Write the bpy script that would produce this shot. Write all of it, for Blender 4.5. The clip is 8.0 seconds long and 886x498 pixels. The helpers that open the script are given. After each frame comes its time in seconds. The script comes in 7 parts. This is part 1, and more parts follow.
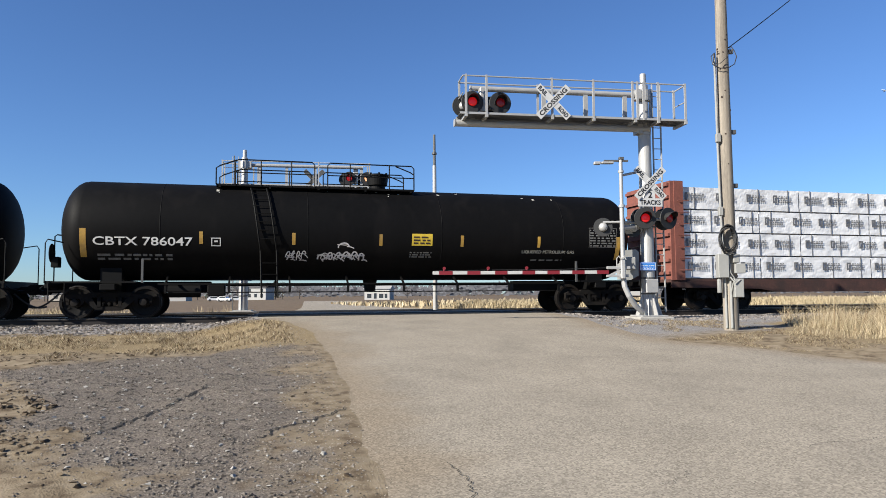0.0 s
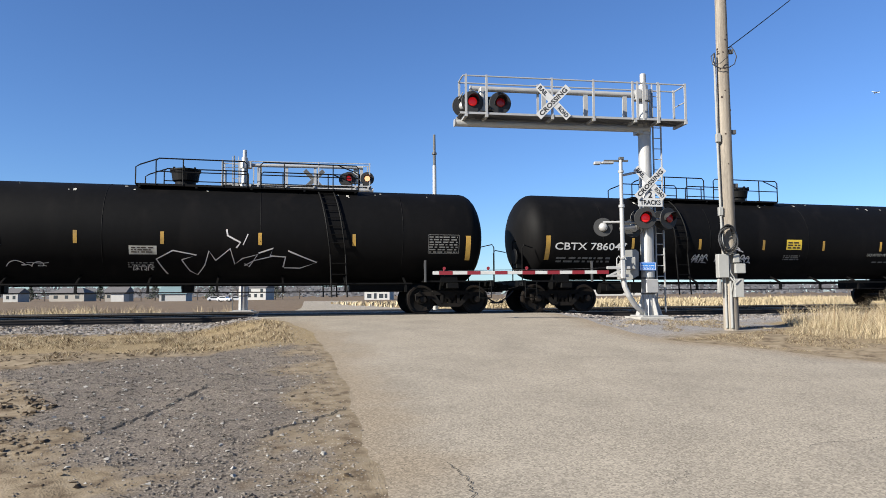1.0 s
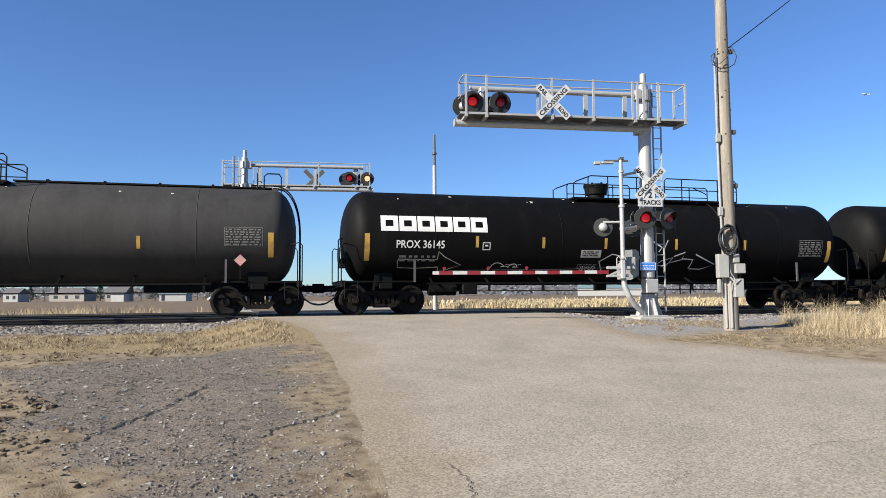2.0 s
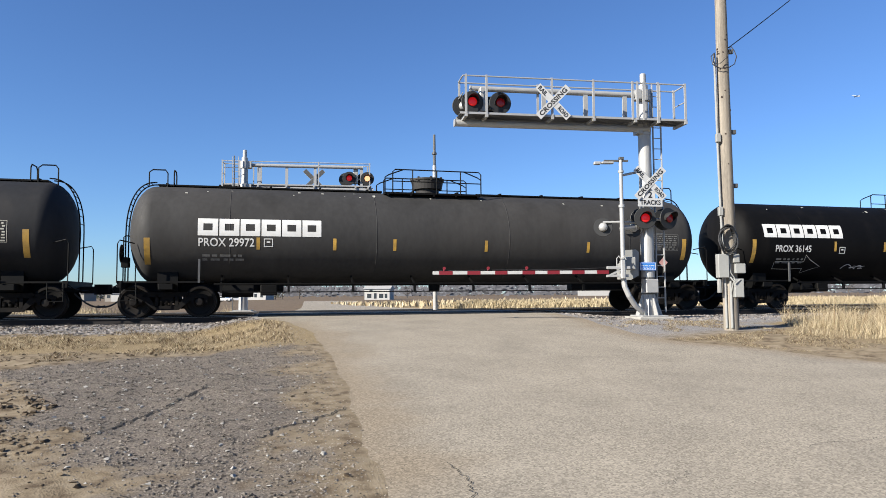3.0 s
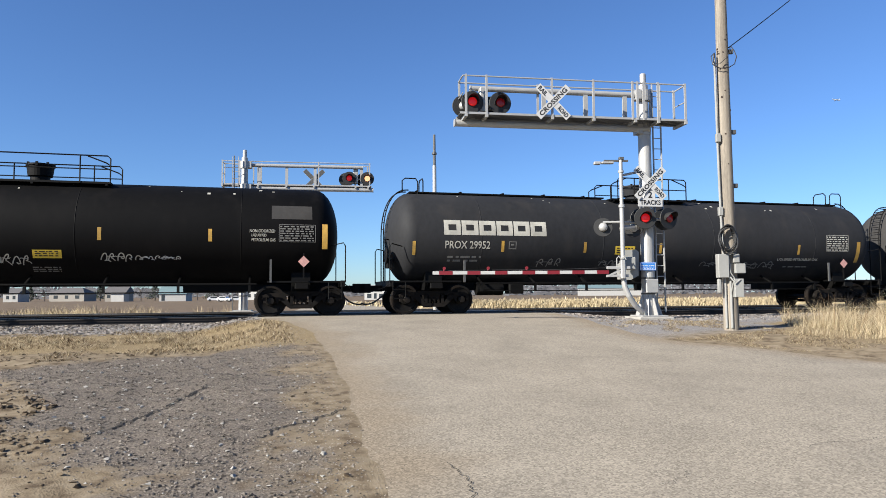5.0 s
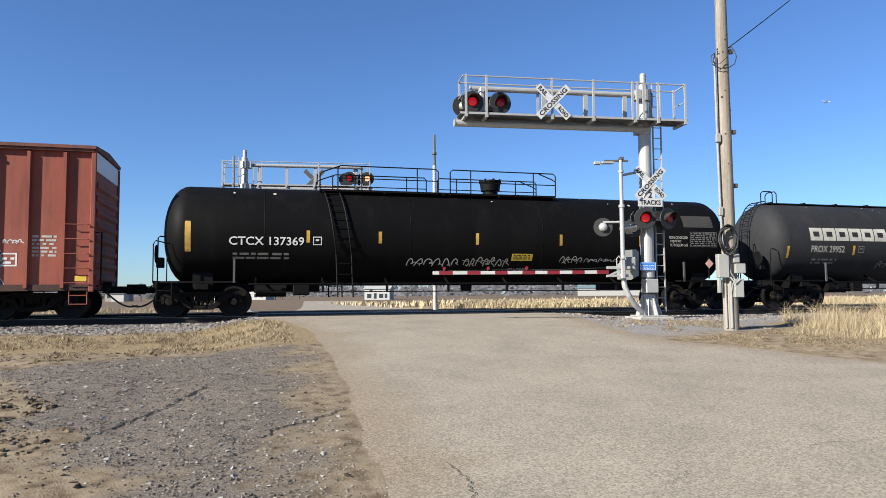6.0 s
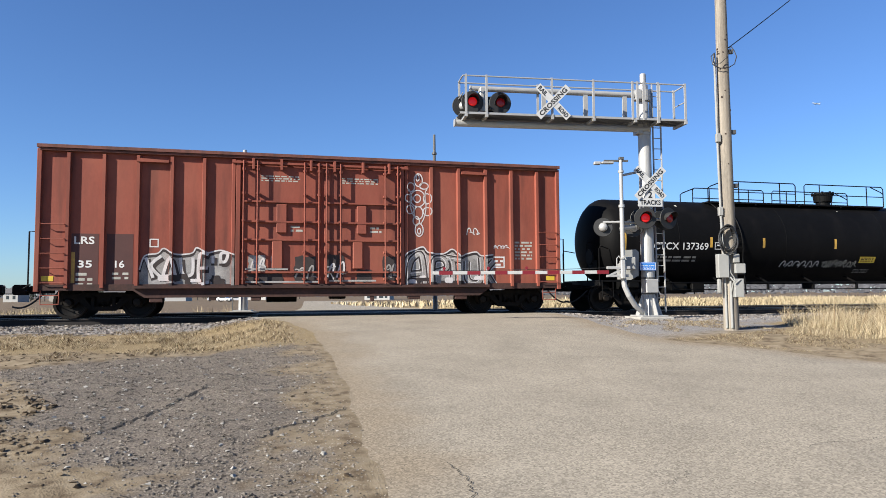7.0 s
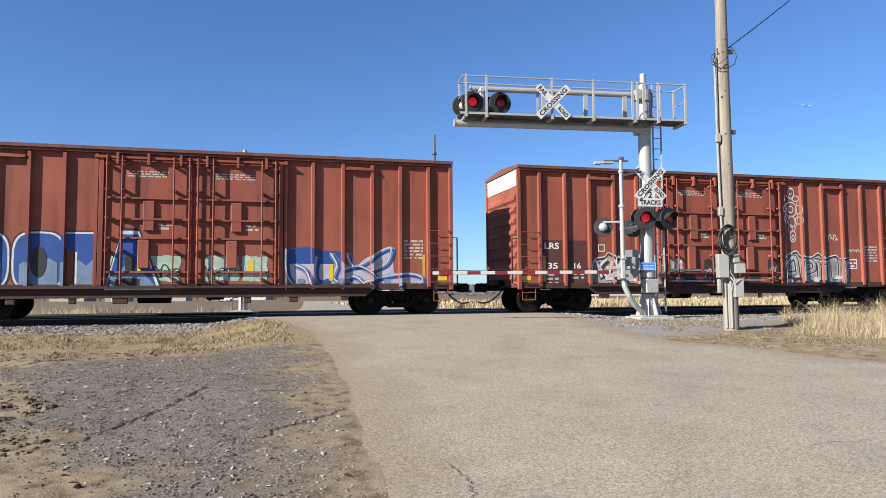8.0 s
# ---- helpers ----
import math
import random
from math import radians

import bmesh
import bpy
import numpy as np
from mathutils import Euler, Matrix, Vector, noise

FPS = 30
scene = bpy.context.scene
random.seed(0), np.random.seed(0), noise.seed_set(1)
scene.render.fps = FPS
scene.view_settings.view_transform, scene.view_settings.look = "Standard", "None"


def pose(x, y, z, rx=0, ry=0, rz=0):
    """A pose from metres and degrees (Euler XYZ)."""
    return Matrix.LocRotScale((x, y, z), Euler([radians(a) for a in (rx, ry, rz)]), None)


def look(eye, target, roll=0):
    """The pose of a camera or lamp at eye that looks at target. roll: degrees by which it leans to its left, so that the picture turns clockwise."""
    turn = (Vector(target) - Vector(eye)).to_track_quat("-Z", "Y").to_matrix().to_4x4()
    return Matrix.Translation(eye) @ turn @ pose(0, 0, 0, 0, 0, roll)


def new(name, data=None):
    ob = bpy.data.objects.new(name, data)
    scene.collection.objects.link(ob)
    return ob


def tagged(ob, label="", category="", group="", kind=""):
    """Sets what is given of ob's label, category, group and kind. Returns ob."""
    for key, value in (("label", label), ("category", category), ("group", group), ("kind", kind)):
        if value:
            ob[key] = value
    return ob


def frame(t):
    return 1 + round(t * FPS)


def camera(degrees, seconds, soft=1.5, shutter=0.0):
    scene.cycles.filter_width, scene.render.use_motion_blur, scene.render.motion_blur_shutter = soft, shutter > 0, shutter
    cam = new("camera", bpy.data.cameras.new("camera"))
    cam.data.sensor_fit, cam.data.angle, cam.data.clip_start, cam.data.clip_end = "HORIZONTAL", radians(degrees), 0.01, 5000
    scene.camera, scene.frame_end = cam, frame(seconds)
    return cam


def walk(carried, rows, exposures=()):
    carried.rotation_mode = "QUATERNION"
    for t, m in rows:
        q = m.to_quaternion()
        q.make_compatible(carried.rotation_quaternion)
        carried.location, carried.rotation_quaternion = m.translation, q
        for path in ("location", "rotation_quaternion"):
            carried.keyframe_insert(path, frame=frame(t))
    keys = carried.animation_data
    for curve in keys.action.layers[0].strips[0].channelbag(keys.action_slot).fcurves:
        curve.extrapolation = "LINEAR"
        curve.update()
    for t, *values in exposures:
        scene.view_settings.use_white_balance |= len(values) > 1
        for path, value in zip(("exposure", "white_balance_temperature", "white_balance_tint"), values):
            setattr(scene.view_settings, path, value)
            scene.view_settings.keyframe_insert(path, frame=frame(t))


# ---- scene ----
EYE = (0.0, 0.0, 0.64)
cam = camera(66.0, 8.0, soft=0.6)
AIM = look(EYE, (0.0, 100.0, 0.64 + 6.5433), -0.4)
walk(cam, [(0.0, AIM), (8.0, AIM)], exposures=[(0.0, 1.1), (1.2, 1.23), (8.0, 1.24)])

# ---- light ----
SUN = Vector((-0.82, -0.57, 0.55)).normalized()
world = bpy.data.worlds.new("sky")
scene.world = world
world.use_nodes = True
wn = world.node_tree.nodes
sky = wn.new("ShaderNodeTexSky")
sky.sky_type = "NISHITA"
sky.sun_disc = False
sky.sun_elevation = math.asin(SUN.z)
sky.sun_rotation = math.atan2(SUN.x, SUN.y)
sky.air_density, sky.dust_density, sky.ozone_density, sky.altitude = 1.0, 0.2, 3.0, 300.0
clear = wn.new("ShaderNodeMix")
clear.data_type, clear.blend_type = "RGBA", "MULTIPLY"
clear.inputs["Factor"].default_value = 1.0
clear.inputs["B"].default_value = (0.7, 0.945, 1.31, 1)
world.node_tree.links.new(sky.outputs["Color"], clear.inputs["A"])
wn["Background"].inputs["Strength"].default_value = 0.0505
world.node_tree.links.new(clear.outputs["Result"], wn["Background"].inputs["Color"])
lamp = bpy.data.lights.new("sun", "SUN")
lamp.energy, lamp.angle, lamp.color = 5.0, radians(0.53), (1.0, 0.947, 0.85)
new("sun", lamp).matrix_world = look(SUN * 60, (0, 0, 0))

# ---- the track line ----
TURN = 14.72
TH = radians(TURN)
ALONG = Vector((math.cos(TH), math.sin(TH), 0))
NEAR = Vector((math.sin(TH), -math.cos(TH), 0))
MID = Vector((-4.4736, 21.7108, 0))
SPEED = 13.87


def sd(x, y):
    """Place along the track and distance from its middle towards the road user."""
    v = Vector((x, y, 0)) - MID
    return v.dot(ALONG), v.dot(NEAR)


def xy(s, d):
    v = MID + ALONG * s + NEAR * d
    return v.x, v.y


def on_track(s, d=0.0, z=0.0):
    x, y = xy(s, d)
    return pose(x, y, z, 0, 0, TURN)


# ---- materials ----
def material(name, col, rough=0.7, metal=0.0, vary=0.15, scale=6.0, fine=60.0, bump=0.15, dirt=None, dirt_amount=0.35, spec=0.5, stretch=(1, 1, 1), per_object=0.0, glow=None, glow_strength=1.0):
    m = bpy.data.materials.new(name)
    m.use_nodes = True
    nt = m.node_tree
    nd, ln = nt.nodes, nt.links
    b = nd["Principled BSDF"]
    b.inputs["Roughness"].default_value = rough
    b.inputs["Metallic"].default_value = metal
    b.inputs["Specular IOR Level"].default_value = spec
    co = nd.new("ShaderNodeTexCoord")
    mp = nd.new("ShaderNodeMapping")
    mp.inputs["Scale"].default_value = stretch
    ln.new(co.outputs["Object"], mp.inputs["Vector"])
    big = nd.new("ShaderNodeTexNoise")
    big.inputs["Scale"].default_value, big.inputs["Detail"].default_value = scale, 6
    small = nd.new("ShaderNodeTexNoise")
    small.inputs["Scale"].default_value, small.inputs["Detail"].default_value = fine, 4
    ln.new(mp.outputs[0], big.inputs["Vector"])
    ln.new(mp.outputs[0], small.inputs["Vector"])
    mixf = nd.new("ShaderNodeMath")
    mixf.operation = "MULTIPLY_ADD"
    mixf.inputs[1].default_value = 0.45
    ln.new(small.outputs["Fac"], mixf.inputs[0])
    half = nd.new("ShaderNodeMath")
    half.operation = "MULTIPLY"
    half.inputs[1].default_value = 0.55
    ln.new(big.outputs["Fac"], half.inputs[0])
    ln.new(half.outputs[0], mixf.inputs[2])
    rmp = nd.new("ShaderNodeMapRange")
    rmp.inputs["From Min"].default_value, rmp.inputs["From Max"].default_value = 0.3, 0.7
    rmp.inputs["To Min"].default_value, rmp.inputs["To Max"].default_value = 1 - vary, 1 + vary
    ln.new(mixf.outputs[0], rmp.inputs["Value"])
    fac = rmp.outputs[0]
    if per_object:
        oi = nd.new("ShaderNodeObjectInfo")
        r2 = nd.new("ShaderNodeMapRange")
        r2.inputs["To Min"].default_value, r2.inputs["To Max"].default_value = 1 - per_object, 1 + per_object
        ln.new(oi.outputs["Random"], r2.inputs["Value"])
        mu = nd.new("ShaderNodeMath")
        mu.operation = "MULTIPLY"
        ln.new(fac, mu.inputs[0])
        ln.new(r2.outputs[0], mu.inputs[1])
        fac = mu.outputs[0]
    sc = nd.new("ShaderNodeVectorMath")
    sc.operation = "SCALE"
    sc.inputs[0].default_value = col
    ln.new(fac, sc.inputs["Scale"])
    out = sc.outputs[0]
    if dirt:
        dn = nd.new("ShaderNodeTexNoise")
        dn.inputs["Scale"].default_value, dn.inputs["Detail"].default_value = scale * 0.45, 8
        ln.new(mp.outputs[0], dn.inputs["Vector"])
        dr = nd.new("ShaderNodeMapRange")
        dr.inputs["From Min"].default_value, dr.inputs["From Max"].default_value = 0.45, 0.75
        dr.inputs["To Max"].default_value = dirt_amount
        ln.new(dn.outputs["Fac"], dr.inputs["Value"])
        mx = nd.new("ShaderNodeMix")
        mx.data_type = "RGBA"
        ln.new(dr.outputs[0], mx.inputs["Factor"])
        ln.new(out, mx.inputs["A"])
        mx.inputs["B"].default_value = (*dirt, 1)
        out = mx.outputs["Result"]
    ln.new(out, b.inputs["Base Color"])
    if bump:
        bp = nd.new("ShaderNodeBump")
        bp.inputs["Strength"].default_value, bp.inputs["Distance"].default_value = bump, 0.01
        ln.new(mixf.outputs[0], bp.inputs["Height"])
        ln.new(bp.outputs[0], b.inputs["Normal"])
    if glow:
        b.inputs["Emission Color"].default_value = (*glow, 1)
        b.inputs["Emission Strength"].default_value = glow_strength
    return m


def streaked(m, col, amount, stretch, low=0.52, high=0.72):
    """Runs of rust or grime down a surface."""
    nd, ln = m.node_tree.nodes, m.node_tree.links
    b = nd["Principled BSDF"]
    src = b.inputs["Base Color"].links[0].from_socket
    co = nd.new("ShaderNodeTexCoord")
    mp = nd.new("ShaderNodeMapping")
    mp.inputs["Scale"].default_value = stretch
    ln.new(co.outputs["Object"], mp.inputs["Vector"])
    n = nd.new("ShaderNodeTexNoise")
    n.inputs["Scale"].default_value, n.inputs["Detail"].default_value = 1.0, 9
    ln.new(mp.outputs[0], n.inputs["Vector"])
    r = nd.new("ShaderNodeMapRange")
    r.inputs["From Min"].default_value, r.inputs["From Max"].default_value, r.inputs["To Max"].default_value = low, high, amount
    ln.new(n.outputs["Fac"], r.inputs["Value"])
    x = nd.new("ShaderNodeMix")
    x.data_type = "RGBA"
    ln.new(r.outputs[0], x.inputs["Factor"])
    ln.new(src, x.inputs["A"])
    x.inputs["B"].default_value = (*col, 1)
    ln.new(x.outputs["Result"], b.inputs["Base Color"])
    return m


M_TANK_BLACK = material("tank_black", (0.003569, 0.003501, 0.003638), 0.6, spec=0.07, vary=0.25, scale=0.9, fine=9, bump=0.08, dirt=(0.008237, 0.00755, 0.00755), dirt_amount=0.3, stretch=(1, 1, 0.5))
M_TANK_GREY = material("tank_weathered_grey", (0.03615, 0.03506, 0.03438), 0.65, spec=0.12, vary=0.22, scale=0.8, fine=9, bump=0.08, dirt=(0.05456, 0.0491, 0.04365), dirt_amount=0.35, stretch=(1, 1, 0.45))
M_TANK_SLATE = material("tank_slate", (0.01879, 0.01943, 0.02134), 0.65, spec=0.12, vary=0.22, scale=0.8, fine=9, bump=0.08, dirt=(0.03168, 0.02957, 0.02851), dirt_amount=0.3, stretch=(1, 1, 0.45))
streaked(M_TANK_BLACK, (0.009, 0.008, 0.0076), 0.5, (2.2, 2.2, 0.3))
streaked(M_TANK_GREY, (0.019, 0.018, 0.017), 0.45, (1.6, 1.6, 0.25))
streaked(M_TANK_SLATE, (0.036, 0.033, 0.031), 0.45, (1.8, 1.8, 0.25))
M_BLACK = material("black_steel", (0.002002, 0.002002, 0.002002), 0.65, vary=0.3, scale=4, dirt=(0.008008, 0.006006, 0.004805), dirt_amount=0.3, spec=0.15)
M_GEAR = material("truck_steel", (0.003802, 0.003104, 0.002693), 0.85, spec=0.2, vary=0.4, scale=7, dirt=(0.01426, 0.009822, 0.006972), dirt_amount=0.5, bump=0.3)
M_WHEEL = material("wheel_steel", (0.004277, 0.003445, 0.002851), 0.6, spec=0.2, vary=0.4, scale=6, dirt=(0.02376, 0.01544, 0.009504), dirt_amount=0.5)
M_BOX = material("boxcar_red", (0.216, 0.0576, 0.0368), 0.75, vary=0.14, scale=1.2, fine=20, bump=0.1, dirt=(0.128, 0.044, 0.032), dirt_amount=0.5, stretch=(1, 1, 0.4), spec=0.3)
streaked(M_BOX, (0.07, 0.026, 0.02), 0.6, (3.5, 3.5, 0.35))
streaked(M_BOX, (0.3, 0.1, 0.062), 0.35, (0.5, 0.5, 0.3), 0.5, 0.62)
M_BOXROOF = streaked(material("grimy_boxcar_roof", (0.12, 0.042, 0.031), 0.85, vary=0.4, scale=3, fine=18, bump=0.3), (0.03, 0.018, 0.015), 0.7, (3, 3, 1))
M_BOXDARK = material("boxcar_brown_patch", (0.0616, 0.02156, 0.01848), 0.75, vary=0.2, scale=3, bump=0.05)
M_ROOF = material("galvanised_roof", (0.352, 0.3344, 0.3168), 0.6, 0.3, vary=0.2, scale=2, dirt=(0.22, 0.1056, 0.0704), dirt_amount=0.5)
M_WHITE = material("white_lettering", (0.5834, 0.576, 0.5535), 0.7, vary=0.12, scale=5, bump=0, dirt=(0.2992, 0.2842, 0.2618), dirt_amount=0.3)
M_OLDWHITE = material("worn_lettering", (0.363, 0.3498, 0.3036), 0.75, vary=0.25, scale=5, bump=0, dirt=(0.132, 0.1254, 0.1122), dirt_amount=0.5)
M_FAINT = material("faint_stencil", (0.1355, 0.1324, 0.1232), 0.8, vary=0.5, scale=14, bump=0)
M_YELLOW = material("yellow_reflector", (0.3928, 0.2281, 0.03802), 0.6, vary=0.25, scale=8, bump=0, dirt=(0.1267, 0.0887, 0.04435), dirt_amount=0.5, per_object=0.25)
M_SIGNYEL = material("yellow_plate", (0.528, 0.3696, 0.033), 0.6, vary=0.12, scale=5, bump=0)
M_RUST = material("rusty_steel", (0.02372, 0.01294, 0.008624), 0.85, vary=0.4, scale=9, bump=0.3)
M_ALU = material("signal_aluminium", (0.3441, 0.3403, 0.3291), 0.5, 0.3, vary=0.1, scale=5, bump=0.05, dirt=(0.2992, 0.2842, 0.2618), dirt_amount=0.3)
M_GALV = material("galvanised_grating", (0.08448, 0.08448, 0.08448), 0.6, 0.4, vary=0.2, scale=8)
M_SIGNWHITE = material("white_sign_sheeting", (0.5773, 0.5773, 0.5632), 0.5, vary=0.06, scale=4, bump=0.02)
M_BUCK = material("weathered_sign_sheeting", (0.45, 0.45, 0.44), 0.55, vary=0.12, scale=5, bump=0.02, dirt=(0.3, 0.29, 0.27), dirt_amount=0.4)
M_SIGNBLACK = material("black_lettering", (0.0132, 0.0132, 0.0132), 0.6, vary=0.2, bump=0)
M_PINK = material("faded_pink_placard", (0.44, 0.2376, 0.2112), 0.6, vary=0.3, scale=8, bump=0)
M_BLUE = material("blue_sign", (0.0264, 0.176, 0.5456), 0.5, vary=0.1, bump=0)
M_REDTAPE = material("red_sheeting", (0.1408, 0.00704, 0.01232), 0.45, vary=0.1, bump=0)
M_WHITETAPE = material("white_sheeting", (0.352, 0.3476, 0.3344), 0.45, vary=0.1, bump=0)
M_LIT = material("lit_red_lens", (0.25, 0.006, 0.008), 0.25, vary=0.2, scale=40, bump=0, glow=(1.0, 0.015, 0.02), glow_strength=0.15)
M_DIM = material("red_lens", (0.06, 0.004, 0.006), 0.25, vary=0.2, scale=40, bump=0, glow=(1.0, 0.015, 0.02), glow_strength=0.025)
M_AMBER = material("lit_far_lens", (0.6, 0.2, 0.1), 0.3, vary=0.1, bump=0, glow=(1.0, 0.45, 0.22), glow_strength=0.75)
M_HOOD = material("black_signal_paint", (0.01056, 0.01056, 0.01056), 0.6, vary=0.2, bump=0.05)
M_WOOD = material("weathered_pole_wood", (0.215, 0.187, 0.15), 0.9, vary=0.6, scale=2.5, fine=30, bump=0.8, dirt=(0.085, 0.068, 0.052), dirt_amount=0.75, stretch=(9, 9, 0.28))
M_BOXGREY = material("meter_box_grey", (0.2402, 0.2402, 0.2258), 0.6, vary=0.1, scale=5, dirt=(0.1441, 0.1346, 0.1201), dirt_amount=0.4)
M_CABLE = material("black_cable", (0.0176, 0.0176, 0.0176), 0.6, vary=0.2, bump=0)
M_CONC = material("concrete", (0.2772, 0.264, 0.2376), 0.9, vary=0.2, scale=5, dirt=(0.165, 0.1452, 0.1188), bump=0.4)
M_RAIL = material("rail_side", (0.01162, 0.00792, 0.006336), 0.8, vary=0.3, scale=8, bump=0.2)
M_RAILTOP = material("rail_head_polished", (0.308, 0.2904, 0.2728), 0.4, 0.8, vary=0.1, bump=0)
M_TIE = material("creosoted_sleeper", (0.04312, 0.03388, 0.02772), 0.95, vary=0.4, scale=6, bump=0.5, per_object=0.3)
M_WRAP = material("lumber_wrap", (0.62, 0.62, 0.62), 0.4, vary=0.1, scale=2.5, fine=9, bump=1.0, dirt=(0.42, 0.42, 0.43), dirt_amount=0.45, per_object=0.05)
M_WRAPINK = material("wrap_print", (0.1056, 0.1056, 0.11), 0.6, vary=0.3, bump=0)


# ---- mesh helpers ----
def part(name, bm, mat, parent=None, label="", smooth=False):
    me = bpy.data.meshes.new(name)
    bmesh.ops.recalc_face_normals(bm, faces=bm.faces[:])
    bm.to_mesh(me)
    bm.free()
    for m in mat if isinstance(mat, (list, tuple)) else [mat]:
        me.materials.append(m)
    if smooth:
        me.polygons.foreach_set("use_smooth", [True] * len(me.polygons))
    ob = new(name, me)
    if parent:
        ob.parent = parent
    if label:
        tagged(ob, label)
    return ob


def raw(name, verts, faces, mat, parent=None, label="", smooth=False):
    me = bpy.data.meshes.new(name)
    me.from_pydata(verts, [], faces)
    for m in mat if isinstance(mat, (list, tuple)) else [mat]:
        me.materials.append(m)
    if smooth:
        me.polygons.foreach_set("use_smooth", [True] * len(me.polygons))
    ob = new(name, me)
    if parent:
        ob.parent = parent
    if label:
        tagged(ob, label)
    return ob


def again(ob, parent, m):
    """One more object on the same mesh."""
    o = new(ob.name.split(".")[0], ob.data)
    o.parent = parent
    o.matrix_basis = m
    return o


def box(bm, x0, x1, y0, y1, z0, z1, bevel=0.0, mi=0):
    r = bmesh.ops.create_cube(bm, size=1.0, matrix=Matrix.Translation(((x0 + x1) / 2, (y0 + y1) / 2, (z0 + z1) / 2)) @ Matrix.Diagonal((x1 - x0, y1 - y0, z1 - z0, 1)))
    fs = {f for v in r["verts"] for f in v.link_faces}
    for f in fs:
        f.material_index = mi
    if bevel:
        es = {e for v in r["verts"] for e in v.link_edges}
        bmesh.ops.bevel(bm, geom=list(es), offset=bevel, segments=1, affect="EDGES")
    return bm


def bar(bm, a, b, w, h=None, mi=0):
    """A square bar from a to b."""
    a, b = Vector(a), Vector(b)
    h = h or w
    q = (b - a).to_track_quat("Z", "Y").to_matrix().to_4x4()
    r = bmesh.ops.create_cube(bm, size=1.0, matrix=Matrix.Translation((a + b) / 2) @ q @ Matrix.Diagonal((w, h, (b - a).length, 1)))
    for f in {f for v in r["verts"] for f in v.link_faces}:
        f.material_index = mi
    return bm


def cyl(bm, a, b, r, r2=None, seg=12, mi=0, caps=True):
    a, b = Vector(a), Vector(b)
    q = (b - a).to_track_quat("Z", "Y").to_matrix().to_4x4()
    res = bmesh.ops.create_cone(bm, cap_ends=caps, segments=seg, radius1=r, radius2=r if r2 is None else r2, depth=(b - a).length, matrix=Matrix.Translation((a + b) / 2) @ q)
    for f in {f for v in res["verts"] for f in v.link_faces}:
        f.material_index = mi
    return bm


def tube(bm, pts, r, seg=6):
    """A bent tube along points."""
    pts = [Vector(p) for p in pts]
    rings = []
    for i, p in enumerate(pts):
        d = (pts[min(i + 1, len(pts) - 1)] - pts[max(i - 1, 0)]).normalized()
        u = d.orthogonal().normalized() if i == 0 else (ref - d * ref.dot(d)).normalized()
        ref = u
        w = d.cross(u)
        rings.append([bm.verts.new(p + (u * math.cos(2 * math.pi * k / seg) + w * math.sin(2 * math.pi * k / seg)) * r) for k in range(seg)])
    for a, b in zip(rings, rings[1:]):
        for k in range(seg):
            bm.faces.new((a[k], a[(k + 1) % seg], b[(k + 1) % seg], b[k]))
    bm.faces.new(rings[0][::-1])
    bm.faces.new(rings[-1])
    return bm


def lathe(bm, profile, seg=32, axis="x", at=(0, 0, 0), mi=0):
    """Turns (place on axis, radius) round the axis."""
    at = Vector(at)
    rings = []
    for a, r in profile:
        ring = []
        for k in range(seg):
            c, s = math.cos(2 * math.pi * k / seg), math.sin(2 * math.pi * k / seg)
            p = {"x": (a, r * c, r * s), "y": (r * c, a, r * s), "z": (r * c, r * s, a)}[axis]
            ring.append(bm.verts.new(at + Vector(p)))
        rings.append(ring)
    for a, b in zip(rings, rings[1:]):
        for k in range(seg):
            f = bm.faces.new((a[k], a[(k + 1) % seg], b[(k + 1) % seg], b[k]))
            f.material_index = mi
    for ring in (rings[0], rings[-1]):
        f = bm.faces.new(ring)
        f.material_index = mi
    return bm


def extrude_profile(bm, pts, y0, y1, mi=0):
    """A plate cut to the outline pts in x and z, from y0 to y1."""
    a = [bm.verts.new((x, y0, z)) for x, z in pts]
    b = [bm.verts.new((x, y1, z)) for x, z in pts]
    n = len(pts)
    fs = [bm.faces.new(a), bm.faces.new(b[::-1])]
    for i in range(n):
        fs.append(bm.faces.new((a[i], b[i], b[(i + 1) % n], a[(i + 1) % n])))
    for f in fs:
        f.material_index = mi
    return bm


def letters(text, height, bold=0.0, width=None, spacing=1.0):
    """A bmesh of flat writing, its lower left at the origin, in x and y."""
    cu = bpy.data.curves.new("writing", "FONT")
    cu.body, cu.size, cu.offset, cu.space_character = text, 1.0, bold, spacing
    cu.resolution_u = 3
    ob = bpy.data.objects.new("writing", cu)
    scene.collection.objects.link(ob)
    dg = bpy.context.evaluated_depsgraph_get()
    me = bpy.data.meshes.new_from_object(ob.evaluated_get(dg))
    bpy.data.objects.remove(ob)
    bm = bmesh.new()
    bm.from_mesh(me)
    bpy.data.meshes.remove(me)
    xs, ys = [v.co.x for v in bm.verts], [v.co.y for v in bm.verts]
    k = height / (max(ys) - min(ys))
    kx = width / (max(xs) - min(xs)) if width else k
    x0, y0 = min(xs), min(ys)
    for v in bm.verts:
        v.co = ((v.co.x - x0) * kx, (v.co.y - y0) * k, 0)
    return bm


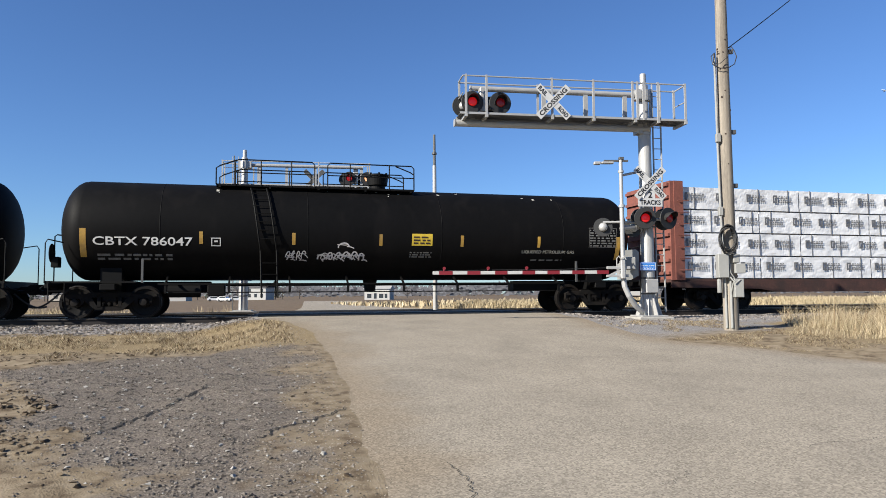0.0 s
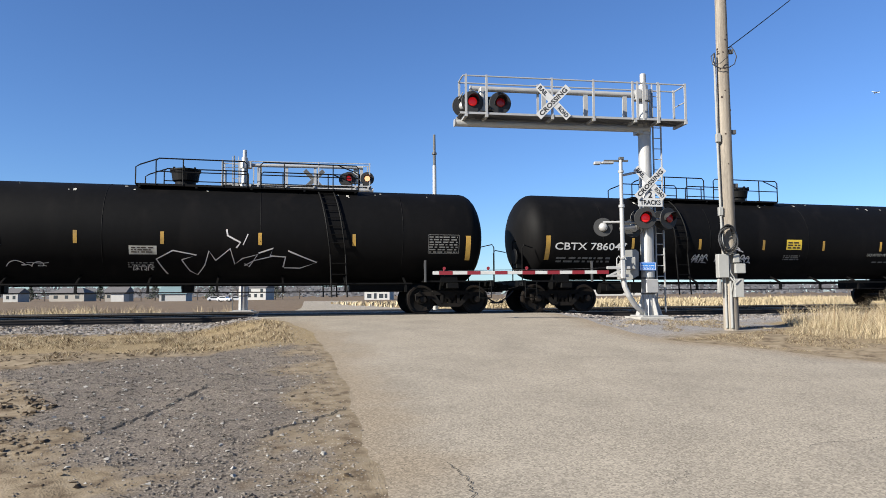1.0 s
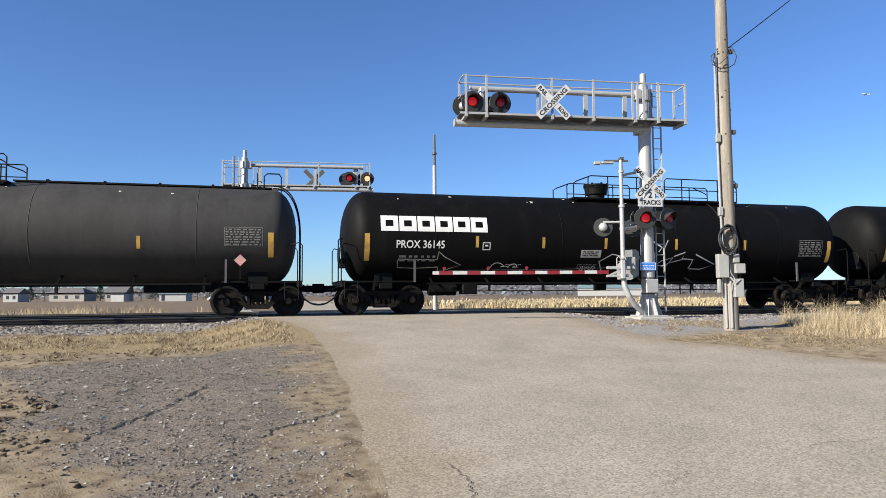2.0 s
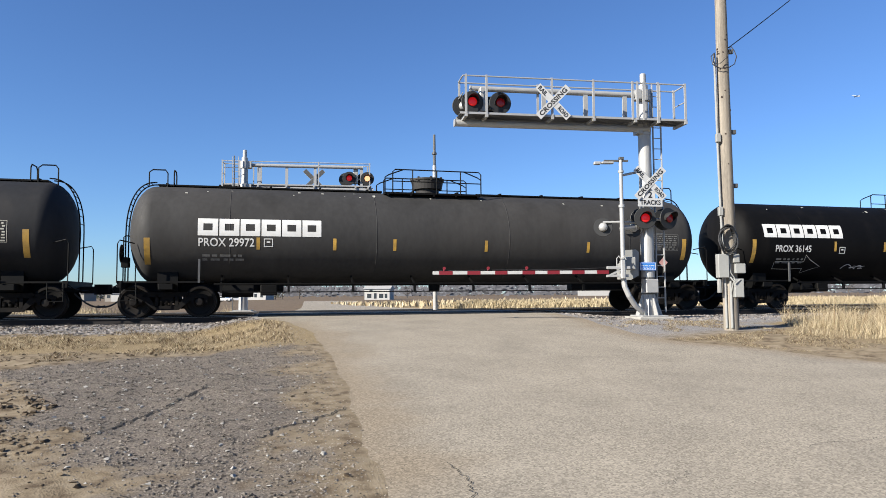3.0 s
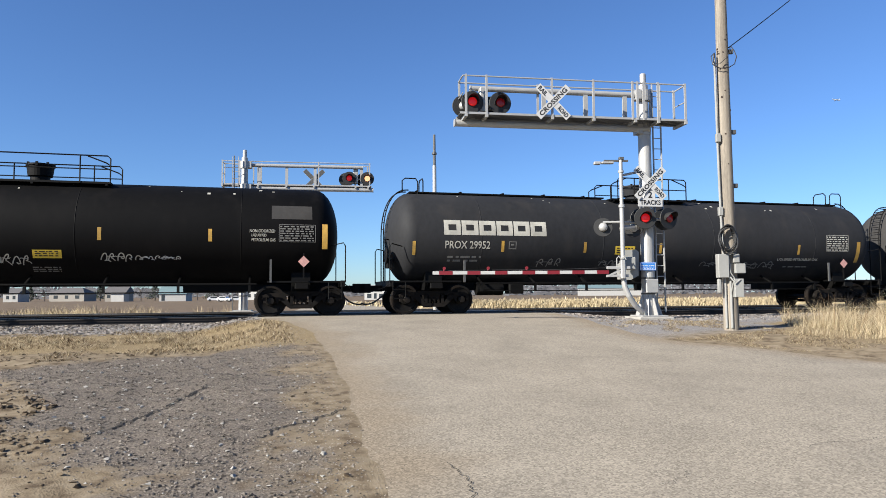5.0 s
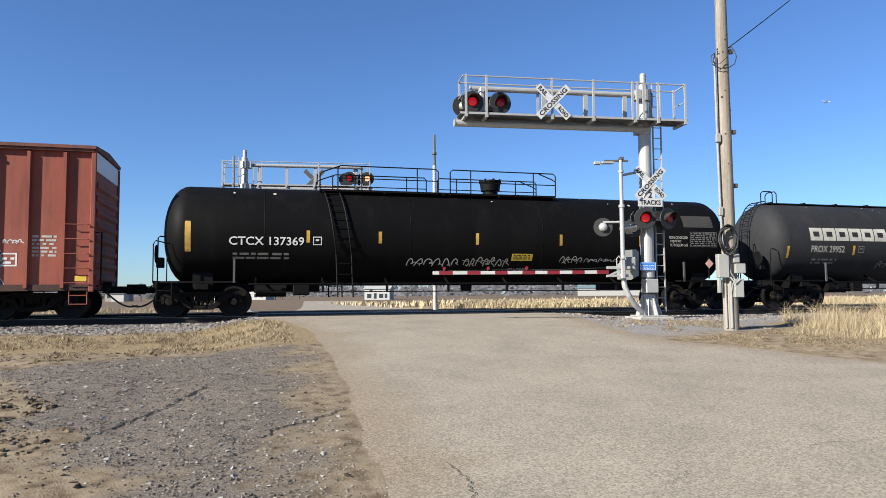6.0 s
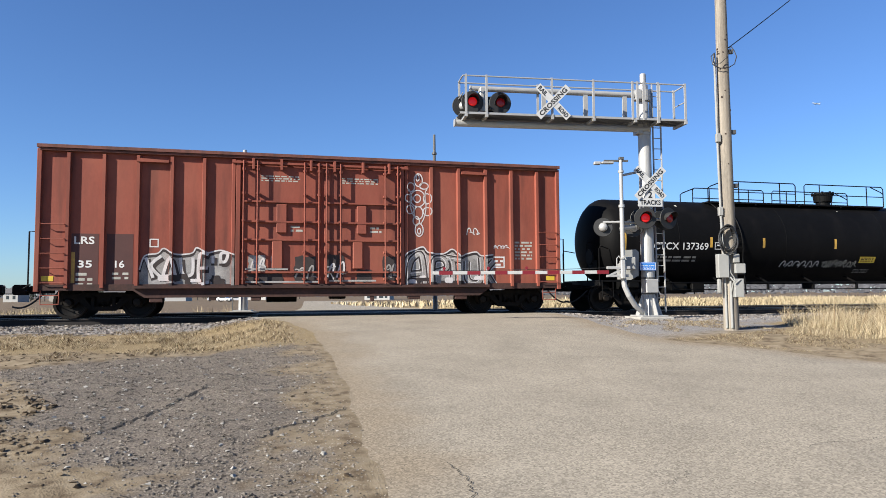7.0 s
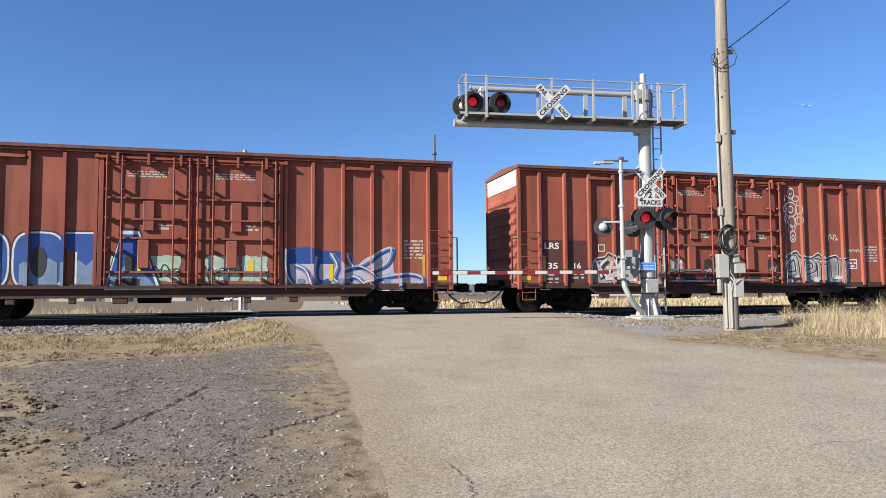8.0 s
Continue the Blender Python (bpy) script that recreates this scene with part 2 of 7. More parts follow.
def flat_bars(rows, rng, width, height, bm=None, x0=0.0, y0=0.0, gap=0.45):
    """Rows of short plain bars, as writing too small to read."""
    bm = bm or bmesh.new()
    pitch = height / rows
    for i in range(rows):
        x = x0
        while x < x0 + width:
            w = rng.uniform(0.5, 2.6) * pitch
            w = min(w, x0 + width - x)
            if w > 0.3 * pitch:
                y = y0 + i * pitch
                vs = [bm.verts.new(p) for p in ((x, y, 0), (x + w, y, 0), (x + w, y + pitch * (1 - gap), 0), (x, y + pitch * (1 - gap), 0))]
                bm.faces.new(vs)
            x += w + pitch * rng.uniform(0.3, 0.9)
    return bm


def ribbon(bm, pts, w):
    """A flat painted stroke through points in x and y."""
    pts = [Vector((p[0], p[1], 0)) for p in pts]
    prev = None
    for i, p in enumerate(pts):
        d = (pts[min(i + 1, len(pts) - 1)] - pts[max(i - 1, 0)])
        d = d.normalized() if d.length > 1e-6 else Vector((1, 0, 0))
        nrm = Vector((-d.y, d.x, 0)) * w / 2
        cur = (bm.verts.new(p + nrm), bm.verts.new(p - nrm))
        if prev:
            bm.faces.new((prev[0], prev[1], cur[1], cur[0]))
        prev = cur
    return bm


def bezier(a, b, c, d, n=10):
    out = []
    for i in range(n + 1):
        t = i / n
        out.append(tuple(a[k] * (1 - t) ** 3 + 3 * b[k] * t * (1 - t) ** 2 + 3 * c[k] * t * t * (1 - t) + d[k] * t ** 3 for k in (0, 1)))
    return out


def to_tank(bm, x, z, radius, centre, lift=0.006, scale=1.0):
    """Lays a flat drawing on the near flank of a tank."""
    ys = [v.co.y for v in bm.verts]
    y = math.floor(min(ys) / 0.08) * 0.08 + 0.08
    while y < max(ys):
        bmesh.ops.bisect_plane(bm, geom=bm.verts[:] + bm.edges[:] + bm.faces[:], plane_co=(0, y, 0), plane_no=(0, 1, 0))
        y += 0.08
    phi0 = math.asin(max(-1, min(1, (z - centre) / radius)))
    for v in bm.verts:
        phi = phi0 + v.co.y / radius
        r = radius + lift
        v.co = (x + v.co.x, -r * math.cos(phi), centre + r * math.sin(phi))
    return bm


def to_wall(bm, x, z, y):
    for v in bm.verts:
        v.co = (x + v.co.x, y, z + v.co.y)
    return bm


def rect(w, h, x=0.0, y=0.0, bm=None):
    bm = bm or bmesh.new()
    bm.faces.new([bm.verts.new(p) for p in ((x, y, 0), (x + w, y, 0), (x + w, y + h, 0), (x, y + h, 0))])
    return bm


def hollow(w, h, t, x=0.0, y=0.0, bm=None):
    """A rectangle drawn in line."""
    bm = bm or bmesh.new()
    for a in ((w, t, x, y), (w, t, x, y + h - t), (t, h - 2 * t, x, y + t), (t, h - 2 * t, x + w - t, y + t)):
        rect(*a, bm)
    return bm


def thing(name, label, category, m=None, group="", kind=""):
    e = new(name)
    e.empty_display_size = 0.3
    if m is not None:
        e.matrix_basis = m
    return tagged(e, label, category, group, kind)


# ---- ground ----
CROSS = [(-160, -1.1), (-70, -0.8), (-30, -0.45), (-14, -0.22), (-8.5, -0.06), (-6.5, -0.02), (-2, -0.01), (2, -0.01), (4, -0.06), (7, -0.2), (12, -0.55), (18, -0.88), (60, -0.92)]
LEFT = [(-70, -1.25), (-30, -1.0), (-14, -0.75), (-8.0, -0.5), (-6.4, -0.2), (1.6, -0.2), (2.8, -0.36), (4, -0.38), (7, -0.36), (9, -0.42), (13, -0.64), (18, -0.9), (60, -0.95)]
RIGHT = [(-160, -1.25), (-70, -0.9), (-30, -0.3), (-14, -0.1), (-9.5, 0.0), (-8.0, -0.15), (-6.4, -0.2), (1.7, -0.2), (2.6, -0.15), (5.4, -0.08), (9, -0.24), (13, -0.56), (18, -0.9), (60, -0.95)]


def smooth01(a, b, x):
    t = min(1, max(0, (x - a) / (b - a)))
    return t * t * (3 - 2 * t)


def profile(rows, d):
    return float(np.interp(d, [r[0] for r in rows], [r[1] for r in rows]))


ROAD_L = [(-160, 9.0), (-39, 2.0), (-14, 0.2), (-8, -0.8), (-3, -1.35), (2.0, -1.44), (3.96, -0.71), (6.93, -0.25), (10.1, -0.16), (13, -0.2), (14.9, -0.28), (16.3, -0.37), (17.1, -0.4), (40, -1.0)]
ROAD_R = [(-160, 22.0), (-37, 10.0), (-14, 8.6), (-8, 8.2), (-3, 8.1), (1.5, 8.05), (4.4, 7.55), (5.9, 7.25), (8, 7.02), (9.2, 7.13), (10.3, 7.84), (11.2, 8.48), (11.9, 8.85), (12.6, 9.23), (14, 11.0), (16, 18.0), (40, 30.0)]


def off_road(s, d):
    """Metres from the road's edge, negative on it."""
    l, r = profile(ROAD_L, d), profile(ROAD_R, d)
    return max(l - s, s - r)


def height(x, y, rough=True):
    s, d = sd(x, y)
    e = off_road(s, d)
    k = smooth01(-1.0, 3.0, s - 3.0)
    side = profile(LEFT, d) * (1 - k) + profile(RIGHT, d) * k
    w = smooth01(0.0, 2.2 if d > 2 else 0.7, e)
    z = profile(CROSS, d) * (1 - w) + side * w
    if e > 0 and rough and d < 40 and -40 < s < 60:
        n = noise.noise(Vector((x * 0.7, y * 0.7, 0))) * 0.05 + noise.noise(Vector((x * 3, y * 3, 4))) * 0.024 + noise.noise(Vector((x * 9, y * 9, 7))) * 0.014
        z += n * min(1, e) * (0.35 if -6.5 < d < 1.7 else 0.5 if s > 3 else 1.0)
    return z - 0.04 * smooth01(0.0, -0.9, e)


def steps(a, b, fine, far, grow=1.35):
    out = list(np.arange(a, b, fine))
    g = fine
    lo = a
    while lo > -far:
        g *= grow
        lo -= g
        out.insert(0, lo)
    g, hi = fine, b
    while hi < far:
        out.append(hi)
        g *= grow
        hi += g
    out.append(far)
    return out


def shoulder(x, y):
    """How much of the grey gravel lot lies here, 0 to 1."""
    s, d = sd(x, y)
    edge = 9.2 + 0.42 * max(0, -3.0 - s) + (-1.4 if s > -2 else 0) * smooth01(-3, -1, s)
    k = smooth01(edge - 0.6, edge + 0.5, d + 0.8 * noise.noise(Vector((x * 0.6, y * 0.6, 2))))
    far = smooth01(-0.7, 0.7, s + 4.5 - 0.45 * (d - 11.7) + 0.8 * noise.noise(Vector((x * 0.8, y * 0.8, 9))) + 0.3 * noise.noise(Vector((x * 4, y * 4, 9))))
    e = off_road(s, d) + 0.7 * noise.noise(Vector((x * 0.9, y * 0.9, 6)))
    return k * far * (0.2 + 0.8 * smooth01(0.0, 1.2, e + 0.25 * noise.noise(Vector((x * 5, y * 5, 2)))))


def straw(s, d, x, y):
    """Where dead grass lies matted on the ground."""
    if d < -7:
        return smooth01(7.2, 9.0, s) * smooth01(-60, -40, d) + 0.6 * smooth01(-2.0, -4.0, s) * smooth01(-13, -10, d)
    n = 0.9 * noise.noise(Vector((x * 0.8, y * 0.8, 4)))
    if s < 3:
        return smooth01(2.4, 3.4, d + n) * smooth01(9.4, 7.8, d + n) * 0.8
    return smooth01(9.2, 11.5, s + n) * smooth01(6.0, 7.5, d + n) * 0.75


def ground_material():
    m = bpy.data.materials.new("ground_dirt_gravel")
    m.use_nodes = True
    nd, ln = m.node_tree.nodes, m.node_tree.links
    b = nd["Principled BSDF"]
    b.inputs["Roughness"].default_value = 0.95
    b.inputs["Specular IOR Level"].default_value = 0.25
    co = nd.new("ShaderNodeTexCoord")
    at = nd.new("ShaderNodeVertexColor")
    at.layer_name = "zone"
    sp = nd.new("ShaderNodeSeparateColor")
    ln.new(at.outputs["Color"], sp.inputs[0])

    def tex(scale, detail=6, kind="ShaderNodeTexNoise"):
        n = nd.new(kind)
        n.inputs["Scale"].default_value = scale
        if kind == "ShaderNodeTexNoise":
            n.inputs["Detail"].default_value = detail
        ln.new(co.outputs["Object"], n.inputs["Vector"])
        return n

    def ramp(src, stops):
        r = nd.new("ShaderNodeValToRGB")
        while len(r.color_ramp.elements) < len(stops):
            r.color_ramp.elements.new(0.5)
        for e, (p, c) in zip(r.color_ramp.elements, stops):
            e.position, e.color = p, (*c, 1)
        ln.new(src, r.inputs[0])
        return r.outputs[0]

    def mix(f, a, c):
        x = nd.new("ShaderNodeMix")
        x.data_type = "RGBA"
        ln.new(f, x.inputs["Factor"])
        ln.new(a, x.inputs["A"])
        ln.new(c, x.inputs["B"])
        return x.outputs["Result"]

    big, mid, fine = tex(0.7), tex(5), tex(45, 8)
    peb = tex(55, kind="ShaderNodeTexVoronoi")
    dirt = ramp(mid.outputs["Fac"], [(0.3, (0.07782, 0.05397, 0.03135)), (0.5, (0.1738, 0.1347, 0.08585)), (0.72, (0.2387, 0.1927, 0.1302))])
    gravel = ramp(peb.outputs["Color"], [(0.05, (0.04396, 0.03555, 0.0278)), (0.5, (0.1196, 0.09952, 0.08015)), (0.9, (0.2327, 0.1978, 0.1602))])
    gfine = ramp(fine.outputs["Fac"], [(0.35, (0.05171, 0.04266, 0.03426)), (0.65, (0.1713, 0.1436, 0.115))])
    g2 = nd.new("ShaderNodeMix")
    g2.data_type = "RGBA"
    g2.inputs["Factor"].default_value = 0.5
    ln.new(gravel, g2.inputs["A"])
    ln.new(gfine, g2.inputs["B"])
    stone = ramp(peb.outputs["Color"], [(0.05, (0.0755, 0.0697, 0.06679)), (0.5, (0.1859, 0.1742, 0.1655)), (0.95, (0.2904, 0.2788, 0.2672))])
    field = ramp(big.outputs["Fac"], [(0.3, (0.0864, 0.0594, 0.0378)), (0.6, (0.135, 0.0972, 0.0594)), (0.8, (0.1944, 0.1512, 0.0918))])

    def edge(ch, w=0.6):
        a = nd.new("ShaderNodeMath")
        a.operation = "MULTIPLY_ADD"
        a.inputs[1].default_value, a.inputs[2].default_value = w, -w / 2
        ln.new(mid.outputs["Fac"], a.inputs[0])
        c = nd.new("ShaderNodeMath")
        c.operation = "ADD"
        ln.new(ch, c.inputs[0])
        ln.new(a.outputs[0], c.inputs[1])
        r = nd.new("ShaderNodeMapRange")
        r.inputs["From Min"].default_value, r.inputs["From Max"].default_value = 0.3, 0.7
        ln.new(c.outputs[0], r.inputs["Value"])
        return r.outputs[0]

    col = mix(edge(sp.outputs[0]), dirt, g2.outputs["Result"])
    col = mix(edge(sp.outputs[1], 0.3), col, stone)
    col = mix(sp.outputs[2], col, field)
    hay = ramp(fine.outputs["Fac"], [(0.3, (0.07515, 0.05168, 0.02736)), (0.55, (0.2254, 0.1702, 0.09302)), (0.75, (0.3507, 0.2797, 0.1642))])
    col = mix(edge(at.outputs["Alpha"], 0.8), col, hay)
    ln.new(col, b.inputs["Base Color"])
    h = nd.new("ShaderNodeMath")
    h.operation = "ADD"
    ln.new(peb.outputs["Distance"], h.inputs[0])
    ln.new(fine.outputs["Fac"], h.inputs[1])
    bp = nd.new("ShaderNodeBump")
    bp.inputs["Strength"].default_value, bp.inputs["Distance"].default_value = 0.4, 0.012
    ln.new(h.outputs[0], bp.inputs["Height"])
    ln.new(bp.outputs[0], b.inputs["Normal"])
    return m


def build_ground():
    xs, ys = steps(-14, 16, 0.14, 3000), steps(2, 27, 0.14, 3000)
    verts, cols = [], []
    for y in ys:
        for x in xs:
            s, d = sd(x, y)
            near = -60 < x < 80 and -30 < y < 90
            verts.append((x, y, height(x, y) if near else profile(LEFT, d) - 0.04 * smooth01(0, -0.9, off_road(s, d))))
            bed = smooth01(2.9, 2.2, d) * smooth01(-7.4, -6.8, d)
            if s > 6:
                bed = max(bed, 0.8 * smooth01(10.4, 7.6, d) * smooth01(-7.4, -6.8, d))
            cols.append((shoulder(x, y) if near and s < 4 else 0.0, bed, smooth01(-8, -16, d), straw(s, d, x, y)))
    nx = len(xs)
    faces = [(j * nx + i, j * nx + i + 1, (j + 1) * nx + i + 1, (j + 1) * nx + i) for j in range(len(ys) - 1) for i in range(nx - 1)]
    g = raw("ground", verts, faces, ground_material(), smooth=True)
    ca = g.data.color_attributes.new("zone", "FLOAT_COLOR", "POINT")
    ca.data.foreach_set("color", np.array(cols, dtype=np.float32).ravel())
    tagged(g, "bare dirt and grey gravel ground with ballast and field", "ground", kind="structure")


def road_material():
    m = material("worn_asphalt", (0.244, 0.213, 0.167), 0.93, vary=0.2, scale=1.1, fine=70, bump=0.45, dirt=(0.28, 0.243, 0.188), dirt_amount=0.5, spec=0.2)
    nd, ln = m.node_tree.nodes, m.node_tree.links
    b = nd["Principled BSDF"]
    src = b.inputs["Base Color"].links[0].from_socket
    co = nd.new("ShaderNodeTexCoord")
    # pale and dark aggregate grains
    v = nd.new("ShaderNodeTexVoronoi")
    v.inputs["Scale"].default_value = 60
    ln.new(co.outputs["Object"], v.inputs["Vector"])
    r = nd.new("ShaderNodeMapRange")
    r.inputs["To Min"].default_value, r.inputs["To Max"].default_value = 0.55, 1.42
    ln.new(v.outputs["Color"], r.inputs["Value"])
    sc = nd.new("ShaderNodeVectorMath")
    sc.operation = "SCALE"
    ln.new(r.outputs[0], sc.inputs["Scale"])
    # dusty margin
    at = nd.new("ShaderNodeVertexColor")
    at.layer_name = "zone"
    sp = nd.new("ShaderNodeSeparateColor")
    ln.new(at.outputs["Color"], sp.inputs[0])
    mx = nd.new("ShaderNodeMix")
    mx.data_type = "RGBA"
    ln.new(sp.outputs[0], mx.inputs["Factor"])
    ln.new(src, mx.inputs["A"])
    mx.inputs["B"].default_value = (0.215, 0.174, 0.123, 1)
    ln.new(mx.outputs["Result"], sc.inputs[0])
    ln.new(sc.outputs[0], b.inputs["Base Color"])
    return m


def build_road():
    ds = list(np.arange(-2.0, 20.0, 0.14)) + [22, 26, 32, 40]
    ds = [-160, -120, -90, -70, -55, -45, -38, -32, -27, -23, -20, -17, -14, -12, -10, -9, -8, -7, -6, -5, -4, -3] + ds
    n = 64
    verts, cols = [], []
    for d in ds:
        l, r = profile(ROAD_L, d), profile(ROAD_R, d)
        wob = (0.12 * noise.noise(Vector((d * 1.3, 0, 0))) + 0.07 * noise.noise(Vector((d * 5, 3, 0)))) if d > 1 else 0
        for i in range(n + 1):
            f = i / n
            s = l + wob + (r - l) * f
            x, y = xy(s, d)
            e = min(s - l - wob, (r - s))
            z = profile(CROSS, d) + 0.006
            if e < 0.5:
                z -= 0.01 * (1 - e / 0.5)
            verts.append((x, y, z + 0.006 * noise.noise(Vector((x * 0.6, y * 0.6, 1)))))
            m = smooth01(1.15, 0.0, e + 0.45 * noise.noise(Vector((x * 1.1, y * 1.1, 5))) + 0.25 * noise.noise(Vector((x * 5, y * 5, 5)))) if d > 2.3 else 0.0
            cols.append((0.95 * m, 0, 0, 1))
    w = n + 1
    faces = [(j * w + i, j * w + i + 1, (j + 1) * w + i + 1, (j + 1) * w + i) for j in range(len(ds) - 1) for i in range(n)]
    g = raw("road", verts, [f[::-1] for f in faces], road_material(), smooth=True)
    ca = g.data.color_attributes.new("zone", "FLOAT_COLOR", "POINT")
    ca.data.foreach_set("color", np.array(cols, dtype=np.float32).ravel())
    tagged(g, "worn pale grey asphalt road with dusty edges", "road", kind="structure")


def build_track(d, name):
    t = thing(name, "steel railway track on wooden sleepers in ballast", "track", on_track(0, d), kind="structure")
    for side in (-0.755, 0.755):
        bm = bmesh.new()
        box(bm, -300, 300, side - 0.07, side + 0.07, -0.172, -0.15)
        box(bm, -300, 300, side - 0.012, side + 0.012, -0.15, -0.04)
        box(bm, -300, 300, side - 0.037, side + 0.037, -0.042, -0.006)
        box(bm, -300, 300, side - 0.034, side + 0.034, -0.007, 0.0, mi=1)
        part("rail", bm, [M_RAIL, M_RAILTOP], t)
    bm = bmesh.new()
    box(bm, -0.115, 0.115, -1.3, 1.3, -0.34, -0.175, 0.012)
    first = part("sleeper", bm, M_TIE, t)
    first.matrix_basis = pose(-40, 0, 0)
    for i in range(1, 165):
        s = -40 + i * 0.55
        if -1.2 < s < 8.0:
            continue
        again(first, t, pose(s, random.uniform(-0.04, 0.04), random.uniform(-0.01, 0.0), 0, 0, random.uniform(-1, 1)))


M_CRACK = material("crack_shadow", (0.0125, 0.0105, 0.0085), 1.0, vary=0.3, bump=0)


def cracks():
    rng = random.Random(31)
    for a, b, w, what in (((0.06, 5.93), (0.3, 4.8), 0.006, "road"), ((1.64, 5.34), (2.06, 5.71), 0.004, "road"), ((3.3, 6.4), (4.35, 6.82), 0.004, "road"), ((3.73, 7.26), (3.95, 7.27), 0.004, "road"), ((-3.51, 6.41), (-3.2, 9.5), 0.024, "lot"), ((-1.85, 6.6), (-1.05, 7.95), 0.02, "lot"), ((-2.1, 5.7), (-1.72, 6.5), 0.012, "lot"), ((-1.1, 10.0), (-0.4, 10.9), 0.004, "road")):
        a, b = Vector((*a, 0)), Vector((*b, 0))
        side = Vector((-(b - a).y, (b - a).x, 0)).normalized()
        n = 70
        verts, faces = [], []
        off = 0.0
        for i in range(n + 1):
            f = i / n
            off = off * 0.88 + rng.uniform(-0.022, 0.022) * (1 if what == "road" else 1.4)
            p = a.lerp(b, f) + side * off
            ww = w * rng.uniform(0.25, 1.0) * min(1, 6 * f + 0.2, 6 * (1 - f) + 0.2)
            for k in (-1, 1):
                q = p + side * ww * k
                s, d = sd(q.x, q.y)
                z = profile(CROSS, d) + 0.014 if off_road(s, d) < 0 else height(q.x, q.y) + 0.012
                verts.append((q.x, q.y, z))
            if i:
                j = 2 * i
                faces.append((j - 2, j - 1, j + 1, j))
        tagged(raw("pavement_crack", verts, faces, M_CRACK), "dark jagged crack in worn asphalt" if what == "road" else "dark rut across the gravel lot", "crack", kind="structure")


# Near-black colour puts the shade under the train into the added crossing slabs.
M_TRACKSHADE = material("black_crossing_rubber", (0.0084, 0.0081, 0.0078), 0.85, vary=0.35, scale=5, bump=0.3, spec=0.15, per_object=0.2)


def shade_slabs(d):
    """Added dark slabs between and beside the rails where the road crosses."""
    first = None
    c = thing("crossing_surface", "added black slabs between the rails, coloured as the train's shade", "crossing", on_track(0, d), kind="structure")
    for y0, y1 in ((-1.25, -0.82), (-0.66, 0.66), (0.82, 1.25)):
        for k in range(5):
            bm = bmesh.new()
            box(bm, -1.35 + k * 1.88, -1.35 + (k + 1) * 1.88 - 0.015, y0, y1, -0.1, 0.006, 0.008)
            part("panel", bm, M_TRACKSHADE, c)


build_ground()
build_road()
cracks()
shade_slabs(0.0)
shade_slabs(-4.6)
build_track(0.0, "railway_track")
build_track(-4.6, "railway_track")


# ---- train ----
WHEEL_R = 0.457
ROLLING = []
CARS = []


def wheelset(parent, x):
    bm = bmesh.new()
    for sgn in (-1, 1):
        y = 0.755 * sgn
        prof = [(y - 0.068 * sgn, 0.07), (y - 0.068 * sgn, 0.40), (y - 0.068 * sgn, 0.482), (y - 0.04 * sgn, 0.485), (y - 0.03 * sgn, WHEEL_R), (y + 0.072 * sgn, WHEEL_R - 0.006), (y + 0.072 * sgn, 0.385), (y + 0.035 * sgn, 0.37), (y + 0.0 * sgn, 0.16), (y + 0.08 * sgn, 0.14), (y + 0.085 * sgn, 0.075)]
        lathe(bm, prof, 28, "y")
        for k in range(2):
            a = math.pi * k
            box(bm, 0.28 * math.cos(a) - 0.05, 0.28 * math.cos(a) + 0.05, y + 0.01 * sgn, y + 0.03 * sgn, 0.28 * math.sin(a) - 0.02, 0.28 * math.sin(a) + 0.02)
    cyl(bm, (0, -1.02, 0), (0, 1.02, 0), 0.08, seg=14)
    for sgn in (-1, 1):
        lathe(bm, [(0.97 * sgn, 0.115), (1.1 * sgn, 0.115), (1.12 * sgn, 0.1), (1.15 * sgn, 0.095), (1.155 * sgn, 0.03)], 16, "y")
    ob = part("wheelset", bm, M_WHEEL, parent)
    ob.matrix_basis = pose(x, 0, WHEEL_R)
    ROLLING.append((ob, x))
    return ob


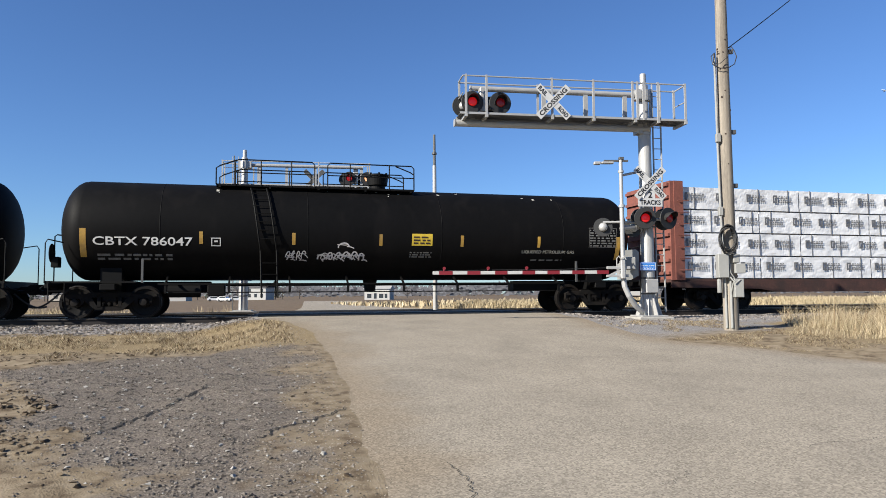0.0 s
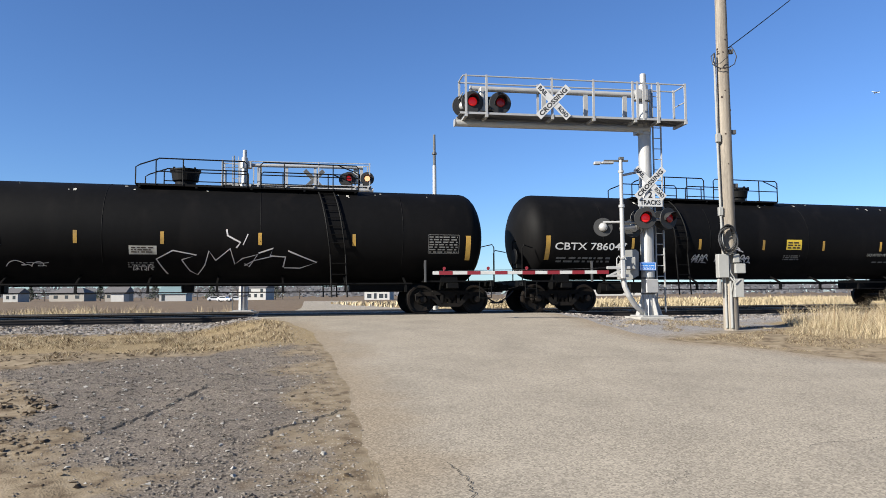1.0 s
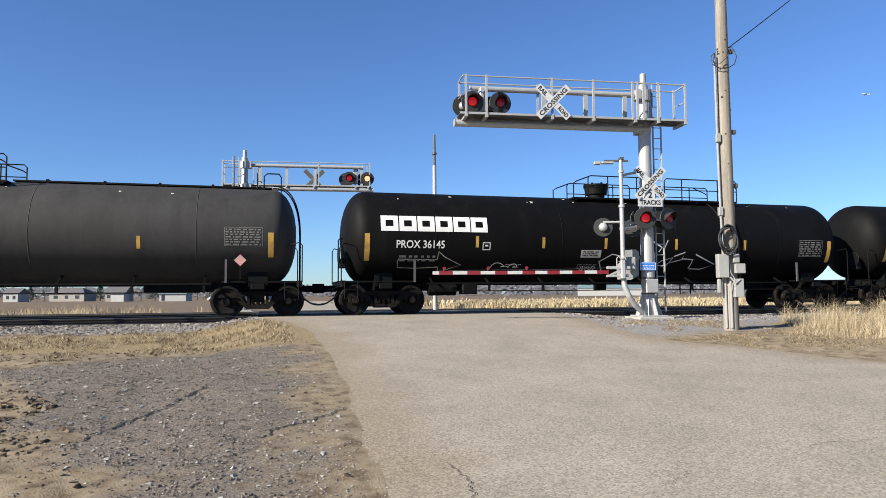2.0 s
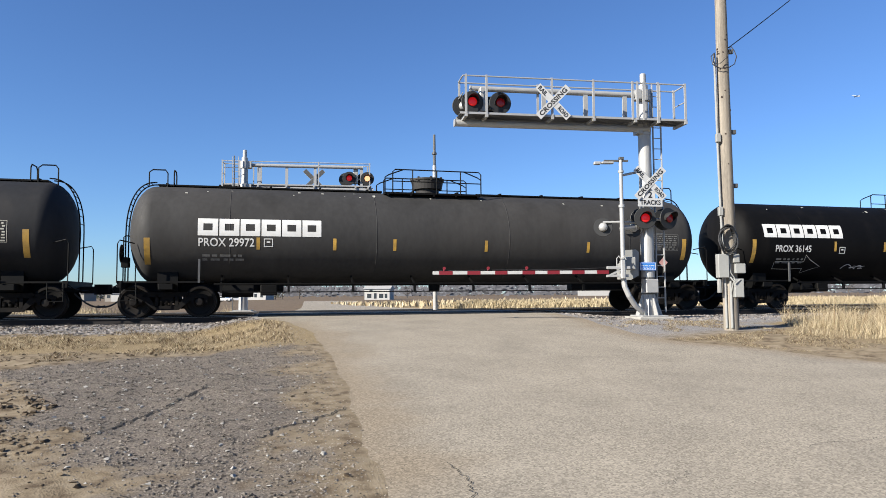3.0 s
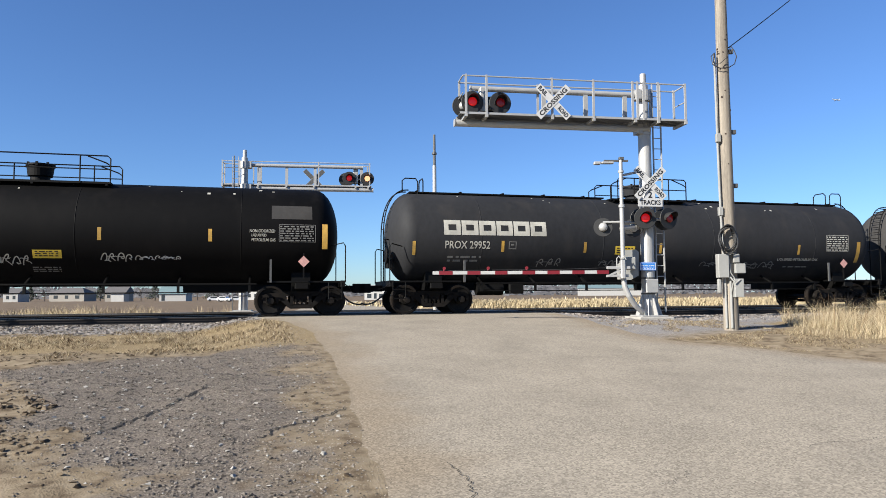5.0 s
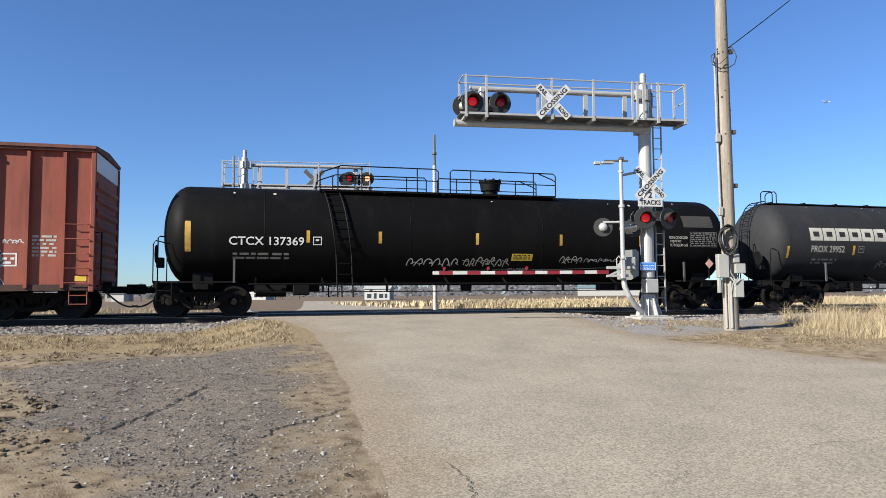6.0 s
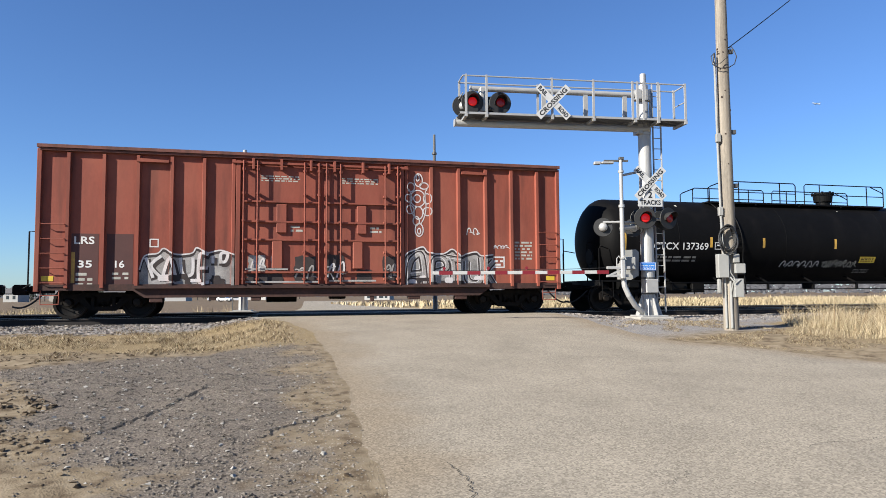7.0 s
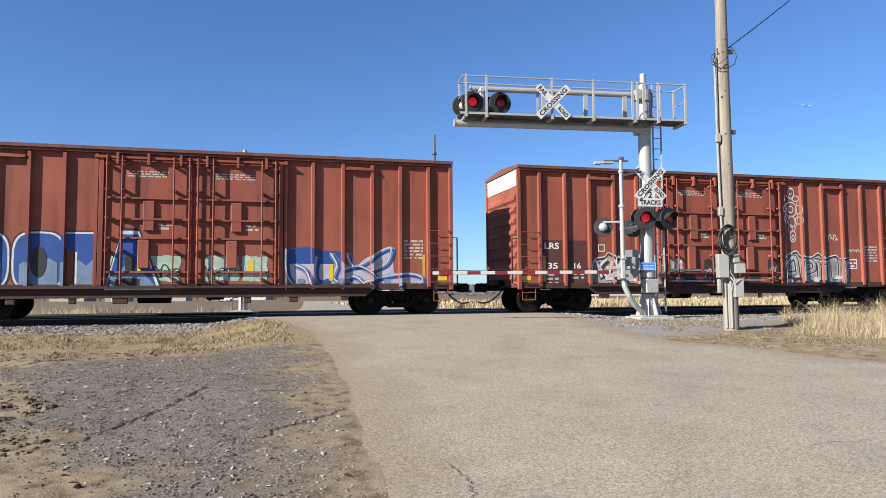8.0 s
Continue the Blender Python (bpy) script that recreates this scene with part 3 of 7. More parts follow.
def truck(car, x):
    """A three-piece freight truck."""
    bm = bmesh.new()
    box(bm, -0.2, 0.2, -1.05, 1.05, 0.42, 0.68, 0.03)
    lathe(bm, [(0.68, 0.2), (0.74, 0.2), (0.75, 0.17)], 20, "z")
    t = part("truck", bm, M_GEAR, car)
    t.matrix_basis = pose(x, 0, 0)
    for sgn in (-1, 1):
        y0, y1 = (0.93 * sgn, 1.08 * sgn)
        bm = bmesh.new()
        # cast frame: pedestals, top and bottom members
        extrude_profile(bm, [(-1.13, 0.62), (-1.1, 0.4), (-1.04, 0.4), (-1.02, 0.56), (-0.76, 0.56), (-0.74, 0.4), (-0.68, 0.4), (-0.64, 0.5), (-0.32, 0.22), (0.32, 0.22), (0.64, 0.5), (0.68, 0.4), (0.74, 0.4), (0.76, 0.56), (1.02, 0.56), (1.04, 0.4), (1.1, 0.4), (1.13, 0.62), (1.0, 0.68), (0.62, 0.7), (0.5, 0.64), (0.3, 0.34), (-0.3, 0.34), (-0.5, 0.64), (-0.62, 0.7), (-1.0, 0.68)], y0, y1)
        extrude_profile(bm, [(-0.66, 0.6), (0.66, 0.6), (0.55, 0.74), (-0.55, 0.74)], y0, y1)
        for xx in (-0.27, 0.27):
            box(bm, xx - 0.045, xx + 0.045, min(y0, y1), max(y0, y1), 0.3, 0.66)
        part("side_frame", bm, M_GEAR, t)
        bm = bmesh.new()
        for i in range(3):
            for k in range(5):
                z = 0.345 + k * 0.034
                lathe(bm, [(z, 0.05), (z + 0.012, 0.066), (z + 0.024, 0.05)], 10, "z", (-0.15 + 0.15 * i, 1.02 * sgn, 0))
        part("springs", bm, M_GEAR, t)
        for xx in (-0.89, 0.89):
            bm = bmesh.new()
            box(bm, xx - 0.12, xx + 0.12, 0.95 * sgn - 0.06, 0.95 * sgn + 0.1, 0.5, 0.6, 0.015)
            part("bearing_adapter", bm, M_GEAR, t)
    bm = bmesh.new()
    for xx in (-0.42, 0.42):
        box(bm, xx - 0.05, xx + 0.05, -0.85, 0.85, 0.36, 0.48)
        for sgn in (-1, 1):
            box(bm, xx - 0.06 + (-0.05 if xx < 0 else 0.05), xx + 0.06 + (-0.05 if xx < 0 else 0.05), 0.75 * sgn - 0.05, 0.75 * sgn + 0.05, 0.3, 0.58)
    part("brake_beam", bm, M_GEAR, t)
    for xx in (-0.89, 0.89):
        wheelset(t, xx)
    return t


def coupler(car, x, sgn):
    bm = bmesh.new()
    box(bm, min(x, x + 0.45 * sgn), max(x, x + 0.45 * sgn), -0.09, 0.09, 0.72, 0.92, 0.02)
    extrude_profile(bm, [(x + 0.4 * sgn, 0.68), (x + 0.72 * sgn, 0.68), (x + 0.76 * sgn, 0.74), (x + 0.76 * sgn, 0.92), (x + 0.7 * sgn, 0.98), (x + 0.4 * sgn, 0.98)], -0.17, 0.1)
    part("coupler", bm, M_GEAR, car)
    bm = bmesh.new()
    pts = []
    for i in range(13):
        f = i / 12
        pts.append((x - 0.1 * sgn + (0.72 + 0.1) * sgn * f, -0.32 + 0.1 * f, 0.72 - 0.42 * math.sin(f * math.pi * 0.62) + 0.02 * f))
    tube(bm, pts, 0.026, 8)
    part("brake_hose", bm, M_CABLE, car)
    bm = bmesh.new()
    tube(bm, [(x - 0.05 * sgn, -1.35, 0.98), (x + 0.12 * sgn, -1.35, 0.86), (x + 0.2 * sgn, -0.9, 0.8), (x + 0.3 * sgn, -0.25, 0.78), (x + 0.45 * sgn, -0.1, 0.95)], 0.014, 5)
    part("uncoupling_lever", bm, M_BLACK, car)


def scribble(bm, rng, w, h, n, stroke, lean=0.15):
    """Loose looping strokes as sprayed by hand, no letters."""
    step = w / n
    for i in range(n):
        x = i * step
        a = (x + rng.uniform(0, 0.3) * step, rng.uniform(0, 0.2) * h)
        b = (x + rng.uniform(-0.2, 0.3) * step + lean * h, h * rng.uniform(0.6, 1.1))
        c = (x + rng.uniform(0.5, 1.0) * step + lean * h, h * rng.uniform(0.7, 1.0))
        d = (x + rng.uniform(0.6, 1.1) * step, rng.uniform(0.1, 0.5) * h)
        e = (x + rng.uniform(0.7, 1.5) * step, rng.uniform(-0.05, 0.3) * h)
        ribbon(bm, bezier(a, b, c, d), stroke)
        ribbon(bm, bezier(d, (d[0] - 0.5 * step, d[1] - 0.1 * h), (e[0] - 0.3 * step, e[1] + 0.3 * h), e, 8), stroke * rng.uniform(0.6, 1))
        if rng.random() < 0.5:
            ribbon(bm, bezier((x, h * 0.5), (x + step * 0.3, h * 0.6), (x + step * 0.6, h * 0.35), (x + step, h * 0.55), 6), stroke * 0.7)
    return bm


def block_logo(w, h):
    """Six plain heavy frames in a row."""
    bm = bmesh.new()
    pitch = w / 6
    for i in range(6):
        t = 0.3 * h
        hollow(pitch * 0.94, h, t, i * pitch, 0, bm)
    return bm


def car_empty(name, label, category, u):
    e = thing(name, label, category, on_track(u))
    CARS.append((e, u))
    return e


def platform_rail(car, a, b, y, z0, z1, posts, r=0.02, mid=True, mat=None):
    bm = bmesh.new()
    tube(bm, [(a, y, z0), (a, y, z1 - 0.08), (a + 0.08, y, z1), (b - 0.08, y, z1), (b, y, z1 - 0.08), (b, y, z0)], r)
    if mid:
        cyl(bm, (a, y, (z0 + z1) / 2), (b, y, (z0 + z1) / 2), r * 0.85, seg=6)
    part("handrail", bm, mat or M_BLACK, car)
    for x in posts:
        bm = bmesh.new()
        cyl(bm, (x, y, z0), (x, y, z1), r, seg=6)
        part("rail_post", bm, mat or M_BLACK, car)


def tank_car(label, u, length, mat, R=1.5, zc=2.5, trucks=7.2, reflectors=(), seed=1, mark=("", 0, 0, 0), logo=None, sign=None, square=None, data=None, platform=None, dome=0.0, dome_size=0.48, ladder=None, full_walk=False, worn=False, graffiti=(), end_rail=True, arrow=False, contents=(), outline=False, patch=None, placard=None):
    rng = random.Random(seed)
    car = car_empty("tank_car", label, "railway tank car", u)
    hl = length / 2
    head = 0.72
    prof = []
    for i in range(9):
        a = math.pi / 2 * i / 8
        prof.append((-hl + head * (1 - math.sin(a)), max(0.02, R * math.cos(a) ** 0.9)))
    prof = prof[::-1]
    xs = [-hl + head + (length - 2 * head) * i / 8 for i in range(1, 8)]
    prof += [(x, R) for x in xs]
    for i in range(9):
        a = math.pi / 2 * i / 8
        prof.append((hl - head + head * math.sin(a), max(0.02, R * math.cos(a) ** 0.9)))
    bm = bmesh.new()
    lathe(bm, prof, 72, "x", (0, 0, zc))
    tank = part("tank", bm, mat, car, smooth=True)
    # weld bands
    for x in xs[::2]:
        bm = bmesh.new()
        lathe(bm, [(x - 0.012, R - 0.01), (x - 0.01, R + 0.004), (x + 0.01, R + 0.004), (x + 0.012, R - 0.01)], 72, "x", (0, 0, zc))
        part("weld_seam", bm, mat, tank, smooth=True)
    # stub sills, bolsters, saddles
    for sgn in (-1, 1):
        e = (hl + 0.12) * sgn
        bm = bmesh.new()
        box(bm, min(e, 4.9 * sgn), max(e, 4.9 * sgn), -0.2, 0.2, 0.74, 1.06, 0.02)
        box(bm, min(e, e - 0.14 * sgn), max(e, e - 0.14 * sgn), -1.42, 1.42, 0.86, 1.06, 0.015)
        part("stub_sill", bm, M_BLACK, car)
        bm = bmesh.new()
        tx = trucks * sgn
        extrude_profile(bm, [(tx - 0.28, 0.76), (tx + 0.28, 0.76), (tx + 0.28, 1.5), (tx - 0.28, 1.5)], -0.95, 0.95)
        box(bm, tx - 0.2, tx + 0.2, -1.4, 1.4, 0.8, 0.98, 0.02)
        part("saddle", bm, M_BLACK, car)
        # end running board
        x0, x1 = sorted((e, e - 2.3 * sgn))
        for yy in (-1.4, 1.05):
            bm = bmesh.new()
            box(bm, x0, x1, yy, yy + 0.35, 1.0, 1.05)
            part("side_platform", bm, M_BLACK, car)
        for yy in (-1.42, 1.42):
            bm = bmesh.new()
            tube(bm, [(e, yy, 1.0), (e, yy, 2.1), (e - 0.06 * sgn, yy, 2.2), (e - 0.42 * sgn, yy * 0.9, 2.12)], 0.018)
            part("grab_rail", bm, M_BLACK, car)
        bm = bmesh.new()
        box(bm, trucks * sgn - 0.9 * sgn - 0.03, trucks * sgn - 0.9 * sgn + 0.03, -1.45, -1.4, 1.0, 1.68)
        part("bracket", bm, M_GALV, car)
        bm = bmesh.new()
        for zz in (0.5, 0.78):
            cyl(bm, (e - 0.1 * sgn, -1.42, zz), (e - 0.5 * sgn, -1.42, zz), 0.014, seg=6)
        for dx in (0.1, 0.5):
            cyl(bm, (e - dx * sgn, -1.42, 0.5), (e - dx * sgn, -1.42, 1.0), 0.014, seg=6)
        part("step", bm, M_BLACK, car)
        coupler(car, e, sgn)
        truck(car, trucks * sgn)
    if end_rail:
        e = -(hl + 0.12)
        bm = bmesh.new()
        tube(bm, [(e, -0.55, 1.0), (e, -0.55, 2.35), (e + 0.05, -0.5, 2.4), (e + 0.5, -0.3, 2.35)], 0.02)
        part("brake_stand", bm, M_BLACK, car)
        bm = bmesh.new()
        lathe(bm, [(e - 0.03, 0.26), (e - 0.01, 0.28), (e + 0.01, 0.26)], 20, "x", (0, -0.75, 1.85))
        box(bm, e, e + 0.2, -0.9, -0.6, 1.45, 1.75, 0.02)
        part("brake_wheel", bm, M_BLACK, car)
    # under-tank safety rail
    for yy in (-1.36, 1.36):
        bm = bmesh.new()
        cyl(bm, (-trucks + 1.3, yy, 0.96), (trucks - 1.3, yy, 0.96), 0.028, seg=6)
        part("side_rail", bm, M_BLACK, car)
    bm = bmesh.new()
    for yy in (-1.3,):
        cyl(bm, (-trucks + 1.6, yy, 0.72), (trucks - 1.6, yy, 0.72), 0.016, seg=6)
    part("brake_pipe", bm, M_BLACK, car)
    for x in np.linspace(-trucks + 1.5, trucks - 1.5, 8):
        bm = bmesh.new()
        box(bm, x - 0.035, x + 0.035, -1.37, -1.3, 0.7, 0.98)
        bar(bm, (x, -1.3, 0.97), (x, -0.75, 1.22), 0.05)
        part("hanger", bm, M_BLACK, car)
    bm = bmesh.new()
    cyl(bm, (-trucks + 1.5, -0.7, 0.78), (-trucks + 2.4, -0.7, 0.78), 0.2, seg=16)
    box(bm, -trucks + 2.6, -trucks + 3.1, -0.9, -0.4, 0.62, 0.95, 0.03)
    part("brake_reservoir", bm, M_BLACK, car)
    bm = bmesh.new()
    lathe(bm, [(0.72, 0.12), (0.75, 0.18), (0.95, 0.2), (1.15, 0.25)], 16, "z")
    part("bottom_outlet", bm, M_BLACK, car)
    # top walkway and dome
    top = zc + R
    a, b = platform if platform else (-1.4, 1.4)
    bm = bmesh.new()
    for yy in (-0.85, 0.45):
        box(bm, a, b, yy, yy + 0.4, top - 0.11, top - 0.05)
    for x in np.linspace(a + 0.1, b - 0.1, 5):
        box(bm, x - 0.03, x + 0.03, -0.85, 0.85, top - 0.16, top - 0.1)
    part("walkway", bm, M_BLACK, car)
    bm = bmesh.new()
    lathe(bm, [(top - 0.1, dome_size * 0.72), (top + 0.15, dome_size * 0.72), (top + 0.17, dome_size * 0.9), (top + 0.45, dome_size), (top + 0.47, dome_size * 1.06), (top + 0.52, dome_size * 1.06), (top + 0.53, dome_size * 0.95), (top + 0.56, dome_size * 0.4)], 28, "z", (dome, 0, 0))
    for k in range(8):
        an = k * math.pi / 4
        box(bm, dome + dome_size * math.cos(an) - 0.03, dome + dome_size * math.cos(an) + 0.03, dome_size * math.sin(an) - 0.03, dome_size * math.sin(an) + 0.03, top + 0.43, top + 0.56)
    part("dome", bm, M_BLACK if mat is M_TANK_BLACK else mat, car, "manway dome with bolted lid")
    for yy in (-0.85, 0.85):
        if full_walk:
            platform_rail(car, a + 0.25, b, yy, top - 0.08, top + 0.68, np.linspace(a + 0.9, b - 0.7, 3))
        else:
            m1 = a + (b - a) * 0.48
            platform_rail(car, a + 0.55, m1, yy, top - 0.08, top + 0.7, np.linspace(a + 1.3, m1 - 0.7, 2))
            platform_rail(car, m1 + 0.4, b, yy, top - 0.08, top + 0.7, np.linspace(m1 + 1.1, b - 0.8, 2))
    for xx, dx in ((a, 0.6), (b, -0.6)):
        for yy in (-0.85, 0.85):
            bm = bmesh.new()
            tube(bm, [(xx, yy, top - 0.08), (xx, yy, top + 0.42), (xx + dx * 0.2, yy, top + 0.5), (xx + dx, yy, top + 0.68)], 0.02)
            part("end_rail", bm, M_BLACK, car)
    if full_walk:
        bm = bmesh.new()
        box(bm, -hl + 0.75, a, -0.3, 0.3, top + 0.005, top + 0.05)
        box(bm, b, hl - 0.75, -0.3, 0.3, top + 0.005, top + 0.05)
        for x in np.linspace(-hl + 1, hl - 1, 12):
            box(bm, x - 0.03, x + 0.03, -0.3, 0.3, top - 0.08, top + 0.09)
        part("catwalk", bm, M_BLACK, car)
        for sgn in (-1, 1):
            for off in (0.75, 1.2):
                bm = bmesh.new()
                x = (hl - off) * sgn
                tube(bm, [(x, -0.3, top), (x, -0.3, top + 0.4), (x, -0.2, top + 0.5), (x, 0.2, top + 0.5), (x, 0.3, top + 0.4), (x, 0.3, top)] if off > 1 else [(x - 0.25, -0.3, top), (x - 0.25, -0.3, top + 0.4), (x - 0.15, -0.3, top + 0.48), (x + 0.2, -0.3, top + 0.48), (x + 0.27, -0.3, top + 0.38), (x + 0.27, -0.3, top - 0.1)], 0.02)
                part("grab_hoop", bm, M_BLACK, car)
            bm = bmesh.new()
            for yy in (-0.25, 0.2):
                pts = []
                for i in range(13):
                    an = math.pi / 2 * (1 - i / 12 * 0.98)
                    pts.append(((hl - head + (head + 0.12) * math.cos(an) ** 0.8) * sgn, yy, zc + (R + 0.1) * math.sin(an) ** 0.9))
                pts.append((pts[-1][0], yy, 1.05))
                tube(bm, pts, 0.02)
            for i in range(10):
                an = math.pi / 2 * (1 - (i + 1) / 11)
                p = ((hl - head + (head + 0.12) * math.cos(an) ** 0.8) * sgn, zc + (R + 0.1) * math.sin(an) ** 0.9)
                cyl(bm, (p[0], -0.25, p[1]), (p[0], 0.2, p[1]), 0.012, seg=5)
            part("end_ladder", bm, M_BLACK, car)
    if ladder is not None:
        for yy in (-1, 1):
            for dx in (0.0, 0.46):
                bm = bmesh.new()
                pts = []
                for i in range(10):
                    an = math.radians(62 - i * 9.5)
                    pts.append((ladder + dx + 0.05 * i * 0.7, yy * (R + 0.07) * math.cos(an), zc + (R + 0.07) * math.sin(an)))
                pts.append((ladder + dx + 0.36, yy * 1.5, 0.55))
                tube(bm, pts, 0.025)
                part("ladder_rail", bm, M_BLACK, car)
            for i in range(11):
                an = math.radians(56 - i * 9.5)
                if i < 8:
                    y, z, o = (R + 0.07) * math.cos(an), zc + (R + 0.07) * math.sin(an), 0.05 * i * 0.7
                else:
                    y, z, o = 1.5, 1.9 - (i - 7) * 0.33, 0.36
                bm = bmesh.new()
                cyl(bm, (ladder + o, yy * y, z), (ladder + 0.46 + o, yy * y, z), 0.014, seg=5)
                part("rung", bm, M_BLACK, car)
    # markings
    lm = M_OLDWHITE if worn else M_WHITE
    for k, (x, z0, z1) in enumerate(reflectors):
        w = 0.16 if z1 - z0 > 0.6 else 0.1
        part("reflector", to_tank(rect(w, z1 - z0), x - w / 2, z0, R, zc, 0.004), M_YELLOW, tank)
    text, x, z, w = mark
    if text:
        part("lettering", to_tank(letters(text, 0.25, 0.012, w), x, z, R, zc), lm, tank, "painted reporting mark and number")
        part("stencil", to_tank(flat_bars(2, rng, w * 0.75, 0.26), x + 0.1, z - 0.4, R, zc), M_FAINT, tank)
    if logo:
        part("logo", to_tank(block_logo(logo[2], logo[3]), logo[0], logo[1], R, zc), lm, tank, "white block logo drawn as plain frames")
    if square:
        bm = hollow(0.26, 0.25, 0.025)
        rect(0.1, 0.05, 0.08, 0.12, bm)
        part("test_mark", to_tank(bm, square[0] - 0.13, square[1] - 0.12, R, zc), lm if not worn else M_FAINT, tank)
    if sign:
        x0, x1, z0, z1, m = sign
        part("notice", to_tank(rect(x1 - x0, z1 - z0), x0, z0, R, zc, 0.004), m, tank, "yellow notice plate")
        part("notice_text", to_tank(flat_bars(3, rng, (x1 - x0) * 0.8, (z1 - z0) * 0.75), x0 + 0.06, z0 + 0.05, R, zc, 0.008), M_RUST, tank)
        part("stencil", to_tank(flat_bars(3, rng, 0.7, 0.22), x0 - 0.05, z0 - 0.36, R, zc), M_FAINT, tank)
    if data:
        x0, x1, z0, z1 = data
        bm = hollow(x1 - x0, z1 - z0, 0.012)
        flat_bars(7, rng, (x1 - x0) * 0.92, (z1 - z0) * 0.92, bm, 0.03, 0.03, 0.5)
        part("data_block", to_tank(bm, x0, z0, R, zc), M_FAINT if not worn else M_OLDWHITE, tank)
    for words, x, z, w, h in contents:
        part("contents_text", to_tank(letters(words, h, 0.008, w), x, z, R, zc), M_OLDWHITE, tank)
    if len(contents) == 1:
        part("stencil", to_tank(flat_bars(1, rng, 1.1, 0.1), contents[0][1] + 0.35, contents[0][2] - 0.22, R, zc), M_FAINT, tank)
    if patch:
        x0, x1, z0, z1 = patch
        part("paint_patch", to_tank(rect(x1 - x0, z1 - z0), x0, z0, R, zc, 0.003), M_TANK_GREY, tank, "paler repainted patch")
    if placard:
        bm = bmesh.new()
        box(bm, placard[0] - 0.02, placard[0] + 0.02, -1.5, -1.46, 1.1, placard[1] + 0.25)
        part("placard_holder", bm, M_BLACK, car)
        bm = bmesh.new()
        bm.faces.new([bm.verts.new((placard[0] + dx, -1.51, placard[1] + dz)) for dx, dz in ((-0.17, 0), (0, -0.17), (0.17, 0), (0, 0.17))])
        part("placard", bm, M_PINK, car, "faded pink diamond placard")
    for gx, gz, gw, gh, n, st, gm in graffiti:
        part("graffiti", to_tank(scribble(bmesh.new(), rng, gw, gh, n, st), gx, gz, R, zc, 0.005), gm, tank, "sprayed looping strokes")["kind"] = "stuff"
    if arrow:
        bm = bmesh.new()
        for pts in ([(0, 0.34), (1.25, 0.33)], [(1.25, 0.33), (1.28, 0.6), (1.5, 0.42), (2.05, 0.13), (1.7, 0.0), (1.33, -0.2), (1.3, 0.05)], [(1.3, 0.05), (0.6, 0.0), (0, 0.02), (-0.02, 0.3)]):
            ribbon(bm, pts, 0.025)
        part("graffiti", to_tank(bm, -7.6, 1.45, R, zc, 0.005), M_OLDWHITE, tank, "thin sprayed arrow")
    if outline:
        bm = bmesh.new()
        k = 4.46 / 500
        for pts, w in ((((370, 410), (340, 348), (390, 318), (462, 333), (416, 350)), 0.04), (((416, 350), (440, 396), (462, 414), (486, 370), (500, 318), (520, 352)), 0.032), (((520, 352), (566, 310), (580, 366), (604, 344), (652, 330), (625, 376), (610, 364)), 0.034), (((655, 325), (702, 308), (692, 334), (742, 338), (735, 378)), 0.045), (((610, 372), (640, 352), (706, 334)), 0.03), (((750, 316), (846, 358), (790, 382), (738, 380)), 0.045), (((555, 248), (558, 268), (598, 290), (585, 308)), 0.05), (((622, 262), (606, 298)), 0.03)):
            ribbon(bm, [((x - 340) * k, (400 - y) * 0.72 / 80) for x, y in pts], w)
        part("graffiti", to_tank(bm, -0.73, 1.33, R, zc, 0.005), M_PALEPAINT, tank, "white sprayed angular outline")["kind"] = "stuff"
    # paint specks along the crown
    bm = bmesh.new()
    for _ in range(14):
        x, y, w = rng.uniform(-hl + 1.5, hl - 1.5), rng.uniform(0, 0.5), rng.uniform(0.03, 0.09)
        rect(w, w * rng.uniform(0.5, 1.6), x, y, bm)
    tagged(part("scuffs", to_tank(bm, 0, zc + R * 0.75, R, zc, 0.004), M_OLDWHITE, tank), kind="stuff")
    return car


def reflect(zs, xs, big=()):
    return [(x, zs - 0.18, zs + 0.18) for x in xs] + [(x, z0, z1) for x, z0, z1 in big]


M_SILL = material("grimy_sill", (0.045, 0.018, 0.0132), 0.85, vary=0.5, scale=3, fine=14, bump=0.3, dirt=(0.012, 0.009, 0.0078), dirt_amount=0.7)


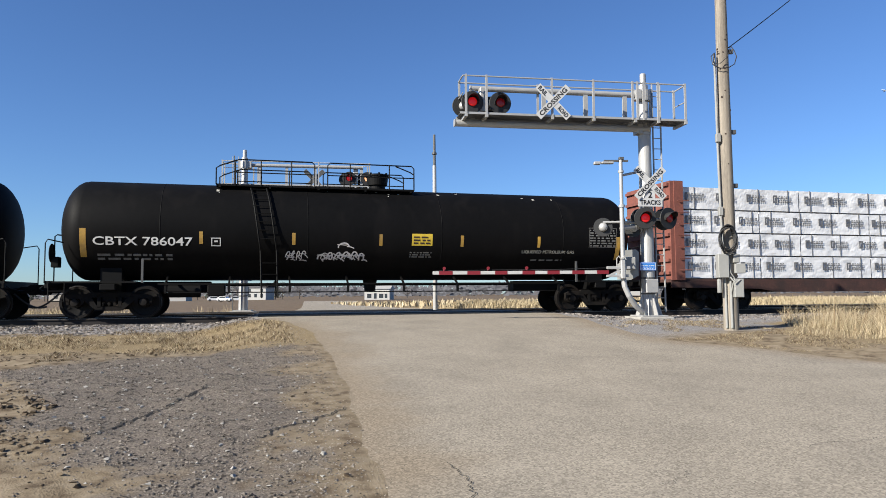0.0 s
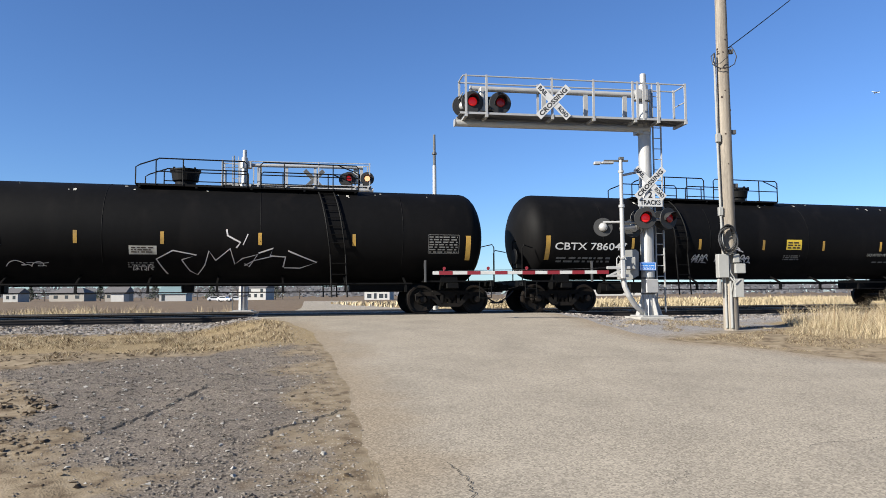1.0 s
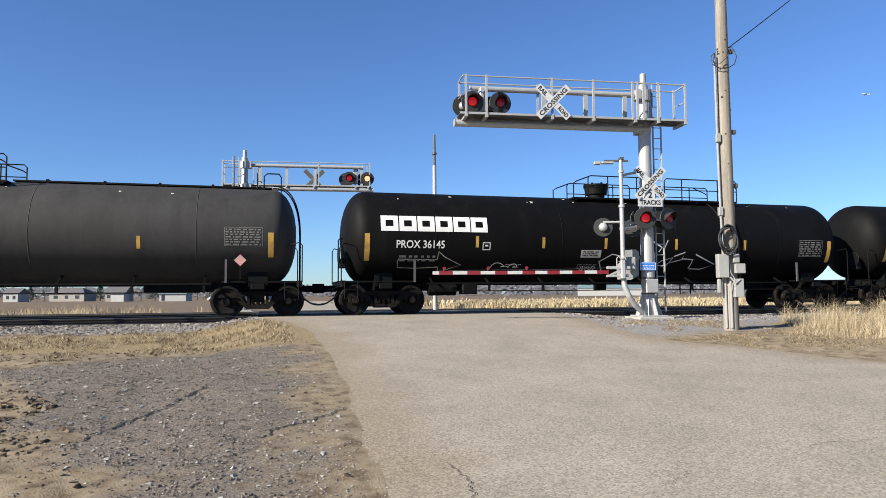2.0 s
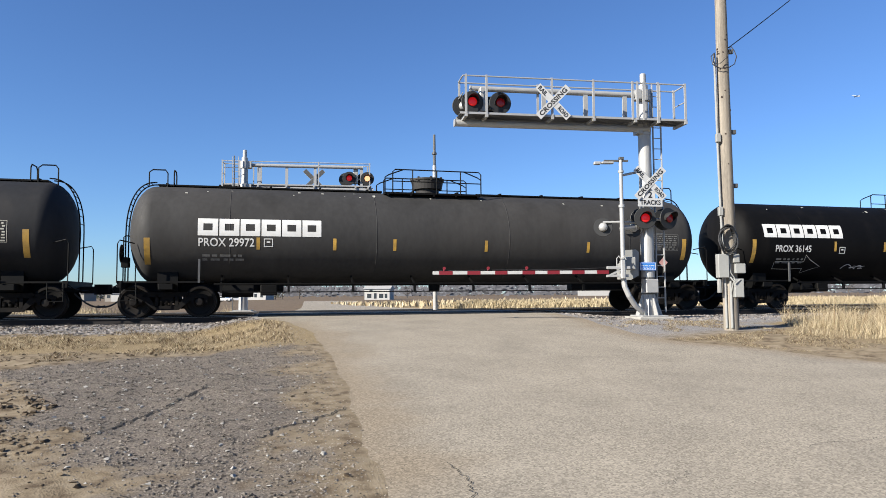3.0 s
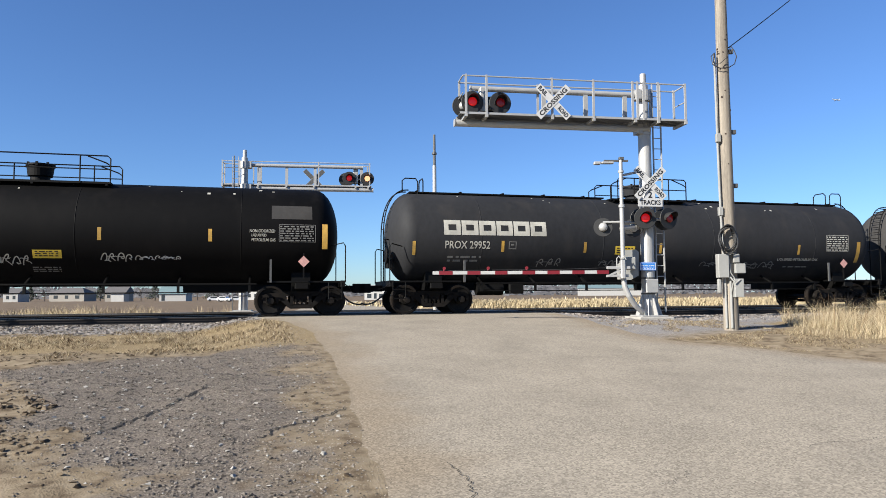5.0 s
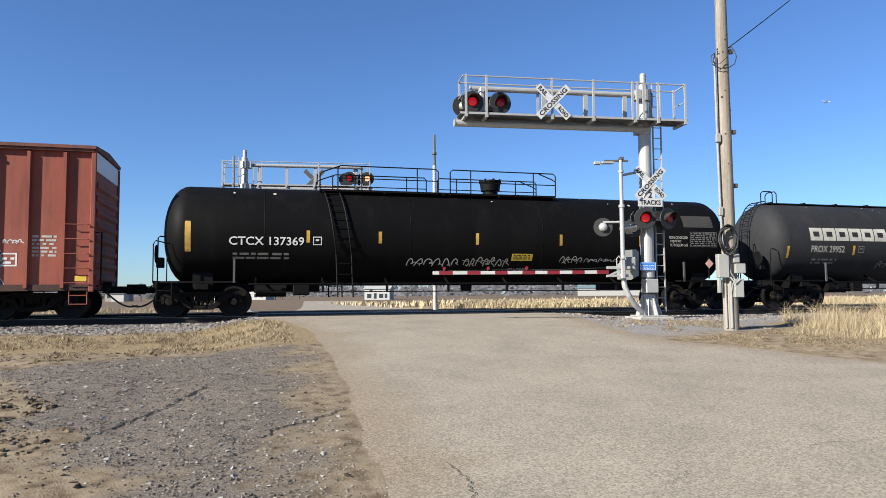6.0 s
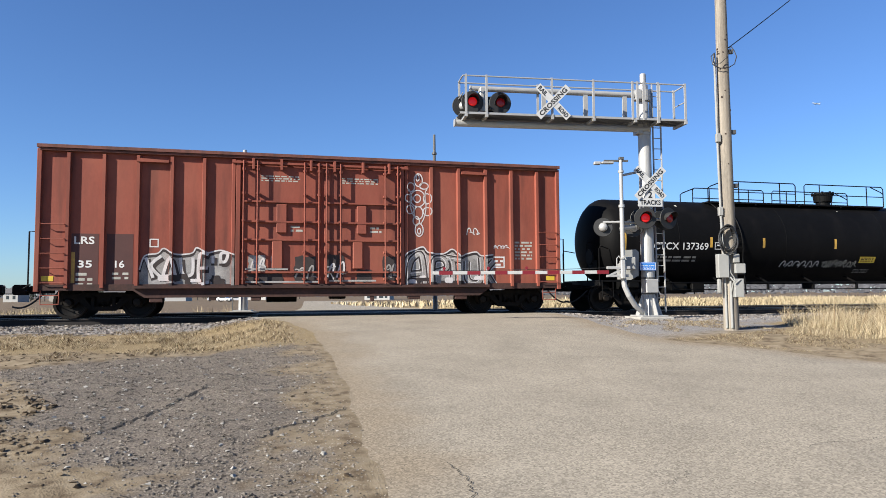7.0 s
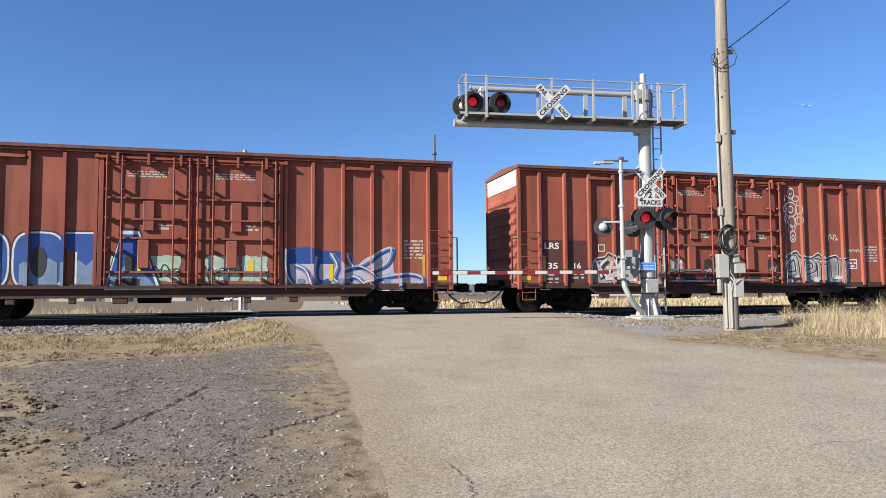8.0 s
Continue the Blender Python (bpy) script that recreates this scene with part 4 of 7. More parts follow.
def boxcar(label, u, seed, numbers, graffiti):
    rng = random.Random(seed)
    car = car_empty("boxcar", label, "railway boxcar", u)
    hl, hw, z0, z1 = 7.61, 1.53, 0.86, 4.67
    # shell with wall thickness
    bm = bmesh.new()
    box(bm, -hl, hl, -hw, -hw + 0.06, z0, z1)
    body = part("body", bm, M_BOX, car, "ribbed steel side sheet")
    bm = bmesh.new()
    box(bm, -hl, hl, hw - 0.06, hw, z0, z1)
    part("far_side", bm, M_BOX, car)
    for sgn in (-1, 1):
        bm = bmesh.new()
        box(bm, min(hl * sgn, (hl - 0.06) * sgn), max(hl * sgn, (hl - 0.06) * sgn), -hw + 0.062, hw - 0.062, z0, z1)
        wall = part("end_wall", bm, M_BOX, car, "corrugated end wall")
        for k in range(8):
            z = 1.15 + k * 0.37
            bm = bmesh.new()
            extrude = [(hl * sgn, z - 0.13), (hl * sgn + 0.07 * sgn, z - 0.05), (hl * sgn + 0.07 * sgn, z + 0.05), (hl * sgn, z + 0.13)]
            extrude_profile(bm, extrude, -1.35, 1.35)
            part("end_rib", bm, M_BOX, wall)
        bm = bmesh.new()
        box(bm, min(hl * sgn, hl * sgn + 0.02 * sgn), max(hl * sgn, hl * sgn + 0.02 * sgn), -1.5, 1.5, 4.14, z1)
        part("end_panel", bm, M_SIGNWHITE, wall, "white painted upper end panel")
    bm = bmesh.new()
    box(bm, -hl, hl, -hw + 0.07, hw - 0.07, z0 - 0.04, z0 + 0.06)
    part("floor", bm, M_BOXDARK, car)
    bm = bmesh.new()
    prof = [(-1.68, 4.7), (-1.68, 4.79), (0, 4.91), (1.68, 4.79), (1.68, 4.7)]
    a = [bm.verts.new((-hl - 0.06, y, z)) for y, z in prof]
    b = [bm.verts.new((hl + 0.06, y, z)) for y, z in prof]
    bm.faces.new(a)
    bm.faces.new(b[::-1])
    for i in range(5):
        bm.faces.new((a[i], b[i], b[(i + 1) % 5], a[(i + 1) % 5]))
    roof = part("roof", bm, M_BOXROOF, car)
    for i in range(14):
        x = -7 + i * 14 / 13
        bm = bmesh.new()
        for sg in (-1, 1):
            bar(bm, (x, 0, 4.92), (x, 1.55 * sg, 4.805), 0.06, 0.03)
        part("roof_seam", bm, M_ROOF, roof)
    # side posts
    for x in (-6.89, -6.0, -5.12, -4.23, -3.36, -2.55, 2.55, 3.35, 4.24, 5.13, 6.0, 6.89):
        for sg in (-1, 1):
            bm = bmesh.new()
            y = sg * hw
            y2 = sg * (hw + 0.1)
            w, w2 = 0.058, 0.042
            lo = [bm.verts.new(p) for p in ((x - w, y, z0), (x - w2, y2, z0), (x + w2, y2, z0), (x + w, y, z0))]
            hi = [bm.verts.new(p) for p in ((x - w, y, z1 - 0.04), (x - w2, y2, z1 - 0.1), (x + w2, y2, z1 - 0.1), (x + w, y, z1 - 0.04))]
            bm.faces.new(lo)
            bm.faces.new(hi)
            for i in range(4):
                bm.faces.new((lo[i], lo[(i + 1) % 4], hi[(i + 1) % 4], hi[i]))
            part("side_post", bm, M_BOX, body)
    for x in (-hl, hl):
        for sg in (-1, 1):
            bm = bmesh.new()
            box(bm, x - 0.06, x + 0.06, sg * (hw + 0.04) - 0.05, sg * (hw + 0.04) + 0.05, z0 - 0.1, z1, 0.01)
            part("corner_post", bm, M_BOX, body)
    for sg in (-1, 1):
        bm = bmesh.new()
        box(bm, -hl, hl, sg * 1.58 - 0.06, sg * 1.58 + 0.06, z1 - 0.05, z1 + 0.028, 0.01)
        part("eave_rail", bm, M_BOXROOF, body)
    # side sill: deep between the trucks
    for y in (-1.58, 1.5):
        bm = bmesh.new()
        extrude_profile(bm, [(-hl, 0.96), (-hl, 0.8), (-5.2, 0.78), (-4.9, 0.58), (4.9, 0.58), (5.2, 0.78), (hl, 0.8), (hl, 0.96)], y, y + 0.08)
        part("side_sill", bm, M_SILL, car, "grimy side sill")
    for x in (-4.74, 4.74):
        bm = bmesh.new()
        extrude_profile(bm, [(x - 0.42, 4.4), (x + 0.42, 4.4), (x + 0.42, 4.47), (x - 0.3, 4.5), (x - 0.42, 4.48)], -1.66, -1.54)
        part("jacking_plate", bm, M_BOX, body)
    # two plug doors
    for x0, x1 in ((-2.3, -0.06), (0.06, 2.3)):
        bm = bmesh.new()
        box(bm, x0, x1, -1.58, -1.525, 0.95, 4.42, 0.012)
        door = part("door", bm, M_BOX, car, "ribbed plug door with locking rods")
        for z in (1.3, 2.25, 2.78, 3.37):
            bm = bmesh.new()
            box(bm, x0 + 0.02, x1 - 0.02, -1.66, -1.58, z - 0.025, z + 0.025)
            part("beam", bm, M_BOX, door)
        xm = (x0 + x1) / 2
        for dx in ((-0.7, 0.65, -1.09, 1.07) if x0 < 0 else (-0.65, 0.7, -1.07, 1.09)):
            bm = bmesh.new()
            cyl(bm, (xm + dx, -1.72, 0.95), (xm + dx, -1.72, 4.55), 0.024, seg=8)
            for z in (1.1, 1.9, 2.8, 3.6, 4.3):
                box(bm, xm + dx - 0.05, xm + dx + 0.05, -1.73, -1.58, z - 0.03, z + 0.03)
            part("locking_rod", bm, M_BOX, door)
        bm = bmesh.new()
        box(bm, xm - 0.28, xm + 0.02, -1.67, -1.58, 1.4, 2.2, 0.02)
        box(bm, xm - 0.16, xm + 0.14, -1.65, -1.58, 2.45, 3.3, 0.02)
        part("gearbox", bm, M_BOX, door)
        part("stencil", to_wall(flat_bars(3, rng, 1.1, 0.2), xm - 0.6, 3.98, -1.583), M_OLDWHITE, door)
        part("stencil", to_wall(flat_bars(2, rng, 0.35, 0.22), xm + 0.25, 2.5, -1.583), M_OLDWHITE, door)
    for z in (0.88, 4.5):
        bm = bmesh.new()
        box(bm, -5.2, 5.2, -1.7, -1.6, z - 0.04, z + 0.04) if z < 1 else box(bm, -2.6, 2.6, -1.7, -1.6, z - 0.03, z + 0.03)
        part("door_track", bm, M_SILL if z < 1 else M_BOX, car)
    for x in (-2.0, -1.2, -0.35, 0.35, 1.2, 2.0):
        bm = bmesh.new()
        box(bm, x - 0.035, x + 0.035, -1.75, -1.6, 4.3, 4.62, 0.006)
        part("door_hanger", bm, M_BOX, car)
    for x in (-2.42, 2.42):
        bm = bmesh.new()
        box(bm, x - 0.06, x + 0.06, -1.66, -1.532, 0.92, 4.55, 0.008)
        part("door_post", bm, M_BOX, body)
    # ladders at both ends of the side
    for x0, x1 in ((-7.52, -6.95), (6.95, 7.52)):
        for k in range(5):
            bm = bmesh.new()
            z = 1.0 + k * 0.4
            tube(bm, [(x0, -1.55, z), (x0, -1.66, z), (x1, -1.66, z), (x1, -1.55, z)], 0.013, 5)
            part("ladder_rung", bm, M_BOX, body)
    for sgn in (-1, 1):
        e = hl * sgn
        bm = bmesh.new()
        box(bm, min(e, e + 0.25 * sgn), max(e, e + 0.25 * sgn), -0.22, 0.22, 0.72, 1.06, 0.02)
        box(bm, -4.4 * sgn if sgn > 0 else 0, 0 if sgn > 0 else 4.4, -0.2, 0.2, 0.7, 0.84)
        part("draft_sill", bm, M_BLACK, car)
        coupler(car, e + 0.25 * sgn, sgn)
        truck(car, 6.05 * sgn)
        bm = bmesh.new()
        tube(bm, [(e + 0.1 * sgn, -1.5, 0.9), (e + 0.22 * sgn, -1.5, 0.95), (e + 0.22 * sgn, -1.5, 2.4), (e, -1.5, 2.4)], 0.022)
        part("grab_rail", bm, M_BLACK, car)
        bm = bmesh.new()
        for zz in (0.42, 0.66):
            cyl(bm, (e - 0.1 * sgn, -1.55, zz), (e - 0.55 * sgn, -1.55, zz), 0.014, seg=6)
        for dx in (0.1, 0.55):
            cyl(bm, (e - dx * sgn, -1.55, 0.42), (e - dx * sgn, -1.55, 0.9), 0.014, seg=6)
        part("step", bm, M_BOX, car)
        part("yellow_label", to_wall(rect(0.3, 0.14), (7.33 if sgn > 0 else -7.36) - 0.15, 1.05, -hw - 0.006), M_SIGNYEL, body)
    # gear under the floor
    bm = bmesh.new()
    cyl(bm, (-1.6, -0.5, 0.6), (-0.7, -0.5, 0.6), 0.18, seg=14)
    box(bm, 0.3, 0.8, -0.7, -0.3, 0.5, 0.75, 0.03)
    cyl(bm, (-4.5, -0.9, 0.62), (4.5, -0.9, 0.62), 0.02, seg=6)
    part("brake_gear", bm, M_BLACK, car)
    for x in (-4.6, -3.1, -1.9, 1.5, 2.8, 4.3):
        bm = bmesh.new()
        w = rng.uniform(0.06, 0.22)
        box(bm, x - w, x + w, -1.56, -1.46, rng.uniform(0.4, 0.5), 0.6, 0.02)
        part("hanger_bracket", bm, M_SILL, car)
    y = -hw - 0.005
    if numbers:
        for x0, x1 in ((-6.79, -6.1), (-5.9, -5.22)):
            part("paint_patch", to_wall(rect(x1 - x0, 1.46), x0, 0.9, -hw - 0.003), M_BOXDARK, body)
        for tx, x, z, w, h in numbers:
            part("lettering", to_wall(letters(tx, h, 0.02, w), x, z, -hw - 0.007), M_WHITE, body)
        part("stencil", to_wall(flat_bars(3, rng, 0.42, 0.42), -6.66, 0.92, -hw - 0.007), M_OLDWHITE, body)
        part("stencil", to_wall(flat_bars(2, rng, 0.42, 0.24), -5.75, 1.1, -hw - 0.007), M_OLDWHITE, body)
        part("test_mark", to_wall(hollow(0.24, 0.24, 0.03), -4.8, 2.0, y), M_WHITE, body)
    part("reflector", to_wall(rect(0.09, 0.85), -6.78 if numbers else 6.7, 1.0, -hw - 0.009), M_YELLOW, body)
    part("data_block", to_wall(flat_bars(6, rng, 0.6, 0.62), 6.12, 1.72, y), M_OLDWHITE, body)
    bm = hollow(0.42, 0.36, 0.04)
    flat_bars(2, rng, 0.3, 0.22, bm, 0.06, 0.07)
    part("test_mark", to_wall(bm, 5.35, 1.45, y), M_WHITE, body)
    graffiti(body, y, rng)
    return car


def fill(rng, w, h, n=24):
    """A solid sprayed shape with a ragged outline."""
    bm = bmesh.new()
    pts = []
    for i in range(n):
        a = 2 * math.pi * i / n
        c, s = math.cos(a), math.sin(a)
        k = 1 / max(abs(c), abs(s)) * rng.uniform(0.82, 1.0)
        pts.append(bm.verts.new((w / 2 + w / 2 * c * min(k, 1.25), h / 2 + h / 2 * s * min(k, 1.25), 0)))
    bm.faces.new(pts)
    return bm


M_SILVER = material("sprayed_silver", (0.2508, 0.2382, 0.2257), 0.7, vary=0.7, scale=2.2, bump=0)
M_SOOT = material("sprayed_dark", (0.0264, 0.01848, 0.0176), 0.75, vary=0.5, scale=3, bump=0)
M_PALEPAINT = material("sprayed_white", (0.4752, 0.4514, 0.4435), 0.7, vary=0.3, scale=4, bump=0)
M_BLUEPAINT = material("sprayed_blue", (0.008, 0.045, 0.2), 0.6, vary=0.3, scale=3, bump=0)
M_ICE = material("sprayed_ice_blue", (0.1125, 0.1725, 0.255), 0.65, vary=0.3, scale=3, bump=0)
M_LILAC = material("sprayed_lilac", (0.33, 0.31, 0.38), 0.7, vary=0.3, scale=2.5, bump=0)
M_MINT = material("sprayed_mint", (0.264, 0.3696, 0.2992), 0.7, vary=0.35, scale=3, bump=0)
M_GREYLINE = material("thin_white_spray", (0.5, 0.49, 0.47), 0.8, vary=0.3, scale=8, bump=0)


POSTS = (-6.89, -6.0, -5.12, -4.23, -3.36, -2.55, 2.55, 3.35, 4.24, 5.13, 6.0, 6.89)


def sprayed(parent, bm, x, z, m, label, lift=0.0):
    """Paint on the side sheet, carried over the faces of the side posts."""
    posts = bm.copy()
    tagged(part("graffiti", to_wall(bm, x, z, -1.536 - lift), m, parent, label), kind="stuff")
    over = bmesh.new()
    for p in POSTS:
        piece = posts.copy()
        for co, no in ((p - 0.042 - x, (-1, 0, 0)), (p + 0.042 - x, (1, 0, 0))):
            bmesh.ops.bisect_plane(piece, geom=piece.verts[:] + piece.edges[:] + piece.faces[:], plane_co=(co, 0, 0), plane_no=no, clear_outer=True)
        if piece.faces:
            me = bpy.data.meshes.new("tmp")
            piece.to_mesh(me)
            over.from_mesh(me)
            bpy.data.meshes.remove(me)
        piece.free()
    posts.free()
    if over.faces:
        tagged(part("graffiti", to_wall(over, x, z, -1.634 - lift), m, parent), kind="stuff")
    else:
        over.free()


def under(top, base):
    """A fill from a wavy top line down to the base."""
    bm = bmesh.new()
    for (xa, ya), (xb, yb) in zip(top, top[1:]):
        n = max(1, round((xb - xa) / 0.12))
        for k in range(n):
            x0, x1 = xa + (xb - xa) * k / n, xa + (xb - xa) * (k + 1) / n
            y0, y1 = ya + (yb - ya) * k / n, ya + (yb - ya) * (k + 1) / n
            bm.faces.new([bm.verts.new(q) for q in ((x0, base, 0), (x1, base, 0), (x1, y1, 0), (x0, y0, 0))])
    return bm


def rounded(pts, n=5):
    """A smooth line through points."""
    out = []
    for i in range(len(pts) - 1):
        p0, p1, p2, p3 = pts[max(i - 1, 0)], pts[i], pts[i + 1], pts[min(i + 2, len(pts) - 1)]
        for k in range(n):
            t = k / n
            out.append(tuple(0.5 * (2 * p1[c] + (p2[c] - p0[c]) * t + (2 * p0[c] - 5 * p1[c] + 4 * p2[c] - p3[c]) * t * t + (3 * p1[c] - p0[c] - 3 * p2[c] + p3[c]) * t ** 3) for c in (0, 1)))
    return out + [pts[-1]]


def strokes(lines, w, dx=0.0, dz=0.0, curved=True):
    bm = bmesh.new()
    for pts in lines:
        pts = [(x + dx, z + dz) for x, z in pts]
        ribbon(bm, rounded(pts) if curved and len(pts) > 2 else pts, w)
    return bm


SILVER_RIGHT_TOP = ((2.4, 1.17), (2.5, 1.81), (2.85, 2.01), (3.1, 2.09), (3.27, 1.92), (3.75, 1.89), (4.04, 2.03), (4.3, 1.82), (4.51, 1.89), (4.82, 1.95), (5.0, 1.83), (5.39, 1.87))
SILVER_RIGHT = (((2.6, 0.92), (2.66, 1.51), (2.8, 1.76), (3.04, 1.81), (3.15, 0.92)), ((2.71, 1.25), (3.07, 1.29)), ((3.38, 0.91), (3.41, 1.65), (3.75, 1.72), (3.85, 1.45), (3.48, 1.31)), ((4.04, 0.91), (4.06, 1.51), (3.95, 1.77)), ((3.85, 1.75), (4.33, 1.68)), ((4.5, 1.65), (4.52, 1.1), (4.78, 0.96), (4.98, 1.13), (4.98, 1.78)), ((5.12, 1.72), (5.09, 0.91)), ((5.39, 1.66), (5.16, 1.34), (5.38, 0.91)))
SILVER_LEFT_TOP = ((-5.05, 1.36), (-4.92, 1.75), (-4.58, 1.83), (-4.42, 1.97), (-4.12, 1.81), (-3.68, 1.84), (-3.54, 2.0), (-3.25, 1.86), (-2.89, 1.93), (-2.5, 1.8))
SILVER_LEFT = (((-4.89, 1.71), (-4.69, 1.14)), ((-4.48, 1.76), (-4.75, 1.48), (-4.47, 1.14)), ((-4.46, 1.1), (-4.26, 1.71), (-4.08, 1.1)), ((-3.98, 1.71), (-3.91, 1.25), (-3.66, 1.25), (-3.64, 1.72)), ((-3.22, 1.8), (-3.46, 1.79), (-3.47, 1.02), (-3.2, 1.02)), ((-3.47, 1.41), (-3.24, 1.42)), ((-3.1, 1.77), (-3.1, 1.55)), ((-2.88, 1.55), (-2.88, 1.83), (-2.7, 1.83), (-2.76, 1.61), (-2.89, 1.6)))


def graffiti_silver(body, y, rng):
    for top, lines, pale in ((SILVER_RIGHT_TOP, SILVER_RIGHT, False), (SILVER_LEFT_TOP, SILVER_LEFT, True)):
        sprayed(body, under(rounded(top, 3), 0.85), 0, 0, M_SILVER, "sprayed silver fill")
        sprayed(body, strokes([top], 0.07, 0, -0.06), 0, 0, M_SOOT, "dark sprayed contour", 0.002)
        sprayed(body, strokes([top], 0.04), 0, 0, M_PALEPAINT, "white sprayed outline strokes", 0.005)
        if pale:
            sprayed(body, strokes(lines, 0.17, 0.04, -0.06), 0, 0, M_SOOT, "dark sprayed shading strokes", 0.003)
            sprayed(body, strokes(lines, 0.085), 0, 0, M_PALEPAINT, "broad white sprayed strokes", 0.006)
        else:
            sprayed(body, strokes(lines, 0.27, 0.0, -0.01), 0, 0, M_PALEPAINT, "pale sprayed edges", 0.003)
            sprayed(body, strokes(lines, 0.22), 0, 0, M_SOOT, "dark sprayed letter edges", 0.0045)
            sprayed(body, strokes(lines, 0.13), 0, 0, M_SILVER, "silver letter fill", 0.006)
            sprayed(body, strokes(lines, 0.022, -0.04, 0.02), 0, 0, M_PALEPAINT, "thin white highlights", 0.0075)
        # overspray and dark patches low down
        for _ in range(9):
            x = rng.uniform(top[0][0], top[-1][0] - 0.5)
            w, h = rng.uniform(0.2, 0.55), rng.uniform(0.08, 0.22)
            sprayed(body, fill(rng, w, h, 14), x, rng.uniform(0.84, 1.1), M_SOOT if rng.random() < 0.6 else M_PALEPAINT, "smudged spray paint", 0.0085 + 0.0003 * _)
    for x0, x1, z0, z1, m in ((-2.15, -1.62, 1.28, 1.82, M_SILVER), (-1.5, -1.2, 1.36, 1.81, M_SILVER), (-0.85, -0.15, 1.0, 1.81, M_SOOT), (-2.2, -1.1, 0.95, 1.27, M_SOOT), (0.1, 0.66, 1.0, 1.85, M_SOOT), (1.0, 1.5, 0.98, 1.4, M_SOOT), (1.8, 2.26, 1.0, 1.83, M_SOOT)):
        tagged(part("graffiti", to_wall(fill(rng, x1 - x0, z1 - z0), x0, z0, -1.588), m, body, "faded spray paint across the doors"), kind="stuff")
    for x0, z0, w, h, m in ((-2.1, 1.32, 0.45, 0.45, M_PALEPAINT), (-0.8, 1.05, 0.6, 0.65, M_SILVER), (0.15, 1.1, 0.5, 0.7, M_PALEPAINT), (1.85, 1.1, 0.38, 0.6, M_SILVER)):
        tagged(part("graffiti", to_wall(scribble(bmesh.new(), rng, w, h, 2, 0.05), x0, z0, -1.592), m, body, "faded sprayed strokes"), kind="stuff")
    for z, x0, x1 in ((1.36, -2.2, -1.0), (0.99, -2.2, -0.1), (1.02, 0.2, 1.6)):
        tagged(part("graffiti", to_wall(rect(x1 - x0, 0.05), x0, z, -1.663), M_SILVER, body, "spray paint on the door beams"), kind="stuff")
    bm = scribble(bmesh.new(), rng, 0.5, 0.16, 4, 0.025, 0.0)
    sprayed(body, bm, 5.4, 2.05, M_PALEPAINT, "small sprayed tag")
    bm = scribble(bmesh.new(), rng, 0.45, 0.4, 2, 0.03, 0.0)
    sprayed(body, bm, 4.5, 2.45, M_GREYLINE, "small sprayed tag")
    # ornament of loops
    bm = bmesh.new()

    def loop(cx, cy, rx, ry, st=0.035, a0=0, a1=360):
        ribbon(bm, [(cx + rx * math.cos(radians(a)), cy + ry * math.sin(radians(a))) for a in range(a0, a1 + 1, 20)], st)
    for cx, cy, rx, ry in ((0.02, 1.78, 0.13, 0.2), (0, 1.85, 0.05, 0.1), (0.2, 1.6, 0.14, 0.1), (-0.22, 1.55, 0.12, 0.14), (-0.3, 1.2, 0.12, 0.12), (0.3, 1.2, 0.12, 0.16), (0, 1.2, 0.24, 0.26), (-0.02, 1.2, 0.11, 0.12), (-0.25, 0.85, 0.13, 0.13), (0.3, 0.8, 0.13, 0.13), (0.02, 0.75, 0.14, 0.2), (-0.05, 0.5, 0.1, 0.14), (0.04, 0.22, 0.13, 0.2), (0.04, 0.18, 0.05, 0.09)):
        loop(cx, cy, rx, ry)
    ribbon(bm, bezier((-0.3, 1.5), (-0.1, 1.3), (-0.4, 1.1), (-0.1, 0.6)), 0.03)
    ribbon(bm, bezier((0.3, 1.5), (0.1, 1.3), (0.45, 1.0), (0.1, 0.4)), 0.03)
    sprayed(body, bm, 2.93, 2.4, M_PALEPAINT, "white sprayed looping ornament")


